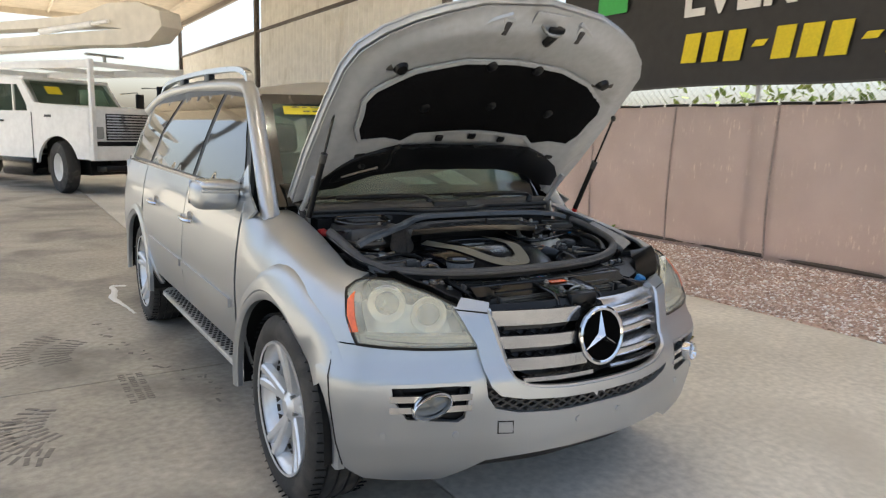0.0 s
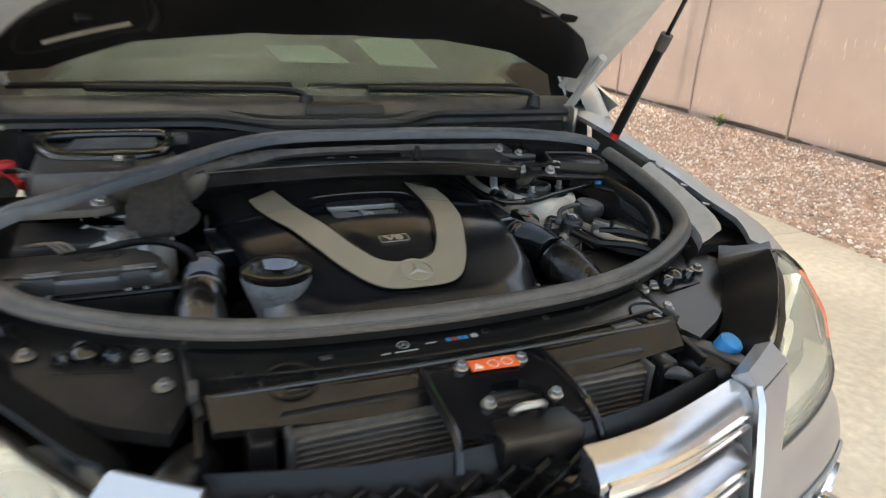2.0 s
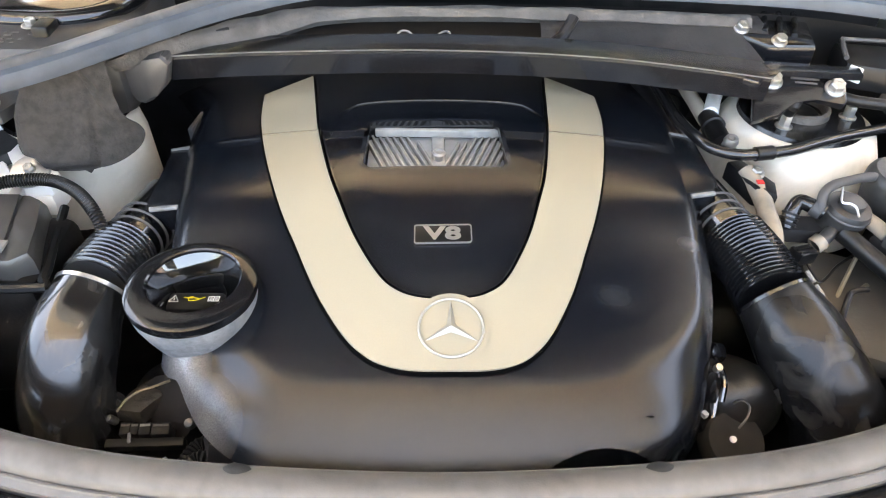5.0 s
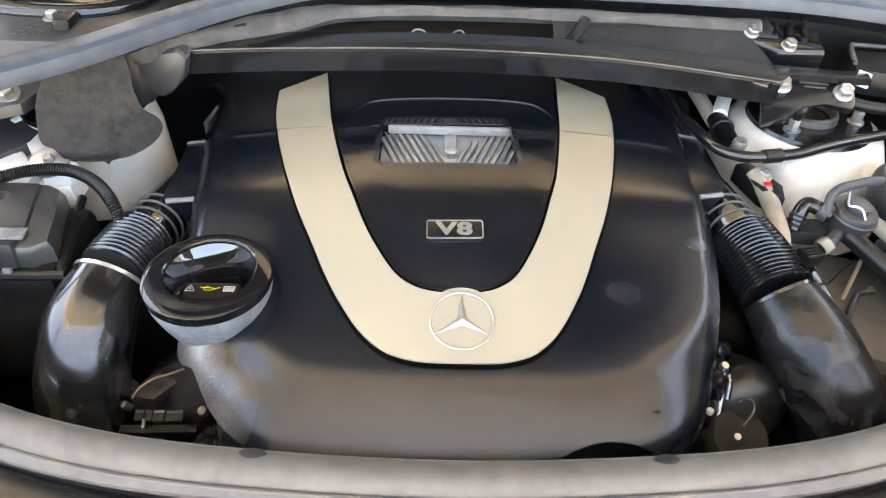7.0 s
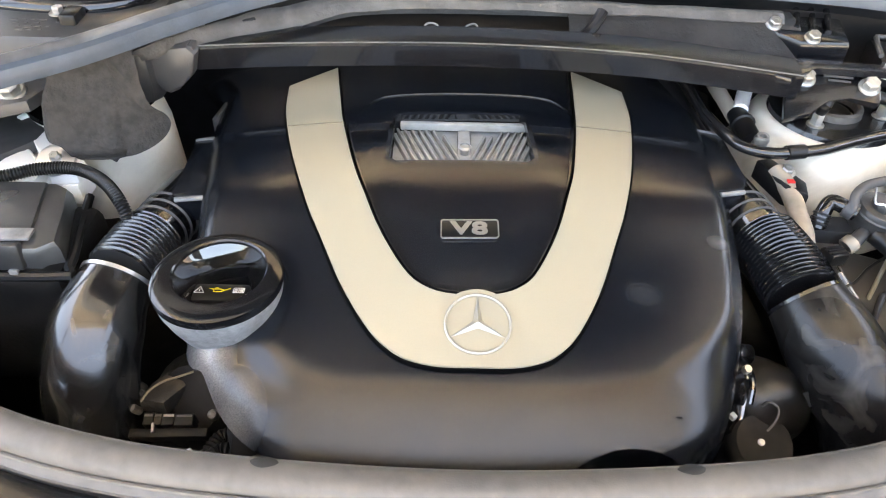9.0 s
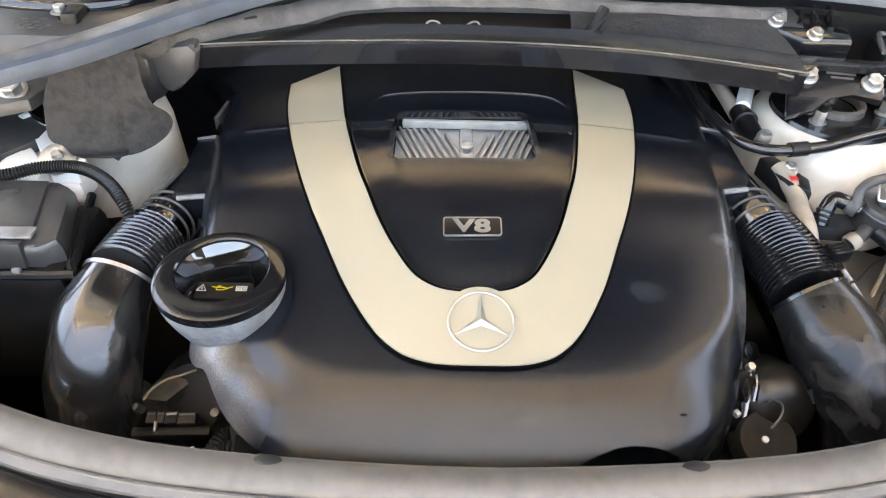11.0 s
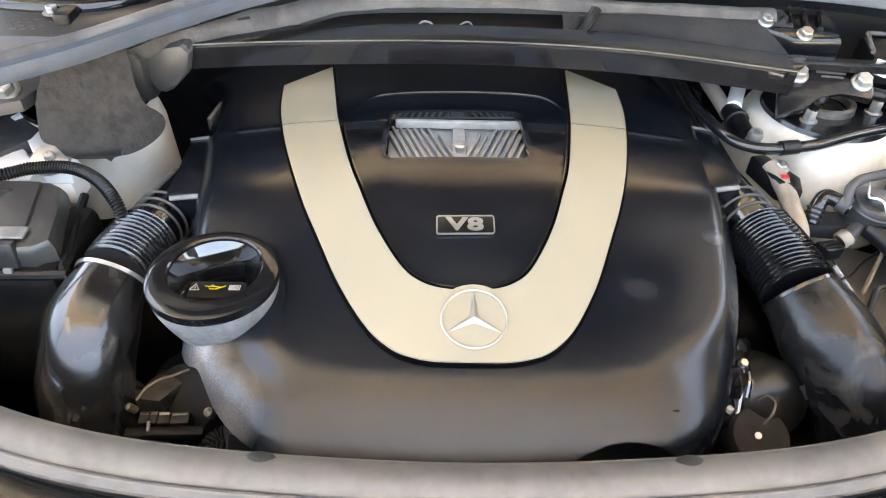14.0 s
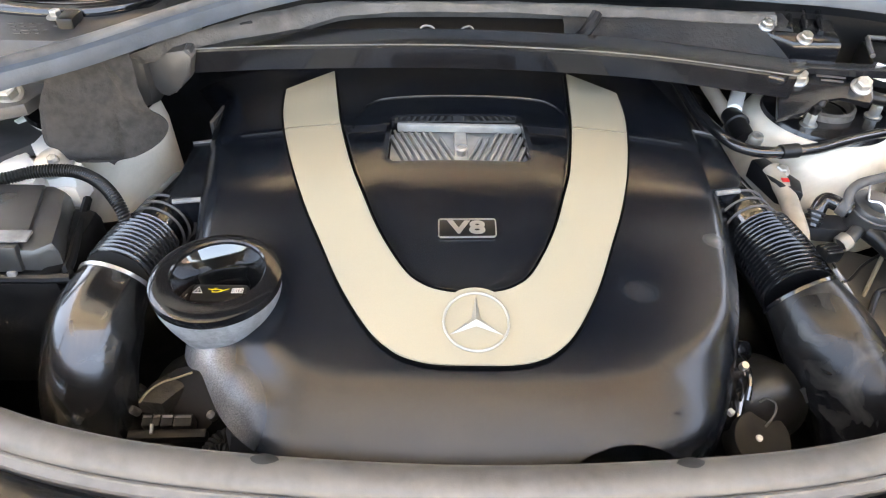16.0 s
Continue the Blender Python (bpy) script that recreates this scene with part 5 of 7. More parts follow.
part("brace_end_cap", join(turned(prism(end, .0, -.05, .006), Matrix.Translation((0, .925, 0)) @ xz), box((.05, .05, .012), (-.336, .905, 1.079), .004)), CAPM, brace, "grey plastic end cap")
pn = Vector((-.05, -.45, .89)).normalized()
px_ = Vector((1, 0, .07))
px_ = (px_ - pn * px_.dot(pn)).normalized()
pm = Matrix((px_, pn.cross(px_), pn)).transposed().to_4x4()
pm.translation = (.401, .903, 1.052)
plate = part("brace_plate", prism([(-.035, -.055), (-.026, -.02), (-.012, .010), (0, .014), (.029, .013), (.079, -.003), (.086, -.015), (.083, -.032), (.077, -.040), (.047, -.027), (.02, -.030), (-.001, -.048)], -.008, 0, .002, pm), DARKST, brace, "black steel mounting plate")
for x, y in ((.0, .0), (.072, -.015)):
    bolt("plate_bolt", pm @ Vector((x, y, .0)), .0096, plate, pn, 1.3, h=.009)
part("plate_flange", prism([(.345, .89), (.40, .93), (.51, .915), (.505, .895), (.41, .905), (.37, .875)], 1.058, 1.066, .002), DARKST, brace)
for k in range(2):
    part("stamp_bar", turned(box((.034 - .008 * k, .0028, .0006), (.040, .001 - .006 * k, .0004), 0, (0, 0, -9)), pm), GREYP, plate)
part("tag", box((.016, .022, .003), (.502, .908, 1.06), .001, (30, 10, -25)), WHITE, plate, "white paper tag")


# ---- suspension towers ----
def tower(s):
    cx, cy = s * .462, .92
    t = part("strut_tower", lathe([(.001, .995), (.082 if s > 0 else .070, .995), (.094 if s > 0 else .077, .988), (.108 if s > 0 else .084, .955), (.125 if s > 0 else .086, .90), (.128 if s > 0 else .087, .87)], 40, (cx, cy, 0)), PRIMER, car, "dusty cream primed strut tower")
    pl = part("tower_plate", lathe([(.03, 1.0), (.076, 1.001), (.078, .996), (.03, .994)], 40, (cx, cy, 0), close=True), DARKST, t)
    part("bearing", lathe([(.028, 1.0), (.029, 1.008), (.032, 1.010), (.036, 1.008), (.037, 1.0)], 40, (cx, cy + .005, 0), close=True), STEEL if s < 0 else CASTAL, t)
    part("bearing_core", lathe([(.001, 1.002), (.012, 1.004), (.024, .9995)], 24, (cx, cy + .005, 0)), BLACK, t)
    for x, y in ((-.037, -.036), (.055, -.012), (0, .055)) if s > 0 else ():
        bolt("tower_nut", (cx + s * x, cy + y, 1.001), .0078, t, washer=1.35, h=.014)
    return t


tl, tr = tower(-1), tower(1)
# heat mat on the passenger tower
def mat_pt(x, z):
    """A felt curtain hung in front of the tower, with a pocket pressed out of it."""
    pocket = ease(-.462, -.448, x) * ease(-.376, -.388, x) * ease(.990, 1.002, z) * ease(1.075, 1.055, z)
    fold = .007 * math.exp(-((x + .358 + .5 * (z - 1.05)) / .007) ** 2) * ease(1.02, 1.05, z) - .004 * math.exp(-((x + .384) / .004) ** 2) * ease(1.07, 1.04, z)
    y = .801 + .1 * (x + .43) + .3 * (z - 1) + 7 * max(x + .385, 0) ** 2
    return (x, y - .0085 * pocket - fold + .0022 * noise.noise(Vector((x * 22, z * 16, 2))), z)


m_line = [(-.451, 1.062), (-.459, 1.022), (-.457, 1.010), (-.445, 1.006), (-.433, .991), (-.422, .987), (-.391, .987), (-.366, .992), (-.346, 1.002), (-.338, 1.014), (-.340, 1.026), (-.350, 1.040), (-.360, 1.065), (-.366, 1.10), (-.41, 1.105), (-.44, 1.098)]
part("heat_mat", sheet([tuple(p) for p in catmull(m_line, 4, True)], mat_pt, .004, (), .006), HEATPAD, tl, "dusty grey felt heat mat")
part("washer_plate", lathe([(.001, .003), (.021, .003), (.022, 0)], 24, (-.455, .788, .990), (0, -.4, 1)), SATIN, tl)
bolt("mat_bolt", (-.455, .788, .993), .006, tl, (0, -.4, 1), 1.1)
part("apron_plate", prism([(-.505, .89), (-.47, .84), (-.43, .80), (-.43, .768), (-.49, .77), (-.512, .80)], .945, .971, .008), PRIMERW, tl)
part("apron_bracket", prism([(-.54, .870), (-.517, .901), (-.485, .845), (-.452, .822), (-.425, .790), (-.430, .772), (-.459, .770), (-.497, .825)], .970, .989, .005), PRIMERW, tl)
part("apron_step", prism([(-.525, .800), (-.519, .806), (-.504, .824), (-.468, .779), (-.468, .758), (-.525, .754)], .970, .984, .006), PRIMERW, tl)
part("bracket_fold", tube([(-.535, .872, .989), (-.520, .893, .992), (-.510, .903, .999)], .005, 8, 4), PRIMERW, tl)
part("hinge_plate", prism([(-.62, .80), (-.505, .798), (-.478, .812), (-.470, .84), (-.482, .90), (-.62, .93)], 1.036, 1.050, .004), CAPM, tl)
part("wing_shelf_plate", prism([(-.64, .79), (-.522, .795), (-.495, .83), (-.49, .90), (-.64, .93)], .975, .990, .004), CAPM, tl, "dusty grey inner wing plate")
bolt("side_bolt", (-.498, .826, 1.051), .0115, tl, (0, -.4, 1), 1.35)

# ---- fuse box and its loom ----
fb = part("fuse_box", box((.27, .125, .16), (-.525, .687, .885), .015, taper=.96), DEEP, car, "black fuse box with clipped lid")
lid = part("fuse_lid", prism([(-.66, .640), (-.415, .640), (-.400, .654), (-.412, .70), (-.423, .742), (-.44, .752), (-.66, .752)], .955, .990, .012), LIDM, fb)
part("lid_panel", prism([(-.655, .656), (-.425, .656), (-.445, .742), (-.655, .742)], .989, .9945, .003), LIDM, lid)
part("lid_rim", tube([(-.66, .632, .960), (-.41, .633, .960), (-.394, .646, .960), (-.405, .70, .960), (-.418, .762, .960)], .005, 8, 3), BLACK, lid)
for x in (-.452, -.590):
    clip = part("lid_clip", box((.046, .010, .028), (x, .640, .980), .002, (-8, 0, 2)), WORNV, lid, "grey plastic lid clip")
    part("clip_top", box((.048, .017, .003), (x + .006, .655, .9945), .001, (0, 0, 2)), DUSTY, clip)
    for d in (-.013, .013):
        part("clip_leg", box((.009, .005, .026), (x + d, .632, .956), .0015, (-6, 0, 0)), DUSTY, clip)
part("loom_hose", hose([(-.56, .735, .990), (-.494, .746, .996), (-.464, .761, .996), (-.424, .764, .996), (-.390, .748, .993), (-.364, .722, .985), (-.357, .712, .962), (-.372, .722, .93), (-.39, .742, .89)], .0066, .0030, .1, 14), BLACK, fb, "corrugated black loom hose")
for k in range(3):
    part("wire", tube([(-.60 - .01 * k, .80, .99), (-.56 - .012 * k, .775, 1.0), (-.54 - .01 * k, .755, .985)], .003, 6, 4), HOSEB, fb)

# ---- right-hand plumbing ----
part("coolant_hose", tube([(.275, 1.02, 1.02), (.293, .965, 1.004), (.298, .905, 1.0), (.310, .855, 1.0), (.324, .830, 1.0), (.354, .820, 1.0), (.408, .829, 1.0), (.447, .842, 1.002), (.505, .862, 1.004), (.60, .885, 1.012)], .0068, 12, 8), GLOSS, car, "black rubber vacuum hose")
part("hose_clip", box((.016, .014, .016), (.612, .878, 1.018), .004), BLUE, car, "blue hose clip")
part("hose_saddle", lathe([(.0070, -.011), (.0086, -.011), (.0086, .011), (.0070, .011)], 18, (.378, .8235, 1.0), (1, .18, 0), close=True), BLACK, car)
part("steel_hose", tube([(.432, .90, 1.0), (.424, .878, 1.03), (.436, .89, 1.036), (.46, .898, 1.038), (.487, .896, 1.036), (.515, .886, 1.034), (.62, .87, 1.03)], .007, 10, 8), BLACK, car)
part("ac_pipe", tube([(.392, 1.02, 1.02), (.378, .99, 1.004), (.360, .953, 1.0), (.345, .918, .999)], .0095, 14, 6), WHITE, car, "pale aluminium pipe")
part("ac_pipe", tube([(.338, 1.05, 1.0), (.338, 1.01, .992), (.340, .965, .990), (.343, .922, .986)], .0095, 14, 6), CREAMPIPE, car, "pale aluminium pipe")
part("pipe_joint", join(tube([(.344, .922, .992), (.345, .90, .990), (.347, .868, .986)], .0125, 14, 3), lathe([(.0125, -.003), (.015, -.002), (.015, .002), (.0125, .003)], 18, (.345, .90, .990), (0, -1, 0), close=True)), BLACK, car)
part("bulkhead_hose", tube([(.268, 1.04, 1.0), (.282, .98, .985), (.292, .92, .975), (.305, .87, .965), (.325, .82, .95)], .011, 12, 6), BLACK, car, "black rubber hose along the bulkhead")
part("pipe_fitting", lathe([(.008, -.012), (.009, 0), (.0075, .004), (.009, .008), (.007, .014), (.004, .014), (.004, .008)], 16, (.341, .838, 1.0), (0, -.2, 1)), STEEL, car)
part("heater_hose", tube([(.366, .826, .974), (.371, .806, .968), (.373, .785, .964), (.371, .760, .960), (.366, .724, .956), (.356, .69, .944), (.35, .65, .91)], .0105, 14, 6), HOSEB, car, "dusty beige heater hose")
br = part("hose_bracket", prism([(.35, .845), (.368, .85), (.392, .80), (.385, .775), (.365, .79)], .95, .975, .003), BLACK, car)
bolt("bracket_bolt", (.374, .818, .976), .007, br, (0, -.3, 1))
part("red_mark", box((.008, .006, .002), (.372, .798, .977), 0), RED, br)
el = part("elbow", tube([(.391, .748, .950), (.397, .757, .966), (.405, .764, .974), (.413, .758, .975), (.427, .746, .972)], .0085, 14, 6), GLOSS, car, "black elbow fitting")
for k in range(3):
    part("elbow_ring", lathe([(.0085, -.0018), (.0102, -.0006), (.0102, .0006), (.0085, .0018)], 18, (.3925 + .0018 * k, .7505 + .0027 * k, .954 + .0045 * k), (.3, .45, .8), close=True), BLACK, el)
part("elbow_collar", lathe([(.009, -.006), (.0105, -.005), (.0105, .005), (.009, .006)], 18, (.421, .751, .9735), (.6, -.6, -.15), close=True), GREYP, el)
valve = part("vent_valve", lathe([(.001, .019), (.013, .019), (.0145, .016), (.0145, .012), (.024, .011), (.0262, .007), (.0262, -.004), (.0235, -.009), (.0225, -.02), (.012, -.028), (.001, -.028)], 36, (.457, .755, .966), (.1, -.15, 1)), WORNV, car, "scuffed black vent valve")
part("valve_lip", lathe([(.0262, -.0016), (.0275, 0), (.0262, .0016)], 36, (.4572, .7545, .970), (.1, -.15, 1), close=True), GREYP, valve)
part("wire_clip", tube([(.448, .765, .994), (.440, .750, .994), (.435, .738, .993), (.443, .735, .993), (.447, .729, .992), (.446, .718, .988)], .0013, 6, 6), SATIN, valve)
part("valve_neck", tube([(.446, .745, .952), (.431, .733, .945), (.421, .729, .940)], .0078, 14, 4), WORNV, valve)
part("neck_collar", lathe([(.0075, -.006), (.0102, -.005), (.0102, .004), (.0085, .006)], 18, (.424, .730, .9415), (-.75, -.35, -.4), close=True), HOSEB, valve)
plug = part("wiring_plug", box((.030, .019, .016), (.402, .716, .936), .003, (0, 12, 24)), BLACK, car, "ribbed black wiring plug")
for k in range(3):
    part("plug_rib", box((.027, .0016, .003), (.4005 + .0018 * k, .7205 - .0048 * k, .9448), .0006, (0, 12, 24)), BLACK, plug)
part("arched_hose", tube([(.420, .745, .975), (.4225, .754, .986), (.427, .760, .992), (.439, .767, .996), (.457, .773, .997), (.480, .780, .997), (.52, .79, .99)], .0055, 12, 6), GREYP, car, "grey rubber breather hose")
part("return_hose", tube([(.450, .737, .952), (.458, .727, .949), (.468, .710, .945), (.49, .68, .935)], .0105, 14, 5), BLACK, car, "black return hose")
# Black sheet stands in for the shade of an open gap.
part("gap_shade_panel", prism([(.375, .748), (.385, .775), (.445, .772), (.438, .742)], .93, .948, .003), VOID, car)
part("screw_cap", lathe([(.001, .016), (.029, .0155), (.033, .012), (.035, .006), (.035, -.008), (.032, -.014), (.026, -.04)], 36, (.524, .786, .985), (.05, -.1, 1)), WORNV, car, "dull black screw cap")
bx = part("control_box", prism([(.485, .735), (.545, .765), (.64, .80), (.65, .62), (.575, .60), (.525, .655)], .925, .955, .008), LIDM, car, "dusty black control unit")
for x, y, a in ((.513, .718, -42), (.541, .682, -42)):
    blk = part("relay", box((.040, .044, .03), (x, y, .962), .004, (0, 6, a)), LIDM, bx)
    part("relay_rib", box((.036, .002, .002), (x, y, .9785), .0006, (0, 6, a)), GREYP, blk)
part("connector", box((.05, .04, .03), (.60, .64, .965), .006, (0, 5, -30)), BLACK, bx)
part("steel_lug", box((.014, .018, .010), (.566, .672, .966), .002, (0, 0, -30)), STEEL, bx)
part("coolant_pipe", tube([(.470, .772, .945), (.483, .757, .957), (.494, .728, .957), (.500, .697, .955), (.517, .655, .953), (.556, .628, .950), (.60, .60, .945)], .0085, 14, 6), HOSEB, car, "dusty beige coolant pipe")
for k in range(4):
    part("flank_cable", tube([(.60, .875 - .012 * k, 1.01), (.615, .84 - .012 * k, 1.012), (.625, .78, 1.0 - .006 * k), (.63, .70, .98 - .006 * k)], .0045, 8, 5), BLACK, car)
part("wing_shelf", box((.19, .17, .03), (.495, .665, .885), .012, (0, 6, -16)), SHELF, car, "dull khaki inner panel")
for p in ([(.50, .70, .96), (.53, .66, .97), (.58, .60, .965), (.60, .56, .94)], [(.47, .66, .95), (.52, .60, .96), (.56, .565, .95)]):
    part("cable", tube(p, .009, 8, 6), BLACK, car)
part("sensor_wire", tube([(.407, .714, .930), (.410, .699, .925), (.416, .689, .921), (.426, .695, .921), (.447, .714, .922), (.475, .731, .925)], .0017, 6, 6), BLACK, car)
part("brake_line", tube([(.425, .664, .893), (.431, .672, .900), (.445, .690, .910), (.466, .717, .925), (.471, .722, .930), (.476, .720, .930), (.49, .70, .92)], .0024, 8, 6), OLDPLASTIC, car, "yellowed brake line")
part("panel_lip", tube([(.428, .664, .899), (.437, .672, .900), (.457, .687, .900), (.485, .704, .900)], .0038, 8, 5), OLDPLASTIC, car)
part("black_line", tube([(.427, .640, .895), (.430, .650, .905), (.438, .665, .920), (.443, .669, .925), (.46, .672, .925)], .0035, 8, 6), BLACK, car)
part("wing_loom", tube([(.64, .90, 1.03), (.62, .80, 1.02), (.61, .70, 1.01), (.58, .62, .99), (.54, .57, .975)], .014, 10, 6), BLACK, car)

# ---- ancillaries low down ----
alt = part("alternator", lathe([(.001, .05), (.02, .05), (.034, .042), (.04, .03), (.042, 0), (.04, -.04)], 28, (.298, .585, .855), (.1, -.75, .6)), GRIME, car, "dirty cast aluminium alternator")
rim_arc = [(.281, .583, .897), (.290, .578, .897), (.301, .573, .893), (.308, .564, .887), (.308, .554, .880), (.304, .545, .872)]
part("case_rim", tube(rim_arc, .0045, 10, 6), CASTD, alt)
for x, y, z in ((.300, .587, .884), (.308, .581, .882), (.315, .573, .877), (.316, .562, .873), (.313, .552, .868)):
    part("case_lug", lathe([(.001, .006), (.0035, .006), (.005, .004), (.005, -.01)], 10, (x, y, z), (.2, -.75, .6)), CASTD, alt)
part("feed_pipe", tube([(.273, .601, .900), (.274, .584, .900), (.273, .571, .895), (.268, .558, .885), (.265, .546, .875), (.260, .538, .868)], .0052, 10, 6), PIANO, alt)
part("feed_pipe", tube([(.272, .601, .905), (.275, .579, .905), (.275, .564, .900), (.272, .552, .888)], .0026, 8, 6), PIANO, alt)
part("pipe_nut", lathe([(.001, .004), (.004, .004), (.004, -.004)], 6, (.2705, .578, .9075), (.1, -.4, 1)), STEEL, alt)
part("tensioner", lathe([(.001, .012), (.027, .012), (.030, .008), (.030, -.01), (.001, -.01)], 32, (.281, .527, .858), (.05, -.5, 1)), TENSM, car, "grey belt tensioner pulley")
part("pulley_dot", lathe([(.001, .002), (.003, .002), (.0035, 0)], 10, (.2765, .520, .872), (.05, -.5, 1)), WHITE, car)
for k, (x, y, z, r) in enumerate(((.262, .585, .895, .012), (.268, .568, .885, .014), (.275, .605, .90, .010), (.258, .55, .868, .016))):
    part("connector", lathe([(.001, .012), (r, .01), (r * 1.1, 0), (r, -.02)], 14, (x, y, z), (.4, -.6, .6)), GLOSS, car)
part("wire_loop", tube([(.279, .545, .894), (.287, .548, .896), (.2925, .542, .896), (.289, .532, .892), (.279, .523, .886)], .0011, 6, 6), GREYP, car)
part("bracket", box((.0055, .006, .006), (.245, .530, .898), .001, (0, 0, 30)), PRINTW, car)
head = part("cylinder_head", lathe([(.001, .03), (.035, .028), (.05, .01), (.052, -.05)], 24, (-.272, .585, .835), (-.2, -.6, .7)), DEEP, car, "grimy cylinder head blackened for shade")
part("dust_boot", prism([(-.324, .559), (-.316, .581), (-.304, .598), (-.279, .598), (-.275, .584), (-.296, .555)], .850, .868, .006), CASTD, head, "brown-stained cover over the belt")
part("boot_wire", tube([(-.313, .549, .878), (-.308, .561, .880), (-.298, .571, .881), (-.285, .577, .881), (-.272, .585, .880)], .0012, 6, 6), OLDPLASTIC, head)
for x, y in ((-.326, .576), (-.324, .567), (-.322, .548)):
    part("knob", lathe([(.001, .005), (.0035, .004), (.0042, 0), (.004, -.01)], 10, (x, y, .868), (-.2, -.4, 1)), CASTAL, head)
for k, (x, w) in enumerate(((-.306, .010), (-.297, .008), (-.287, .012), (-.272, .018))):
    pl = part("plug", box((w, .013, .02), (x, .541, .856), .002, (12, 0, 3)), DEEP, head)
    part("plug_band", box((w * .8, .0025, .001), (x, .542, .8665), .0003, (12, 0, 3)), GREYP if k != 2 else DUSTY, pl)
part("rail", box((.075, .010, .014), (-.286, .530, .852), .003, (12, 0, 2)), DEEP, head)
part("white_tag", box((.003, .011, .003), (-.298, .528, .866), .0008, (0, 0, 14)), DUSTY, head)
part("round_knob", lathe([(.001, .005), (.004, .004), (.005, 0), (.0045, -.012)], 12, (-.245, .543, .868), (.1, -.5, 1)), CASTAL, head)
part("dipstick_tab", box((.013, .004, .003), (-.247, .480, .900), .0012, (0, -8, 36)), SATIN, car)
for pts in ([(-.25, .500, .838), (-.245, .516, .845), (-.238, .530, .846), (-.228, .533, .846), (-.21, .525, .84)], [(-.25, .488, .84), (-.243, .503, .849), (-.234, .513, .850), (-.222, .514, .850), (-.205, .508, .84)]):
    part("ribbed_lead", hose(pts, .0085, .004, .08, 12), DEEP, head)
part("belt_cover", tube([(-.20, .50, .84), (-.18, .475, .86), (-.15, .46, .85)], .02, 10, 4), MATTE, car)

# ---- rubber bay seal ----
seal_front = [(-.675, .93, 1.085), (-.678, .82, 1.065), (-.676, .70, 1.035), (-.66, .63, 1.012), (-.60, .568, .99), (-.50, .508, .979), (-.40, .463, .976), (-.30, .432, .975), (-.18, .414, .975), (0, .405, .975),
              (.18, .414, .975), (.30, .432, .975), (.40, .463, .976), (.50, .508, .979), (.60, .568, .99), (.655, .625, 1.008), (.672, .70, 1.03), (.672, .82, 1.06), (.668, .93, 1.08)]
ring = [(-.017, -.010), (.018, -.012), (.0205, -.010), (.0205, -.005), (.016, -.0015), (.0135, .002), (.0128, .006), (.009, .0105), (.003, .0128), (-.004, .0125), (-.010, .010), (-.0145, .0062), (-.0175, .001), (-.0188, -.006)]
seal = part("bay_seal", add_sweep(bmesh.new(), catmull(seal_front, 8), ring), SEALG, car, "grey rubber engine bay seal")
# Black strip along the seal's lower edge, below the grey section.
part("seal_lower_strip", add_sweep(bmesh.new(), catmull(seal_front, 8), [(-.015, -.026), (.016, -.026), (.0165, -.009), (-.0155, -.008)]), BLACK, seal, "black lower strip of the seal")
part("seal_line", add_sweep(bmesh.new(), [tuple(Vector(p) + Vector((0, -.008, .004))) for p in catmull(seal_front[4:15], 8)], circle(.0028, 6)), GREYP, seal)
for x in (-.155, .155):
    y = .412 + .08 * x * x
    part("seal_dimple", turned(lathe([(.001, .0012), (.005, .001), (.009, -.001), (.010, -.006)], 20), Matrix.Translation((x, y + .004, .9865)) @ Matrix.Diagonal((1.3, .8, 1, 1))), RUBBER, seal)
for off, up in ((.013, .006), (-.016, .001)):
    part("seal_ridge", add_sweep(bmesh.new(), [tuple(Vector(p) + Vector((0, off, up))) for p in catmull(seal_front[4:15], 8)], circle(.0018, 6)), SEALG, seal)
seal_rear = [(.668, .97, 1.085), (.63, 1.0, 1.095), (.50, 1.018, 1.107), (.35, 1.028, 1.112), (.15, 1.034, 1.114), (0, 1.034, 1.114), (-.10, 1.028, 1.114), (-.18, 1.005, 1.114), (-.26, .95, 1.113), (-.33, .88, 1.112),
             (-.40, .805, 1.11), (-.47, .748, 1.108), (-.54, .70, 1.10), (-.61, .688, 1.085), (-.66, .69, 1.06)]
ring2 = [(-.011, -.009), (.012, -.009), (.013, .0), (.010, .007), (.004, .010), (-.004, .006), (-.012, .001)]
# Black rubber with the blue sky reflection put into its base colour.
SEALB = mat("sky-tinted blue-grey rubber", (.056, .070, .088), .45, 0, .15, 40, .05, 300, stain=(.07, .082, .096, 9), stain_at=(.45, .85), spec=.35)
seal2 = part("bulkhead_seal", add_sweep(bmesh.new(), catmull(seal_rear, 8), [(-x, z) for x, z in ring2]), SEALB, car, "black bulkhead seal with the sky's blue reflection in its colour")
part("seal_bead", add_sweep(bmesh.new(), [tuple(Vector(p) + Vector((0, .014, .004))) for p in catmull(seal_rear, 8)], circle(.0095, 12)), SEALW, seal2)
fl_up = [(-.375, .830, 1.092), (-.340, .878, 1.094), (-.29, .928, 1.094), (-.22, .982, 1.094), (-.15, 1.010, 1.093), (0, 1.022, 1.092), (.2, 1.022, 1.092), (.40, 1.012, 1.09)]
fl_lo = [(-.366, .860, 1.080), (-.340, .876, 1.079), (-.282, .915, 1.079), (-.21, .948, 1.080), (-.14, .992, 1.083), (0, 1.004, 1.084), (.2, 1.004, 1.083), (.40, .994, 1.08)]
bm = bmesh.new()
cu, cl = catmull(fl_up, 10), catmull(fl_lo, 10)
rows = []
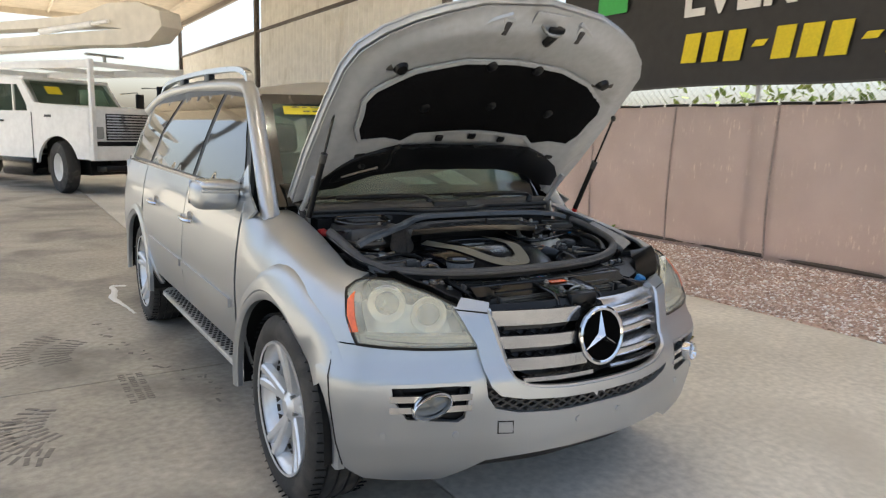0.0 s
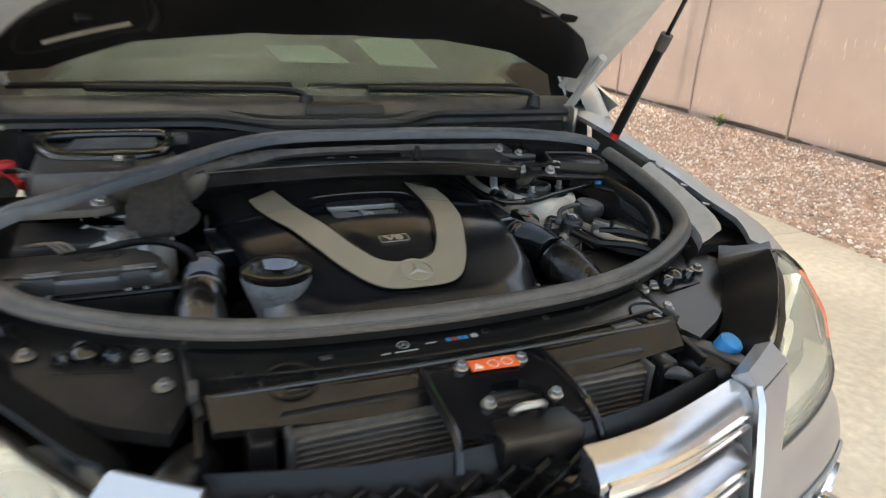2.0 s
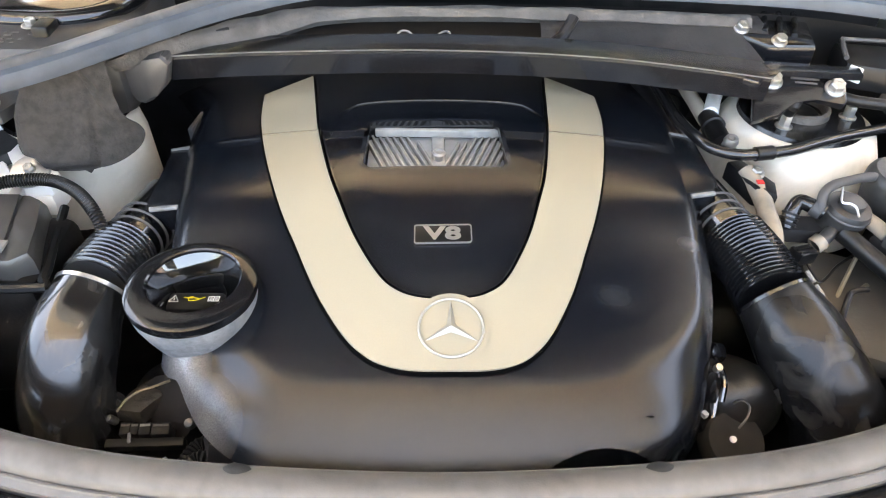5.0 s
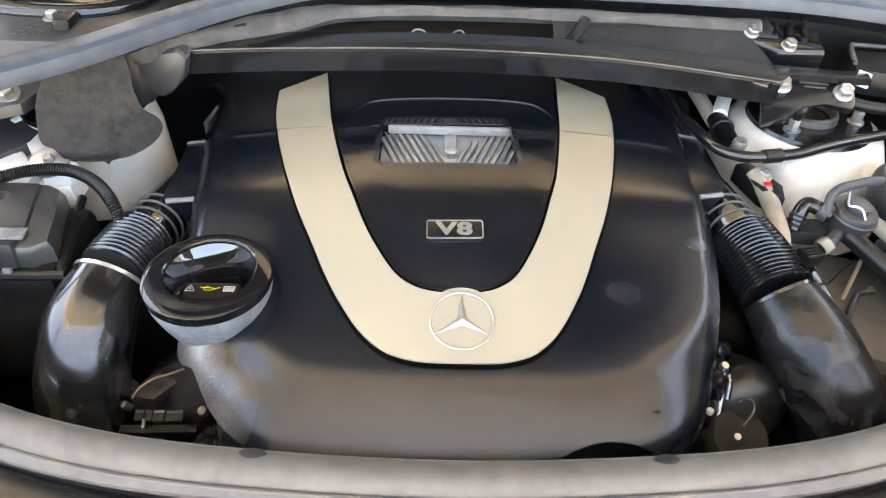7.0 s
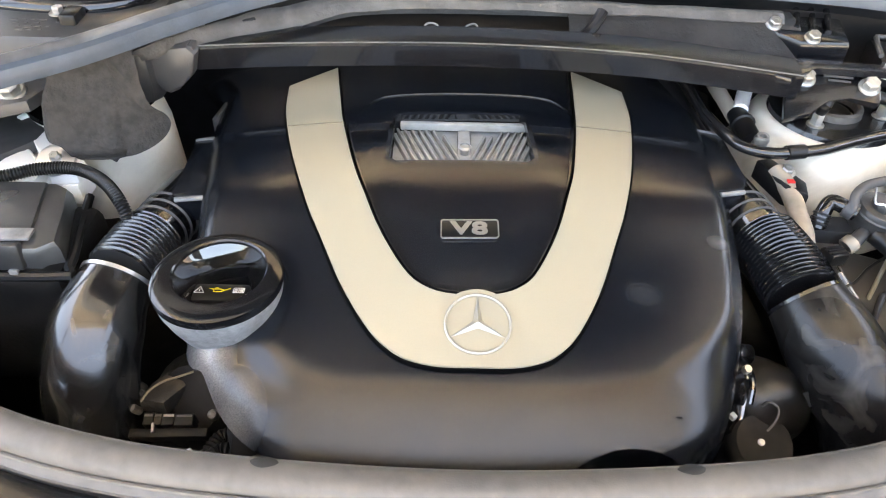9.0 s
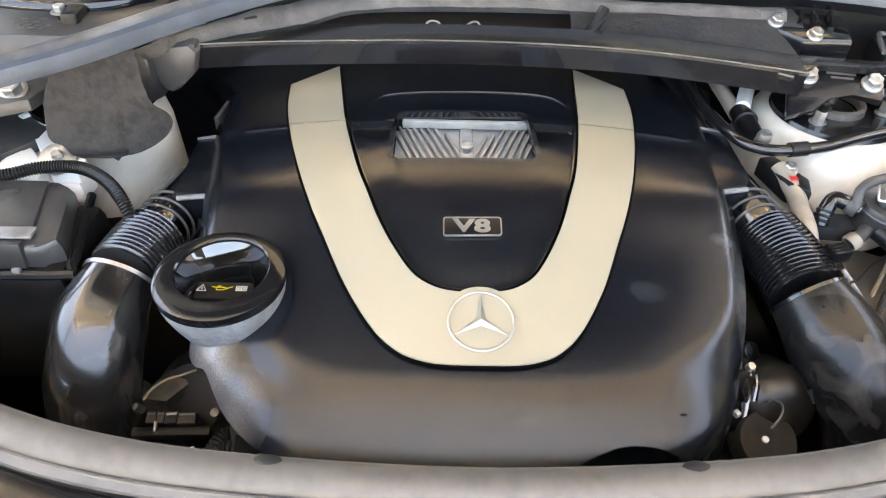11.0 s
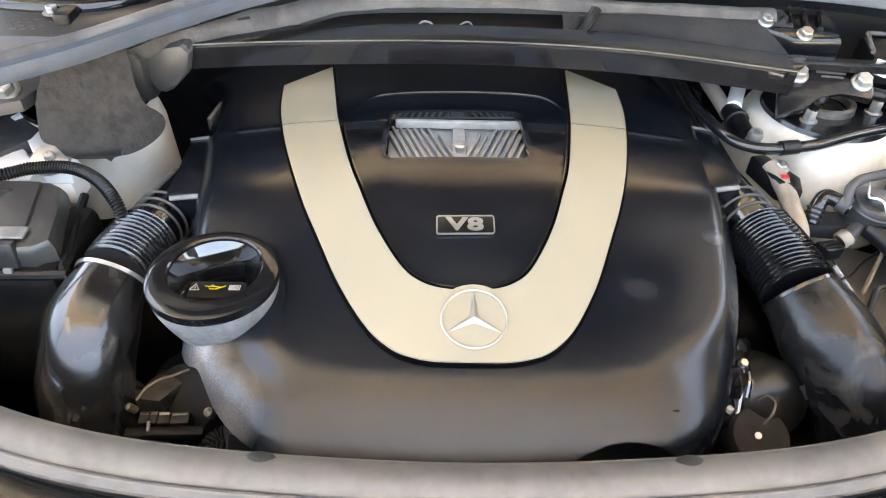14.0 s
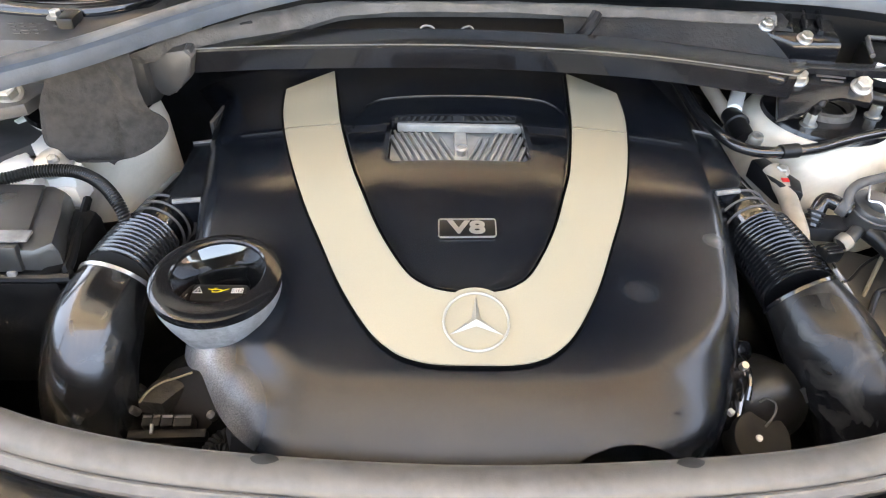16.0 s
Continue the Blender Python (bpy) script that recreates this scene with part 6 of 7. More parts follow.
for k, (a, b) in enumerate(zip(cu, cl)):
    row = []
    for j in range(6):
        p = Vector(a).lerp(Vector(b), j / 5)
        p += Vector((0, .002 * noise.noise(Vector((k * .35, j * .6, 5))), .004 * math.sin(3.14 * j / 5) + .0025 * noise.noise(Vector((k * .22, j * .5, 1)))))
        row.append(bm.verts.new(p))
    row.append(bm.verts.new(Vector(b) + Vector((0, .006, -.008))))
    rows.append(row)
for A, B in zip(rows, rows[1:]):
    for j in range(6):
        bm.faces.new((A[j], B[j], B[j + 1], A[j + 1]))
part("seal_flange", bm, FLANGEM, seal2, "dusty brown insulation edge")
part("flange_slot", box((.016, .011, .006), (-.262, .944, 1.089), .001, (0, 0, 32)), VOID, seal2)
wall_pts = catmull(seal_rear[1:8], 5)
bm = bmesh.new()
A = [bm.verts.new((p[0], p[1] + .005, p[2] - .025)) for p in wall_pts]
B = [bm.verts.new((p[0], p[1] + .035, p[2] - .20)) for p in wall_pts]
for i in range(len(A) - 1):
    bm.faces.new((A[i], A[i + 1], B[i + 1], B[i]))
part("bulkhead", bm, MATTE, seal2, "dark bulkhead panel")

# bulkhead mats and brackets behind the brace
bm = bmesh.new()
rows = []
for k in range(41):
    x = .128 + .292 * k / 40
    low = .35 - .41 * ease(.14, .30, x)
    row = []
    for j in range(9):
        q = low + (1.02 - low) * j / 8
        row.append(bm.verts.new((x, .95 + .085 * q - .04 * x * x + .002 * noise.noise(Vector((x * 30, j * .5, 3))), 1.040 + .040 * q + .016 * math.sin(3.1 * min(max(q, 0), 1)) + .003 * noise.noise(Vector((x * 18, j * .4, 0))))))
    rows.append(row)
for A, B in zip(rows, rows[1:]):
    for j in range(8):
        bm.faces.new((A[j], B[j], B[j + 1], A[j + 1]))
bmesh.ops.solidify(bm, geom=bm.faces[:], thickness=.006)
pad = part("bulkhead_mat", bm, DARKPAD, car, "grey felt bulkhead mat")

part("spring_clip", tube([(-.056, .953, 1.078), (-.050, .966, 1.081), (-.040, .966, 1.081), (-.030, .958, 1.077), (-.01, .958, 1.077), (.002, .966, 1.081), (.010, .966, 1.081), (.015, .951, 1.077)], .0013, 6, 6), DUSTY, pad)
part("mat_strap", tube([(.168, .992, 1.092), (.162, .985, 1.083), (.152, .978, 1.070), (.138, .972, 1.062)], .0075, 8, 4), BLACK, pad)
bkt = part("wiper_bracket", prism([(.385, .985), (.41, .955), (.47, .955), (.49, 1.03), (.46, 1.06), (.39, 1.06)], 1.05, 1.076, .006), DARKST, car, "black pressed bracket")
for x, y, z in ((.387, .995, 1.079), (.425, .963, 1.076)):
    bolt("bracket_bolt", (x, y, z), .0080, bkt, (0, -.5, 1), 1.25)
for k in range(3):
    part("rib", tube([(.415 + .018 * k, .99 - .006 * k, 1.077), (.425 + .02 * k, 1.015, 1.079), (.435 + .02 * k, 1.045, 1.079)], .004, 8, 4), DARKST, bkt)
ecu = part("ecu_lid", prism([(.505, .935), (.64, .885), (.655, .975), (.52, 1.0)], 1.03, 1.062, .006), BLACK, car, "black control unit lid")
part("lid_frame", tube([(.508, .945, 1.064), (.522, .988, 1.066), (.535, .994, 1.067), (.64, .972, 1.066), (.638, .90, 1.064)], .0030, 8, 3), GREYP, ecu)

# ---- passenger-side air box behind the seal ----
ab = part("cabin_air_box", box((.26, .24, .10), (-.485, .98, 1.055), .03), AIRBOX, car, "glossy black cabin air box with slatted inlet")
part("inlet_frame", tube([(-.60, 1.05, 1.112), (-.585, .975, 1.108), (-.55, .935, 1.106), (-.44, .925, 1.106), (-.385, .96, 1.108), (-.365, 1.06, 1.112), (-.40, 1.09, 1.114), (-.57, 1.085, 1.114)], .012, 10, 5, True), GLOSS, ab)
ab_lid = part("box_lid", prism([(-.585, .985), (-.552, .945), (-.44, .935), (-.395, .965), (-.375, 1.055), (-.40, 1.082), (-.57, 1.078)], 1.098, 1.110, .005), GLOSS, ab, "glossy black lid")
for k in range(9):
    part("inlet_slat", tube([(-.556 + .002 * k, .990 + .0095 * k, 1.1105), (-.48, .983 + .0105 * k, 1.112), (-.398 + .001 * k, .988 + .0095 * k, 1.1105)], .0022, 6, 3), GREYP, ab_lid)
part("box_flange", tube([(-.625, .90, 1.085), (-.55, .885, 1.088), (-.45, .88, 1.09), (-.385, .885, 1.092)], .007, 8, 5), AIRBOX, ab)
bolt("box_screw", (-.462, .905, 1.108), .007, ab)
part("box_clip", box((.02, .03, .03), (-.445, .90, 1.10), .004), BLACK, ab)
for k in range(4):
    for j in range(3 if k % 2 else 4):
        part("moulded_text_bar", box((.008 - .002 * ((k + j) % 3), .003, .0006), (-.508 + .011 * j + .006 * k, .893 - .0085 * k, 1.1054), 0, (0, 0, -3)), GREYP, ab)
part("moulding_mark", ring_bm(.0035, .0045, .0008, (-.455, .890, 1.1052)), GREYP, ab)
red = part("battery_terminal", join(box((.04, .03, .03), (-.665, 1.04, 1.065), .01, (0, 0, 20)), tube([(-.668, 1.03, 1.06), (-.645, .99, 1.06), (-.63, .965, 1.05)], .010, 8, 4)), RED, car, "red jump-start terminal cap")
part("terminal_cable", tube([(-.66, 1.0, 1.07), (-.62, .93, 1.085), (-.59, .88, 1.07), (-.57, .85, 1.05)], .005, 8, 5), BLACK, red)
part("grey_plug", box((.03, .03, .02), (-.345, 1.04, 1.115), .004), GREYP, ab)

# ---- scuttle panel and wipers ----
def cowl_front(x):
    return 1.052 + .10 * ease(.12, .30, abs(x)) + .01 * abs(x)


bm = bmesh.new()
rows = []
for x in np.linspace(-.72, .72, 61):
    y0 = cowl_front(x)
    rows.append([bm.verts.new((x, y0 + (1.235 - y0) * q, 1.135 + .035 * q + .012 * math.sin(3.14 * q) - (.02 if q == 0 else 0))) for q in (0, .03, .25, .5, .75, 1)])
for A, B in zip(rows, rows[1:]):
    for j in range(5):
        bm.faces.new((A[j], B[j], B[j + 1], A[j + 1]))
cowl = part("scuttle_panel", bm, SCUTTLE, car, "dusty black plastic scuttle panel")
part("scuttle_seal", add_sweep(bmesh.new(), [(x, cowl_front(x), 1.138) for x in np.linspace(-.7, .7, 61)], circle(.011, 8)), RUBBER, cowl)
part("scuttle_rib", add_sweep(bmesh.new(), [(x, cowl_front(x) + .03, 1.146) for x in np.linspace(-.7, .7, 61)], circle(.006, 6)), MATTE, cowl)
part("scuttle_box", prism([(-.07, 1.09), (.12, 1.09), (.10, 1.15), (-.05, 1.15)], 1.14, 1.175, .012), MATTE, cowl)
for x0, x1, y1 in ((-.05, -.62, 1.23), (.58, .02, 1.225)):
    arm = part("wiper_arm", tube([(x0, 1.17, 1.17), (x0 - .04, 1.175, 1.192), ((x0 + x1) / 2, 1.20, 1.192), (x1 + .1, y1 - .01, 1.19)], .009, 8, 6), BLACK, car, "black wiper arm")
    part("wiper_blade", tube([(x0 - .02, 1.235, 1.196), ((x0 + x1) / 2, 1.24, 1.195), (x1 - .05, 1.245, 1.19)], .008, 6, 5), BLACK, arm)
    part("wiper_pivot", lathe([(.001, .03), (.014, .028), (.018, .015), (.02, 0)], 16, (x0, 1.17, 1.155)), BLACK, arm)

# ---- inner wings ----
for s in (-1, 1):
    bm = bmesh.new()
    wb = bmesh.new()
    rows, liner = [], []
    for y in np.linspace(.475, 1.18, 20):
        u = float(np.interp(y, PL[:200, 1], PL_S[:200]))
        p = Vector(skin(s * u, 1.185))
        rows.append([bm.verts.new(q) for q in (p + Vector((0, 0, .002)), p + Vector((-s * .012, 0, -.004)), p + Vector((-s * .028, 0, -.016)), p + Vector((-s * .045, 0, -.024)), p + Vector((-s * .052, 0, -.05)))])
        liner.append([wb.verts.new(q) for q in (p + Vector((-s * .050, 0, -.045)), p + Vector((-s * .075, 0, -.06)), p + Vector((-s * .10, 0, -.12)), p + Vector((-s * .112, 0, -.34)))])
    for A, B in zip(rows, rows[1:]):
        for j in range(4):
            bm.faces.new((A[j], B[j], B[j + 1], A[j + 1]))
    for A, B in zip(liner, liner[1:]):
        for j in range(3):
            wb.faces.new((A[j], B[j], B[j + 1], A[j + 1]))
    wing = part("inner_wing", bm, PAINT_IN, car, "silver painted inner wing flange")
    part("wing_liner", wb, MATTE, wing, "dark inner wing panel")
    for k in range(6 if s > 0 else 0):
        y = .60 + .10 * k
        u = float(np.interp(y, PL[:200, 1], PL_S[:200]))
        p = Vector(skin(s * u, 1.16))
        part("wing_clip", box((.024, .006, .005), p + Vector((-s * .02, 0, .006)), .001, (0, s * 14, 0)), STEEL, wing)

# ---- slam panel, lamp covers, latch, radiator ----
slam_line = [(-.40, .475), (-.30, .44), (-.15, .42), (0, .414), (.15, .42), (.30, .44), (.40, .475), (.395, .34), (.34, .312), (.11, .305), (-.09, .308), (-.34, .318), (-.395, .345)]
slam_step = add_sweep(bmesh.new(), catmull([(-.375, .362, .9425), (-.25, .350, .9400), (-.08, .341, .9385), (.10, .340, .9385), (.25, .348, .9400), (.37, .364, .9425)], 8), [(-.006, -.008), (.006, -.008), (.0045, .0035), (.001, .005), (-.0045, .002)])
slam = part("slam_panel", sheet(slam_line, lambda x, y: (x, y, .938 + .10 * (y - .36) - .02 * ease(.335, .31, y)), .02, (), .03, (0, 0, -1)), SLAMM, car, "glossy black slam panel with stickers")
part("slam_ridge", slam_step, SLAMM, slam)
part("front_shelf", sheet([(-.385, .325), (-.2, .312), (0, .308), (.2, .312), (.385, .33), (.38, .285), (.2, .272), (0, .270), (-.2, .272), (-.38, .285)], lambda x, y: (x, y, .934 + .75 * (y - .312)), .03, (), .010, (0, 0, -1)), SLAMM, slam, "sloping glossy black radiator shroud")
part("shelf_edge", add_sweep(bmesh.new(), [(x, .318 + .05 * x * x, .9400) for x in np.linspace(-.375, .375, 24)], circle(.004, 8)), GLOSS, slam)
for x, y in ((-.32, .335), (-.245, .328), (-.335, .372), (.36, .352), (-.19, .338), (.05, .383), (.17, .395), (.26, .40), (.30, .33)):
    part("hole", lathe([(.001, .0008), (.006, .0008), (.007, -.001)], 12, (x, y, .9395 + .1 * (y - .36)), (0, -.1, 1)), BLACK, slam)
part("sticker_star", ring_bm(.008, .0095, .0006, (-.092, .380, .9402), (0, -.1, 1), 28), PRINTW, slam)
part("sticker_star", star_bm(.008, (-.092, .380, .9404), (0, -.1, 1), (0, 1, .1), .0003, .2), PRINTW, slam)
for x, w, m in ((-.092, .036, PRINTW), (-.125, .014, PRINTW), (-.048, .018, PRINTW)):
    part("sticker_bar", box((w, .003, .0005), (x, .364 if x != -.048 else .375, .9388 + (.0012 if x == -.048 else 0)), 0), m, slam)
for k, m in enumerate((BLUE, RED, BLUE, BLUE)):
    part("sticker_block", box((.008, .010, .0005), (-.018 + .0098 * k, .376, .9400), 0), m, slam)
part("sticker_block", box((.011, .011, .0005), (.027, .377, .9401), 0), PRINTW, slam)
part("grey_chip", box((.018, .012, .002), (-.212, .377, .9405), .001), GREYP, slam)
for x, y, w, h in ((.295, .345, .055, .05),):
    st = part("data_sticker", box((w, h, .0006), (x, y, .9378), 0, (0, 0, 6)), CAPM, slam, "small printed data sticker")
    for k in range(4):
        part("text_bar", box((w * .8, .003, .0004), (x, y - h * .35 + .011 * k, .9384), 0, (0, 0, 6)), DUSTY, st)
for x, cap_m in ((-.272, BLACK), (.365, GLOSS)):
    y = .338 if x < 0 else .36
    ringp = part("service_ring", ring_bm(.034, .039, .0045, (x, y, .936), (0, -.1, 1), 40), BLACK, slam)
    part("service_cap", join(lathe([(.001, .0025), (.030, .002), (.033, 0)], 28, (x, y, .9355), (0, -.1, 1)), box((.034, .022, .004), (x, y - .006, .939), .002, (6, 0, 0))), cap_m, ringp)
for s in (-1, 1):
    lc = [(s * .405, .478), (s * .50, .52), (s * .60, .58), (s * .66, .62), (s * .70, .50), (s * .62, .42), (s * .50, .335), (s * .43, .30), (s * .405, .35)]
    top = part("lamp_top_cover", sheet(lc, lambda x, y: (x, y, .925 + .12 * (y - .40)), .03, (), .02, (0, 0, -1)), LAMPTOP, car, "dusty black panel above the headlamp")
    for x, y in ((.455, .463), (.425, .455), (.43, .39), (.53, .50), (.60, .50)):
        bolt("panel_bolt", (s * x, y, .928 + .12 * (y - .40)), .009, top, (0, -.1, 1), 1.5)
    part("top_strip", tube([(s * .40, .478, .945), (s * .398, .42, .938), (s * .395, .35, .93), (s * .39, .31, .92)], .008, 8, 4), BLACK, top)
    part("panel_tab", box((.012, .03, .022), (s * .397, .345, .938), .003, (10, 0, s * 4)), CAPM, top)
    part("panel_tab", box((.010, .018, .020), (s * .399, .452, .953), .003), BLACK, top)
    part("knob_tray", prism([(s * .47, .435), (s * .57, .455), (s * .585, .505), (s * .52, .512), (s * .462, .48)][::s], .925, .9345, .004), BLACK, top)
    for kx, ky, kr in ((.49, .465, .016), (.525, .485, .019), (.555, .478, .013)):
        part("adjuster_knob", lathe([(.001, .020), (kr * .6, .019), (kr, .012), (kr * 1.05, 0)], 16, (s * kx, ky, .934), (0, -.15, 1)), GLOSS, top)
    part("air_hose", tube([(s * .40, .30, .86), (s * .42, .265, .872), (s * .445, .235, .862), (s * .455, .22, .82)], .030, 16, 5), BLACK, top)
    part("side_stay", box((.012, .08, .08), (s * .395, .30, .875), .003, (12, 0, s * 6)), BLACK, top)
    part("lamp_back", box((.26, .06, .14), (s * .60, .50, .82), .02, (0, 0, s * 38)), BLACK, top)
washer = part("washer_plate", prism([(.395, .335), (.425, .335), (.47, .255), (.468, .215), (.445, .215)], .898, .906, .002), CAPM, car, "grey washer filler bracket")
part("filler_cap", lathe([(.001, .018), (.016, .017), (.021, .012), (.022, -.008), (.019, -.02)], 28, (.462, .268, .908), (.25, -.35, 1)), BLUE, car, "blue washer fluid cap")
part("yellow_clip", lathe([(.001, .008), (.008, .006), (.010, 0)], 12, (-.60, .585, .96)), YELLOW, car)
plate = part("latch_plate", sheet([(-.085, .328), (.105, .322), (.112, .24), (.10, .175), (.06, .165), (-.045, .165), (-.09, .185), (-.092, .25)], lambda x, y: (x, y, .93 + .10 * (y - .31) + .004 * ease(.05, .09, abs(x - .01))), .02, [[(-.015, .20), (.06, .20), (.066, .235), (.045, .262), (.0, .262), (-.02, .235)]], .012, (0, 0, -1)), DARKST, car, "black hood latch plate with orange warning label")
for s in (-1, 1):
    part("plate_rail", tube([(.01 + s * .098, .325, .934), (.01 + s * .104, .25, .927), (.01 + s * .105, .18, .915), (.01 + s * .11, .15, .88)], .007, 8, 5), DARKST, plate)
lab = part("warning_label", box((.078, .026, .0012), (.022, .301, .9335), 0, (6, 0, -3)), ORANGE, plate, "orange warning label")
part("warning_triangle", prism([(-.012, .293), (.002, .2925), (-.005, .309)], .9338, .9345), WHITE, lab)
for x in (.021, .044):
    part("warning_ring", ring_bm(.0075, .009, .0006, (x, .300, .9338), (0, -.1, 1), 24), WHITE, lab)
for x, y in ((-.028, .308), (.070, .304), (-.026, .222), (.078, .215)):
    bolt("latch_bolt", (x, y, .931 + .1 * (y - .31)), .0085, plate, (0, -.1, 1), 1.35)
part("latch_hook", tube([(.0, .205, .905), (.0, .19, .93), (.03, .185, .935), (.05, .20, .92)], .006, 8, 5), STEEL, plate)
part("latch_housing", box((.13, .06, .16), (.02, .17, .84), .012), BLACK, plate)
rad = part("radiator", box((.57, .03, .24), (.0, .280, .783), .004), FIN, car, "dusty radiator core with horizontal tubes")
for k in range(22):
    part("cooling_tube", box((.565, .012, .0035), (.0, .263, .672 + .0106 * k), .001), RADT, rad)
part("header_tank", box((.60, .03, .03), (.0, .300, .905), .008), BLACK, rad)
for s in (-1, 1):
    part("end_strip", box((.010, .03, .25), (s * .289, .268, .783), .002), CAPM, rad)
    part("end_tank", box((.035, .05, .30), (s * .325, .275, .76), .008), BLACK, rad)
    part("air_guide", box((.012, .06, .24), (s * .40, .275, .77), .004, (0, 0, s * 12)), BLACK, rad)
part("hose_stub", tube([(.315, .265, .885), (.335, .245, .892), (.355, .24, .88)], .011, 12, 4), CAPM, rad)


# ================= the place =================
CONCRETE = mat("stained concrete", (.40, .365, .305), .8, 0, .18, 22, .15, 90, big=.7, stain=(.16, .145, .125, 1.1), stain_at=(.47, .74))
# Less stained slabs, their base also raised to paint in the brighter daylight.
CLEANLITC = mat("less stained concrete brightened for daylight", (.60, .565, .495), .8, 0, .15, 22, .15, 90, big=.7, stain=(.50, .465, .40, .9), stain_at=(.46, .8))
SOIL = mat("dusty ground", (.42, .36, .29), .95, 0, .2, 6, .3, 40, big=.3)
STONE = mat("red gravel", (.50, .37, .305), .85, 0, .2, 3, .2, 60)
PRINT = mat("dark dust print", (.20, .18, .155), .85, 0, .2, 40)
GAPM = mat("joint dirt", (.08, .07, .06), .9, 0, .2, 30)
SCREENM = mat("brown privacy mesh", (.40, .335, .322), .75, 0, .12, 300, .35, 900, big=1.2, spec=.25)
nt = SCREENM.node_tree
# pale threads that show in level rows of the weave
tc = nt.nodes.new("ShaderNodeTexCoord")
facs = []
for stretch, lo, hi in (((1, 38, 7), .60, .72), ((1, .5, 5), .48, .62)):
    mp, nz, mr = nt.nodes.new("ShaderNodeMapping"), nt.nodes.new("ShaderNodeTexNoise"), nt.nodes.new("ShaderNodeMapRange")
    mp.inputs["Scale"].default_value = stretch
    nz.inputs["Scale"].default_value, nz.inputs["Detail"].default_value = 1.0, 3
    mr.inputs["From Min"].default_value, mr.inputs["From Max"].default_value = lo, hi
    nt.links.new(tc.outputs["Object"], mp.inputs["Vector"])
    nt.links.new(mp.outputs[0], nz.inputs["Vector"])
    nt.links.new(nz.outputs["Fac"], mr.inputs["Value"])
    facs.append(mr.outputs[0])
mul, mixc = nt.nodes.new("ShaderNodeMath"), nt.nodes.new("ShaderNodeMix")
mul.operation, mixc.data_type = "MULTIPLY", "RGBA"
nt.links.new(facs[0], mul.inputs[0])
nt.links.new(facs[1], mul.inputs[1])
nt.links.new(mul.outputs[0], mixc.inputs[0])
src = nt.nodes["Principled BSDF"].inputs["Base Color"].links[0].from_socket
nt.links.new(src, mixc.inputs[6])
mixc.inputs[7].default_value = (.62, .52, .46, 1)
nt.links.new(mixc.outputs[2], nt.nodes["Principled BSDF"].inputs["Base Color"])
mixs, trl = nt.nodes.new("ShaderNodeMixShader"), nt.nodes.new("ShaderNodeBsdfTranslucent")
trl.inputs[0].default_value = (.46, .37, .335, 1)
mixs.inputs[0].default_value = .22
nt.links.new(nt.nodes["Principled BSDF"].outputs[0], mixs.inputs[1])
nt.links.new(trl.outputs[0], mixs.inputs[2])
nt.links.new(mixs.outputs[0], nt.nodes["Material Output"].inputs[0])
SEAMM = mat("brown seam tape", (.30, .25, .24), .8, 0, .2, 40)
BANNER = mat("black vinyl banner", (.022, .021, .021), .55, 0, .15, 8, .1, 6)
CORR = mat("beige corrugated steel", (.76, .745, .70), .55, .1, .06, 4, stain=(.62, .60, .55, .8))
ROOFM = mat("cream roof steel", (.56, .50, .41), .6, 0, .06, 3)
POSTM = mat("brown steel post", (.10, .085, .075), .6, .2, .2, 8)
TRUCKW = mat("white truck paint", (.78, .78, .77), .4, 0, .05, 9, coat=.3, stain=(.72, .71, .69, .7))
BOOMM = mat("beige boom paint", (.64, .60, .52), .5, 0, .06, 5, stain=(.56, .52, .44, .6))
LEAF = mat("leaves", (.10, .15, .03), .6, 0, .3, 3, spec=.3)
GREENV = mat("green vinyl", (.05, .42, .09), .5, 0, .05, 20)
WIRE = mat("galvanised wire", (.45, .45, .44), .45, .7, .1, 50)


def setting(name, bm, material, label, category, smooth=True):
    return tagged(part(name, bm, material, None, label, smooth), "", category, kind="structure")


# ground and slabs
bm = bmesh.new()
bmesh.ops.create_grid(bm, x_segments=40, y_segments=40, size=600)
turned(bm, Matrix.Translation((0, 0, -.05)))
setting("ground", bm, SOIL, "dusty brown open ground around the shed", "ground")
pave = setting("pavement", box((17.8, 49, .10), (-5.1, 16.5, -.062), 0), GAPM, "stained grey-brown concrete slab under the shed", "pavement", False)
XS, YS = [-14, -6.4, -.3, 3.8], [-8, -2.4, 2.62, 6.8, 11.6, 17, 23, 30, 41]
for a, b in zip(XS, XS[1:]):
    for c, d in zip(YS, YS[1:]):
        part("slab", box((b - a - .008, d - c - .008, .05), ((a + b) / 2, (c + d) / 2, -.025), .004, seg=1), CLEANLITC if b > 3 else CONCRETE, pave)

# tyre prints
rnd = random.Random(5)
spill = [(-.88, 5.22, .002), (-.94, 5.25, .002), (-1.0, 5.24, .002), (-1.0, 5.05, .002), (-1.04, 4.85, .002), (-1.05, 4.75, .002), (-1.02, 4.55, .002), (-.99, 4.36, .002), (-.97, 4.15, .002)]
n_sp = len(catmull(spill, 6))
tagged(part("paint_spill", add_sweep(bmesh.new(), catmull(spill, 6), [(-.022, -.001), (.022, -.001), (.018, .002), (-.018, .002)], scales=[.75 + .7 * abs(noise.noise(Vector((k * .37, 1.3, 2)))) + .7 * math.exp(-((k - 26) / 7) ** 2) + .5 * math.exp(-((k - 6) / 5) ** 2) - .4 * ease(34, 48, k) for k in range(n_sp)]), WHITE), "dried white paint splash on the concrete by the tyre", "paint spill")
bm = bmesh.new()
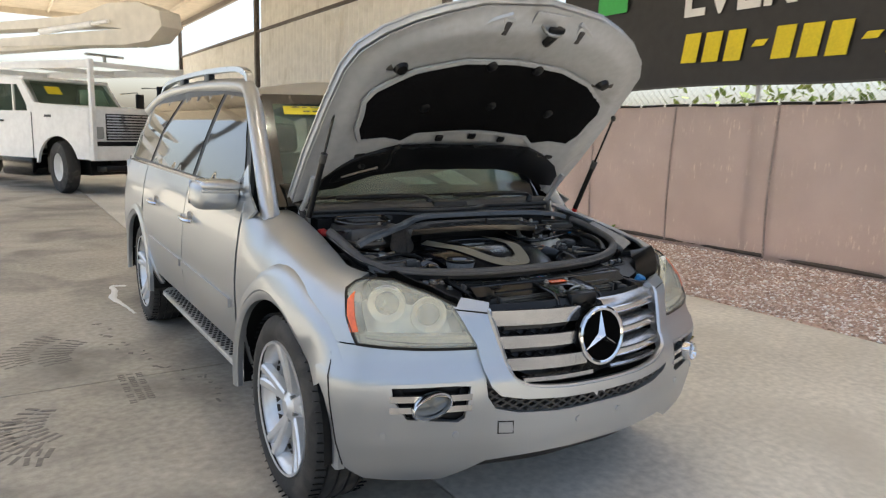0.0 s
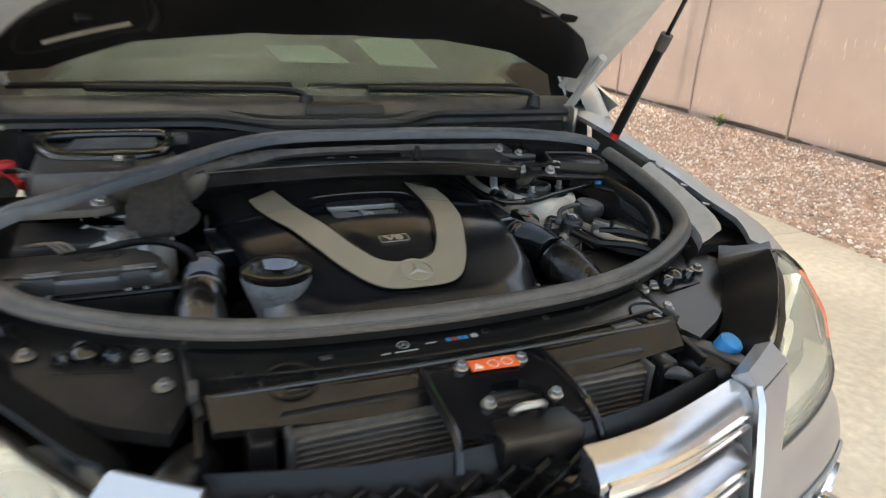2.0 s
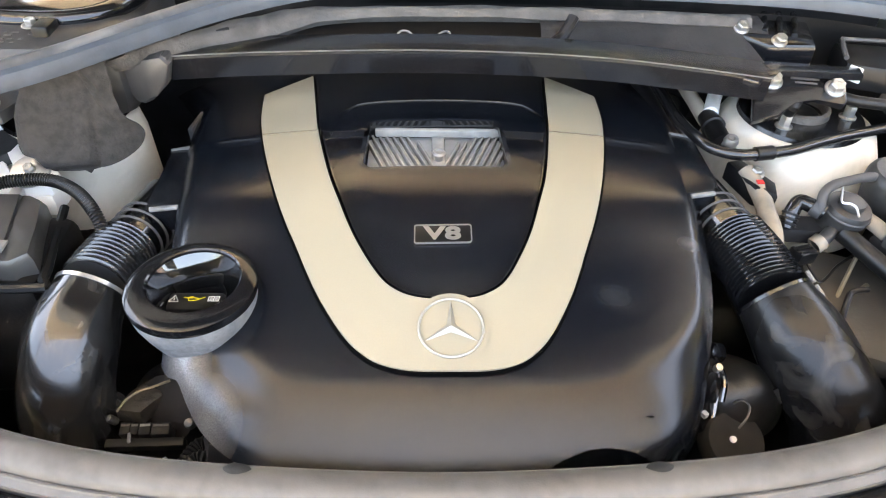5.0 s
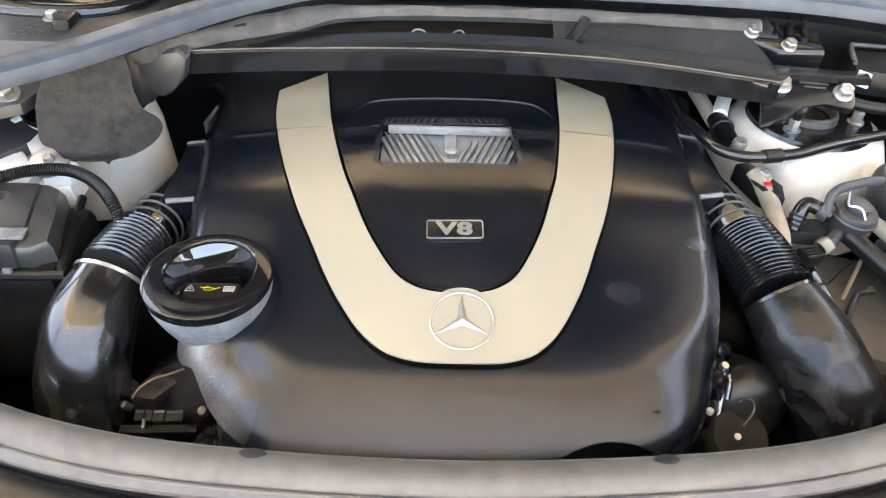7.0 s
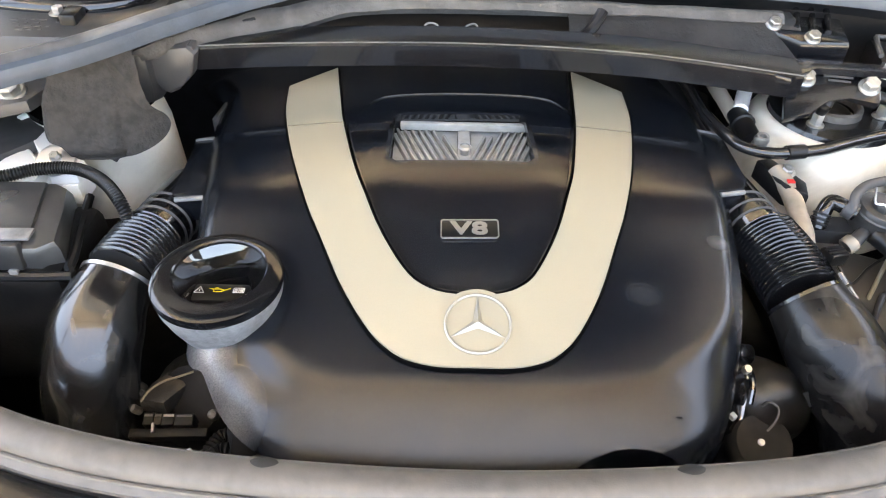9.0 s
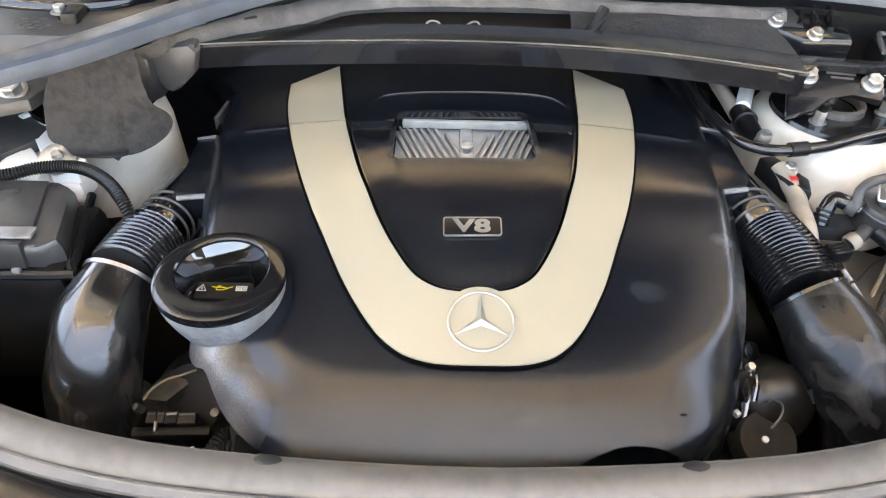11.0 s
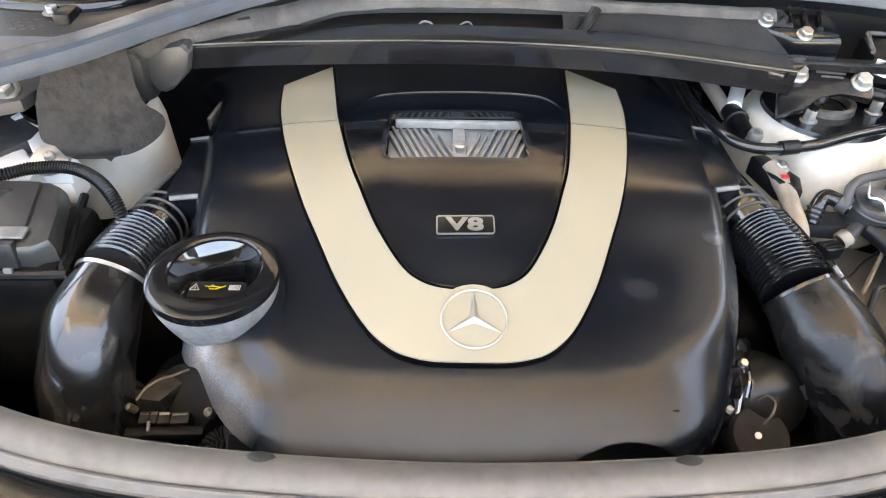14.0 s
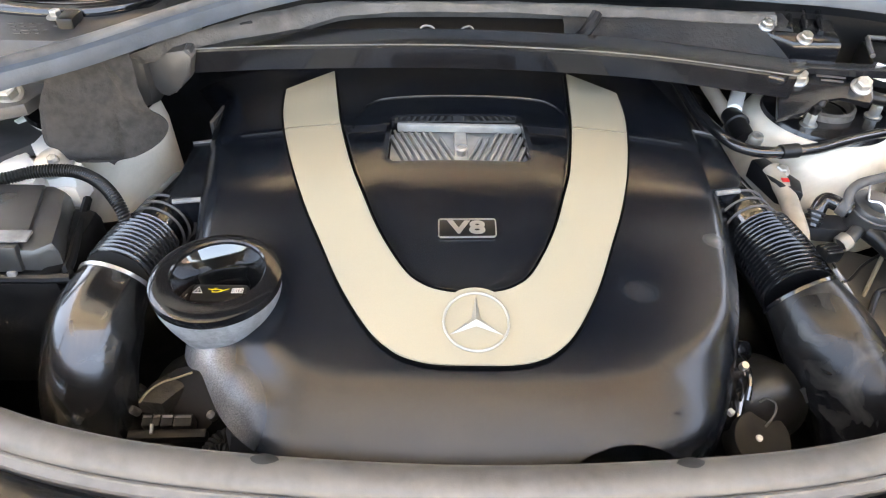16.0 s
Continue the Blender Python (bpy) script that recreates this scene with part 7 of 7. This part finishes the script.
for cx, cy, r, a0, a1, n in ((-1.55, 2.05, .34, 150, 250, 13), (-1.45, 2.1, .30, 140, 230, 10), (-1.35, 3.3, .42, 120, 205, 12), (-1.15, 3.2, .40, 130, 200, 10)):
    for k in range(n):
        a = radians(a0 + (a1 - a0) * k / n)
        for d in (0, .09):
            bm = join(bm, box((.07 + .03 * rnd.random(), .014 + .012 * rnd.random(), .0012), (cx + (r + d) * math.cos(a), cy + (r + d) * math.sin(a), .0012), 0, (0, 0, math.degrees(a) + rnd.gauss(12, 7))))
for k in range(16):
    for d in (-.05, 0, .05):
        if rnd.random() < .75:
            bm = join(bm, box((.036, .012 + .012 * rnd.random(), .0012), (-1.23 + d, 2.2 + .032 * k, .0012), 0, (0, 0, rnd.gauss(0, 4))))
for k in range(26):
    bm = join(bm, box((.02 + .04 * rnd.random() ** 2, .012 + .02 * rnd.random(), .0012), (-1.02 + .02 * k + rnd.gauss(0, .05) - .3, 3.9 - .075 * k + rnd.gauss(0, .06), .0012), 0, (0, 0, rnd.random() * 180)))
tagged(part("tyre_print", bm, PRINT, None, "", False), "faint dark tyre prints on the dusty concrete", "tyre marks", kind="stuff")

# gravel bed
rng = np.random.default_rng(2)
N = 40000
base = np.array([(1, 0, 0), (-1, 0, 0), (0, 1, 0), (0, -1, 0), (0, 0, 1), (0, 0, -1)], float)
tri = np.array([(0, 2, 4), (2, 1, 4), (1, 3, 4), (3, 0, 4), (2, 0, 5), (1, 2, 5), (3, 1, 5), (0, 3, 5)])
cen = np.stack([3.82 + 2.6 * rng.random(N), -1.5 + 14 * rng.random(N) ** 1.35, -.012 + .018 * rng.random(N)], 1)
siz = (.008 + .013 * rng.random(N) ** 2)[:, None, None] * (.6 + .8 * rng.random((N, 6, 1))) * np.array([1.2, 1, .7])
ang = rng.random(N) * 6.283
R = np.zeros((N, 3, 3))
R[:, 0, 0], R[:, 0, 1], R[:, 1, 0], R[:, 1, 1], R[:, 2, 2] = np.cos(ang), -np.sin(ang), np.sin(ang), np.cos(ang), 1
V = np.einsum("nij,nkj->nki", R, base[None] * siz) + cen[:, None]
F = tri[None] + 6 * np.arange(N)[:, None, None]
me = bpy.data.meshes.new("gravel")
me.from_pydata(V.reshape(-1, 3).tolist(), [], F.reshape(-1, 3).tolist())
GRAV = mat("gravel stones", (.34, .22, .175), .85, 0, .1, 3)
nt = GRAV.node_tree
geo = nt.nodes.new("ShaderNodeNewGeometry")
rp = nt.nodes.new("ShaderNodeValToRGB")
for e, c in zip((rp.color_ramp.elements[0], rp.color_ramp.elements[1], rp.color_ramp.elements.new(.5)), ((.44, .31, .255), (.82, .69, .60), (.63, .47, .395))):
    e.color = (*c, 1)
nt.links.new(geo.outputs["Random Per Island"], rp.inputs[0])
nt.links.new(rp.outputs[0], nt.nodes["Principled BSDF"].inputs["Base Color"])
me.materials.append(GRAV)
tagged(new("gravel", me), "loose reddish-brown gravel between slab and fence", "gravel", kind="stuff")
setting("gravel_bed", box((3.2, 22, .02), (5.4, 5.0, -.03)), STONE, "packed red gravel bed under the fence", "ground", False)

# privacy fence
fence = thing("fence", "brown mesh privacy screen on a chain-link fence", "fence", kind="structure")
FX = 6.4
ys = [-6 + 1.575 * k for k in range(14)]
for a, b in zip(ys, ys[1:]):
    bm = bmesh.new()
    n, m = 16, 10
    G = [[bm.verts.new((FX + .018 * math.sin(3.1 * (a + (b - a) * i / n)) * math.sin(2.2 * j / m + a) + .012 * noise.noise(Vector((i * .6 + a, j * .8, 1))), a + (b - a) * i / n, -.04 + (2.01 + .02 * math.sin(i * 3.14 / 4)) * j / m)) for j in range(m + 1)] for i in range(n + 1)]
    for i in range(n):
        for j in range(m):
            bm.faces.new((G[i][j], G[i + 1][j], G[i + 1][j + 1], G[i][j + 1]))
    part("screen_panel", bm, SCREENM, fence)
    part("seam", add_sweep(bmesh.new(), [(FX - .022, a + .025 * math.sin(2 * z), z) for z in np.linspace(.04, 1.96, 10)], [(-.014, -.004), (.014, -.004), (.014, .004), (-.014, .004)], up=(1, 0, 0)), SEAMM, fence)
part("top_hem", tube([(FX, y, 1.975 - .015 * math.sin((y + 6) * 2) ** 2) for y in np.linspace(-6, 14.4, 60)], .02, 8, 1), BLACK, fence)
part("bottom_rail", tube([(FX + .02, y, .05) for y in np.linspace(-6, 14.4, 12)], .03, 8, 1), POSTM, fence)
for k in range(46):
    part("grommet", lathe([(.001, .004), (.02, .004), (.022, 0)], 8, (FX - .03, -5.8 + .44 * k, 1.965), (-1, 0, 0)), WHITE, fence)
for k in range(7):
    part("fence_post", lathe([(.03, 0), (.03, 2.6)], 10, (FX + .06, -5.5 + 3.1 * k, 0)), WIRE, fence)
bm = bmesh.new()
for sgn in (1, -1):
    for k in range(-10, 190):
        y = -6 + .11 * k
        p0, p1 = Vector((FX + .04, y, 1.9)), Vector((FX + .04, y + sgn * .45, 2.35))
        add_sweep(bm, [p0, p1], [(-.002, -.002), (.002, -.002), (.0, .002)], cap=False)
part("chain_link", bm, WIRE, fence)

# banner
banner = thing("banner", "black vinyl banner with yellow and white lettering above the fence", "banner")
bm = bmesh.new()
G = [[bm.verts.new((FX - .06 + .02 * math.sin(y * 2.3) * math.sin(z * 2), y, z + (.02 * math.sin(y * 1.7) if z < 2.3 else 0))) for z in (2.2, 2.5, 3, 3.5, 4.3)] for y in np.linspace(-4, 7.4, 40)]
for i in range(39):
    for j in range(4):
        bm.faces.new((G[i][j], G[i + 1][j], G[i + 1][j + 1], G[i][j + 1]))
vinyl = part("vinyl_sheet", bm, BANNER, banner)
part("hem", add_sweep(bmesh.new(), [(FX - .075, y, 2.215 + .02 * math.sin(y * 1.7)) for y in np.linspace(-4, 7.4, 40)], [(-.005, -.012), (.005, -.012), (.005, .012), (-.005, .012)]), GREYP, banner)


def char_bar(y, z, w, h, material, lean=.06):
    q = [(y, z), (y - w, z), (y - w - lean, z + h), (y - lean, z + h)]
    return part("character_bar", sheet([(a, b) for a, b in q], lambda a, b: (FX - .095, a, b), .1, (), .004), material, vinyl)


for k in range(14):
    wide = .07 if k in (3, 7) else .25
    y = 4.93 - .337 * k
    if k in (3, 7):
        char_bar(y - .06, 2.70 - .008 * k, .17, .08, YELLOW)
    else:
        char_bar(y, 2.54 - .008 * k, .25, .385, YELLOW)
wc = bpy.data.curves.new("banner_word", "FONT")
wc.body, wc.size, wc.extrude, wc.offset = "EVER", .74, .003, .018
tmp = bpy.data.objects.new("tmp_text", wc)
me = bpy.data.meshes.new_from_object(tmp)
bpy.data.objects.remove(tmp)
me.transform(Matrix.Translation((FX - .092, 4.97, 3.17)) @ Matrix(((0, 0, -1, 0), (-1, 0, 0, 0), (0, 1, 0, 0), (0, 0, 0, 1))))
me.materials.append(WHITE)
word = new("banner_word", me)
word.parent = banner
word["label"] = "white lettering EVER"
for k in range(5):
    char_bar(2.55 - .42 * k, 3.17, .30, .5, WHITE, 0)
part("logo_patch", sheet([(6.0, 3.36), (6.6, 3.36), (6.6, 3.9), (6.0, 3.9)], lambda a, b: (FX - .09, a, b), .2, (), .004), GREENV, vinyl)
part("banner_frame", box((.06, 11.6, .06), (FX + .02, 1.7, 4.3)), POSTM, banner)

# foliage beyond the fence
N = 9000
rng = np.random.default_rng(7)
c = np.stack([8.5 + 3 * rng.random(N), -8 + 26 * rng.random(N), .3 + 3.2 * rng.random(N)], 1)
c[:, 2] *= .65 + .35 * np.sin(c[:, 1] * 1.3) * np.cos(c[:, 1] * .7 + 1)
t1, t2 = rng.normal(size=(N, 3)), rng.normal(size=(N, 3))
t1 /= np.linalg.norm(t1, axis=1)[:, None]
t2 /= np.linalg.norm(t2, axis=1)[:, None]
s = (.05 + .09 * rng.random(N))[:, None]
V = np.stack([c - t1 * s, c + t2 * s * .5, c + t1 * s, c - t2 * s * .5], 1)
me = bpy.data.meshes.new("hedge")
me.from_pydata(V.reshape(-1, 3).tolist(), [], (np.arange(N)[:, None] * 4 + np.arange(4)).tolist())
me.materials.append(LEAF)
tagged(new("hedge", me), "sunlit yellow-green shrubs beyond the fence", "shrubs", kind="stuff")
weed = thing("weed", "small green weed sprouting at the fence foot", "plant", (6.2, 5.9, 0))
for k in range(9):
    a = k * 2.4
    part("leaf", sheet([(0, -.02), (.06, -.03), (.13, 0), (.06, .03), (0, .02)], lambda x, y: Vector((x * math.cos(a) - y * math.sin(a), x * math.sin(a) + y * math.cos(a), .02 + .012 * k + .5 * x - 1.5 * x * x)), .04), LEAF, weed)

# shed: corrugated wall, posts, roof
wall = tagged(thing("wall_east", "beige corrugated steel wall with dark posts", "wall"), kind="structure")


def corrugated(y0, y1, z0, z1, x):
    n = int((y1 - y0) / .075)
    bm = bmesh.new()
    row = []
    for i in range(n + 1):
        y = y0 + (y1 - y0) * i / n
        d = (0, .06, .06, 0)[i % 4]
        row.append((bm.verts.new((x + d, y, z0)), bm.verts.new((x + d, y, z1)), bm.verts.new((x + d + .006, y, z0)), bm.verts.new((x + d + .006, y, z1))))
    for A, B in zip(row, row[1:]):
        bm.faces.new((A[0], B[0], B[1], A[1]))
        bm.faces.new((A[2], A[3], B[3], B[2]))
    return bm


part("corrugated_sheet", corrugated(11.2, 24, 0, 4.9, 6.5), CORR, wall)
part("corrugated_sheet", corrugated(11.2, 24, 4.95, 6.5, 6.53), CORR, wall)
part("corrugated_sheet", corrugated(24, 36.4, 0, 4.95, 6.5), CORR, wall)
for y in (11.2, 24, 36.4):
    part("post", box((.16, .2, 6.4), (6.42, y, 3.2), .01), POSTM, wall)
for z in (2.6, 4.92):
    part("girt", box((.08, 25.2, .09), (6.44, 23.8, z), .005), POSTM, wall)
part("eave_beam", box((.14, 44, .22), (6.42, 16, 6.45), .01), POSTM, wall)
ceil = join(*[box((11.8, .19, .025), (.7, -3 + .2 * k, 6.62 + (.012 if k % 2 else 0)), 0) for k in range(205)])
setting("ceiling", ceil, ROOFM, "cream ribbed steel shed roof", "ceiling", False)
for k, y in enumerate((-2, 11.2, 24, 36.4)):
    setting("roof_beam_%d" % (k + 1), box((11.8, .14, .28), (.7, y, 6.42), .01), ROOFM, "cream steel roof beam", "beam")
    setting("column_%d" % (k + 1), box((.2, .2, 6.4), (-5.1, y, 3.2), .01), POSTM, "dark steel shed column", "column")
for k, x in enumerate((-4.2, -1.8, .6, 3.0, 5.2)):
    setting("purlin_%d" % (k + 1), box((.08, 44, .14), (x, 16, 6.53), .005), ROOFM, "cream steel roof purlin", "purlin")

# ---- bucket truck ----
truck = thing("bucket_truck", "white utility bucket truck with a beige folded boom", "truck", (-.2, 14.2, 0))
truck.rotation_euler = (0, 0, radians(-59))


def tpart(name, bm, material, parent=None, label=""):
    return part(name, bm, material, parent or truck, label)


def tside(line, y, t, hole=()):
    return sheet(line, lambda x, z: (x, y, z), .3, hole, t, (0, 1, 0))


W = 2.2
arch = [(-1.05 + .66 * math.cos(radians(k)), .55 + .66 * math.sin(radians(k))) for k in range(172, 4, -14)]
fline = [(-1.75, .62)] + arch + [(-.3, .75), (-.04, .75), (0, 1.2), (-.03, 1.72), (-.7, 1.82), (-1.75, 1.9)]
tpart("engine_hood", join(tside(fline, 0, .06), tside(fline, W - .06, .06), box((1.72, W - .06, .1), (-.9, W / 2, 1.80), .04, (0, 2.5, 0))), TRUCKW)
cab_line = [(-3.35, .72), (-1.72, .72), (-1.72, 1.85), (-2.15, 2.38), (-3.35, 2.42)]
win_line = [(-3.2, 1.72), (-2.0, 1.72), (-2.02, 1.86), (-2.3, 2.28), (-3.2, 2.3)]
cab = tpart("cab", join(tside(cab_line, .02, .06, [win_line]), tside(cab_line, W - .08, .06, [win_line]), box((1.3, W - .1, .08), (-2.75, W / 2, 2.42), .03), box((.08, W - .1, 1.65), (-3.32, W / 2, 1.58))), TRUCKW)
for y in (.05, W - .06):
    tpart("cab_window", tside(win_line, y, .01), SIDEGLASS, cab)
tpart("windscreen", sheet([(.12, 0), (W - .12, 0), (W - .2, 1), (.2, 1)], lambda y, q: (-1.72 - .42 * q, y, 1.88 + .48 * q), .3, (), .01), SIDEGLASS, cab)
tpart("screen_note", box((.01, .35, .22), (-1.93, .6, 2.18), 0, (0, -41, 0)), YELLOW, cab, "yellow windscreen note")
for x in (-1.86, -3.1):
    tpart("door_seam", box((.012, .01, 1.0), (x, .012, 1.2)), GREYP, cab)
tpart("door_handle", box((.16, .03, .04), (-2.9, .0, 1.5), .01), BLACK, cab)
tpart("door_script", box((.22, .006, .05), (-1.3, -.004, 1.62)), GREYP, cab)
tpart("window_post", box((.05, .05, .56), (-2.45, .03, 2.0), .01), TRUCKW, cab)
nose = tpart("grille_panel", box((.08, W, .95), (-.03, W / 2, 1.30), .03), TRUCKW)
tpart("grille_opening", box((.04, 1.45, .55), (.01, W / 2, 1.42), .01), BLACK, nose)
for k in range(9):
    tpart("grille_slat", box((.03, 1.43, .028), (.035, W / 2, 1.19 + .058 * k), .005), SATIN, nose)
for k in range(13):
    tpart("grille_upright", box((.02, .02, .53), (.03, W / 2 - .66 + .11 * k, 1.42)), GREYP, nose)
for y in (.19, W - .19):
    tpart("headlamp", box((.05, .26, .24), (.01, y, 1.3), .03), CLEAR, nose)
    tpart("marker_lamp", box((.04, .06, .16), (.01, y - .1, 1.62), .01), RED, nose)
bump = tpart("bumper", box((.16, W + .1, .30), (.08, W / 2, .88), .03), TRUCKW)
tpart("bumper_gap", box((.05, W, .10), (.04, W / 2, 1.07)), BLACK, bump)
for x0 in (-1.05,):
    for y in (.15, W - .15):
        tw = tpart("wheel", lathe([(.30, -.14), (.42, -.15), (.52, -.13), (.55, -.08), (.55, .08), (.52, .13), (.42, .15), (.30, .14)], 40, (x0, y, .55), (.28, .96, 0), close=True), TYRE)
        tpart("wheel_rim", lathe([(.001, .05), (.1, .06), (.13, .02), (.24, .0), (.30, .12), (.31, .13), (.31, -.1), (.001, -.1)], 32, (x0, y, .55), (-.28, -.96, 0) if y < 1 else (.28, .96, 0)), WHITE, tw)
    tpart("wheel_house", box((1.4, W - .5, .9), (x0, W / 2, .85)), BLACK)
tpart("chassis", box((9.5, .9, .3), (-5.0, W / 2, .72)), BLACK)
tpart("fuel_tank", box((1.1, .55, .5), (-2.6, .35, .55), .08), DARKST)
tpart("axle", lathe([(.07, -.9), (.07, .9)], 12, (-1.05, W / 2, .5), (0, 1, 0)), BLACK)
tpart("front_crossmember", box((.3, 1.6, .12), (-.1, W / 2, .55), .02), BLACK)
svc = tpart("service_body", box((5.5, W, 1.1), (-6.4, W / 2, 1.35), .03), TRUCKW)
for k in range(4):
    tpart("locker_door", box((1.1, .03, .85), (-4.4 - 1.25 * k, -.01, 1.35), .02), TRUCKW, svc)
for y in (.5, W - .5):
    tpart("rear_wheel", lathe([(.28, -.25), (.52, -.25), (.55, -.2), (.55, .2), (.52, .25), (.28, .25)], 36, (-6.6, y, .55), (0, 1, 0), close=True), TYRE)
rack = tpart("ladder_rack", join(*[box((9.0, .07, .16), (-4.3, y, 2.66), .01) for y in (-.05, W + .05)] + [box((.07, W + .1, .10), (x, W / 2, 2.66), .01) for x in (.18, -2.0, -4.5, -8.6)]), TRUCKW)
for y in (-.05, W + .05):
    for x in (.18, -4.4, -8.6):
        tpart("rack_post", box((.09, .09, 2.0 if x > 0 else 1.2), (x, y, 1.75 if x > 0 else 2.1), .01), TRUCKW, rack)
tpart("beacon_bar", join(box((.12, .9, .05), (-.6, .9, 2.92), .02), box((.05, .05, .25), (-.6, .9, 2.8))), CLEAR, rack)
arm = tpart("mirror_arm", tube([(-1.9, W + .1, 2.2), (-1.6, W + .35, 2.25), (-1.6, W + .4, 1.75), (-1.9, W + .1, 1.7)], .015, 6, 1), STEEL)
tpart("mirror_head", box((.06, .22, .42), (-1.58, W + .4, 2.0), .02), BLACK, arm)
arm2 = tpart("mirror_arm", tube([(-.5, 1.75, 2.3), (-.15, 1.9, 2.3), (-.15, 1.95, 1.85)], .015, 6, 1), STEEL)
tpart("mirror_head", box((.06, .16, .5), (-.15, 1.95, 2.1), .02), BLACK, arm2)
boom = tpart("boom", prism([(-9, 3.3), (.2, 3.12), (.9, 3.18), (1.25, 3.45), (1.2, 3.75), (.6, 3.95), (-.3, 3.98), (-1.2, 3.78), (-9, 3.72), (-9, 3.62), (-.9, 3.55), (.1, 3.45), (-9, 3.5)][:12], .8, 1.35, .02, Matrix(((1, 0, 0, 0), (0, 0, 1, 0), (0, 1, 0, 0), (0, 0, 0, 1)))), BOOMM, None, "beige steel boom")
tpart("lower_boom", box((9, .4, .28), (-4.6, 1.05, 3.22), .03, (0, -1, 0)), BOOMM, boom)
tpart("boom_cylinder", lathe([(.07, -1.0), (.07, .7), (.04, .72), (.04, 1.2)], 16, (-1.4, .72, 3.52), (1, 0, .06)), TRUCKW, boom)
tpart("boom_turret", box((.8, .9, 1.3), (-7.5, W / 2, 2.5), .05), BOOMM, boom)
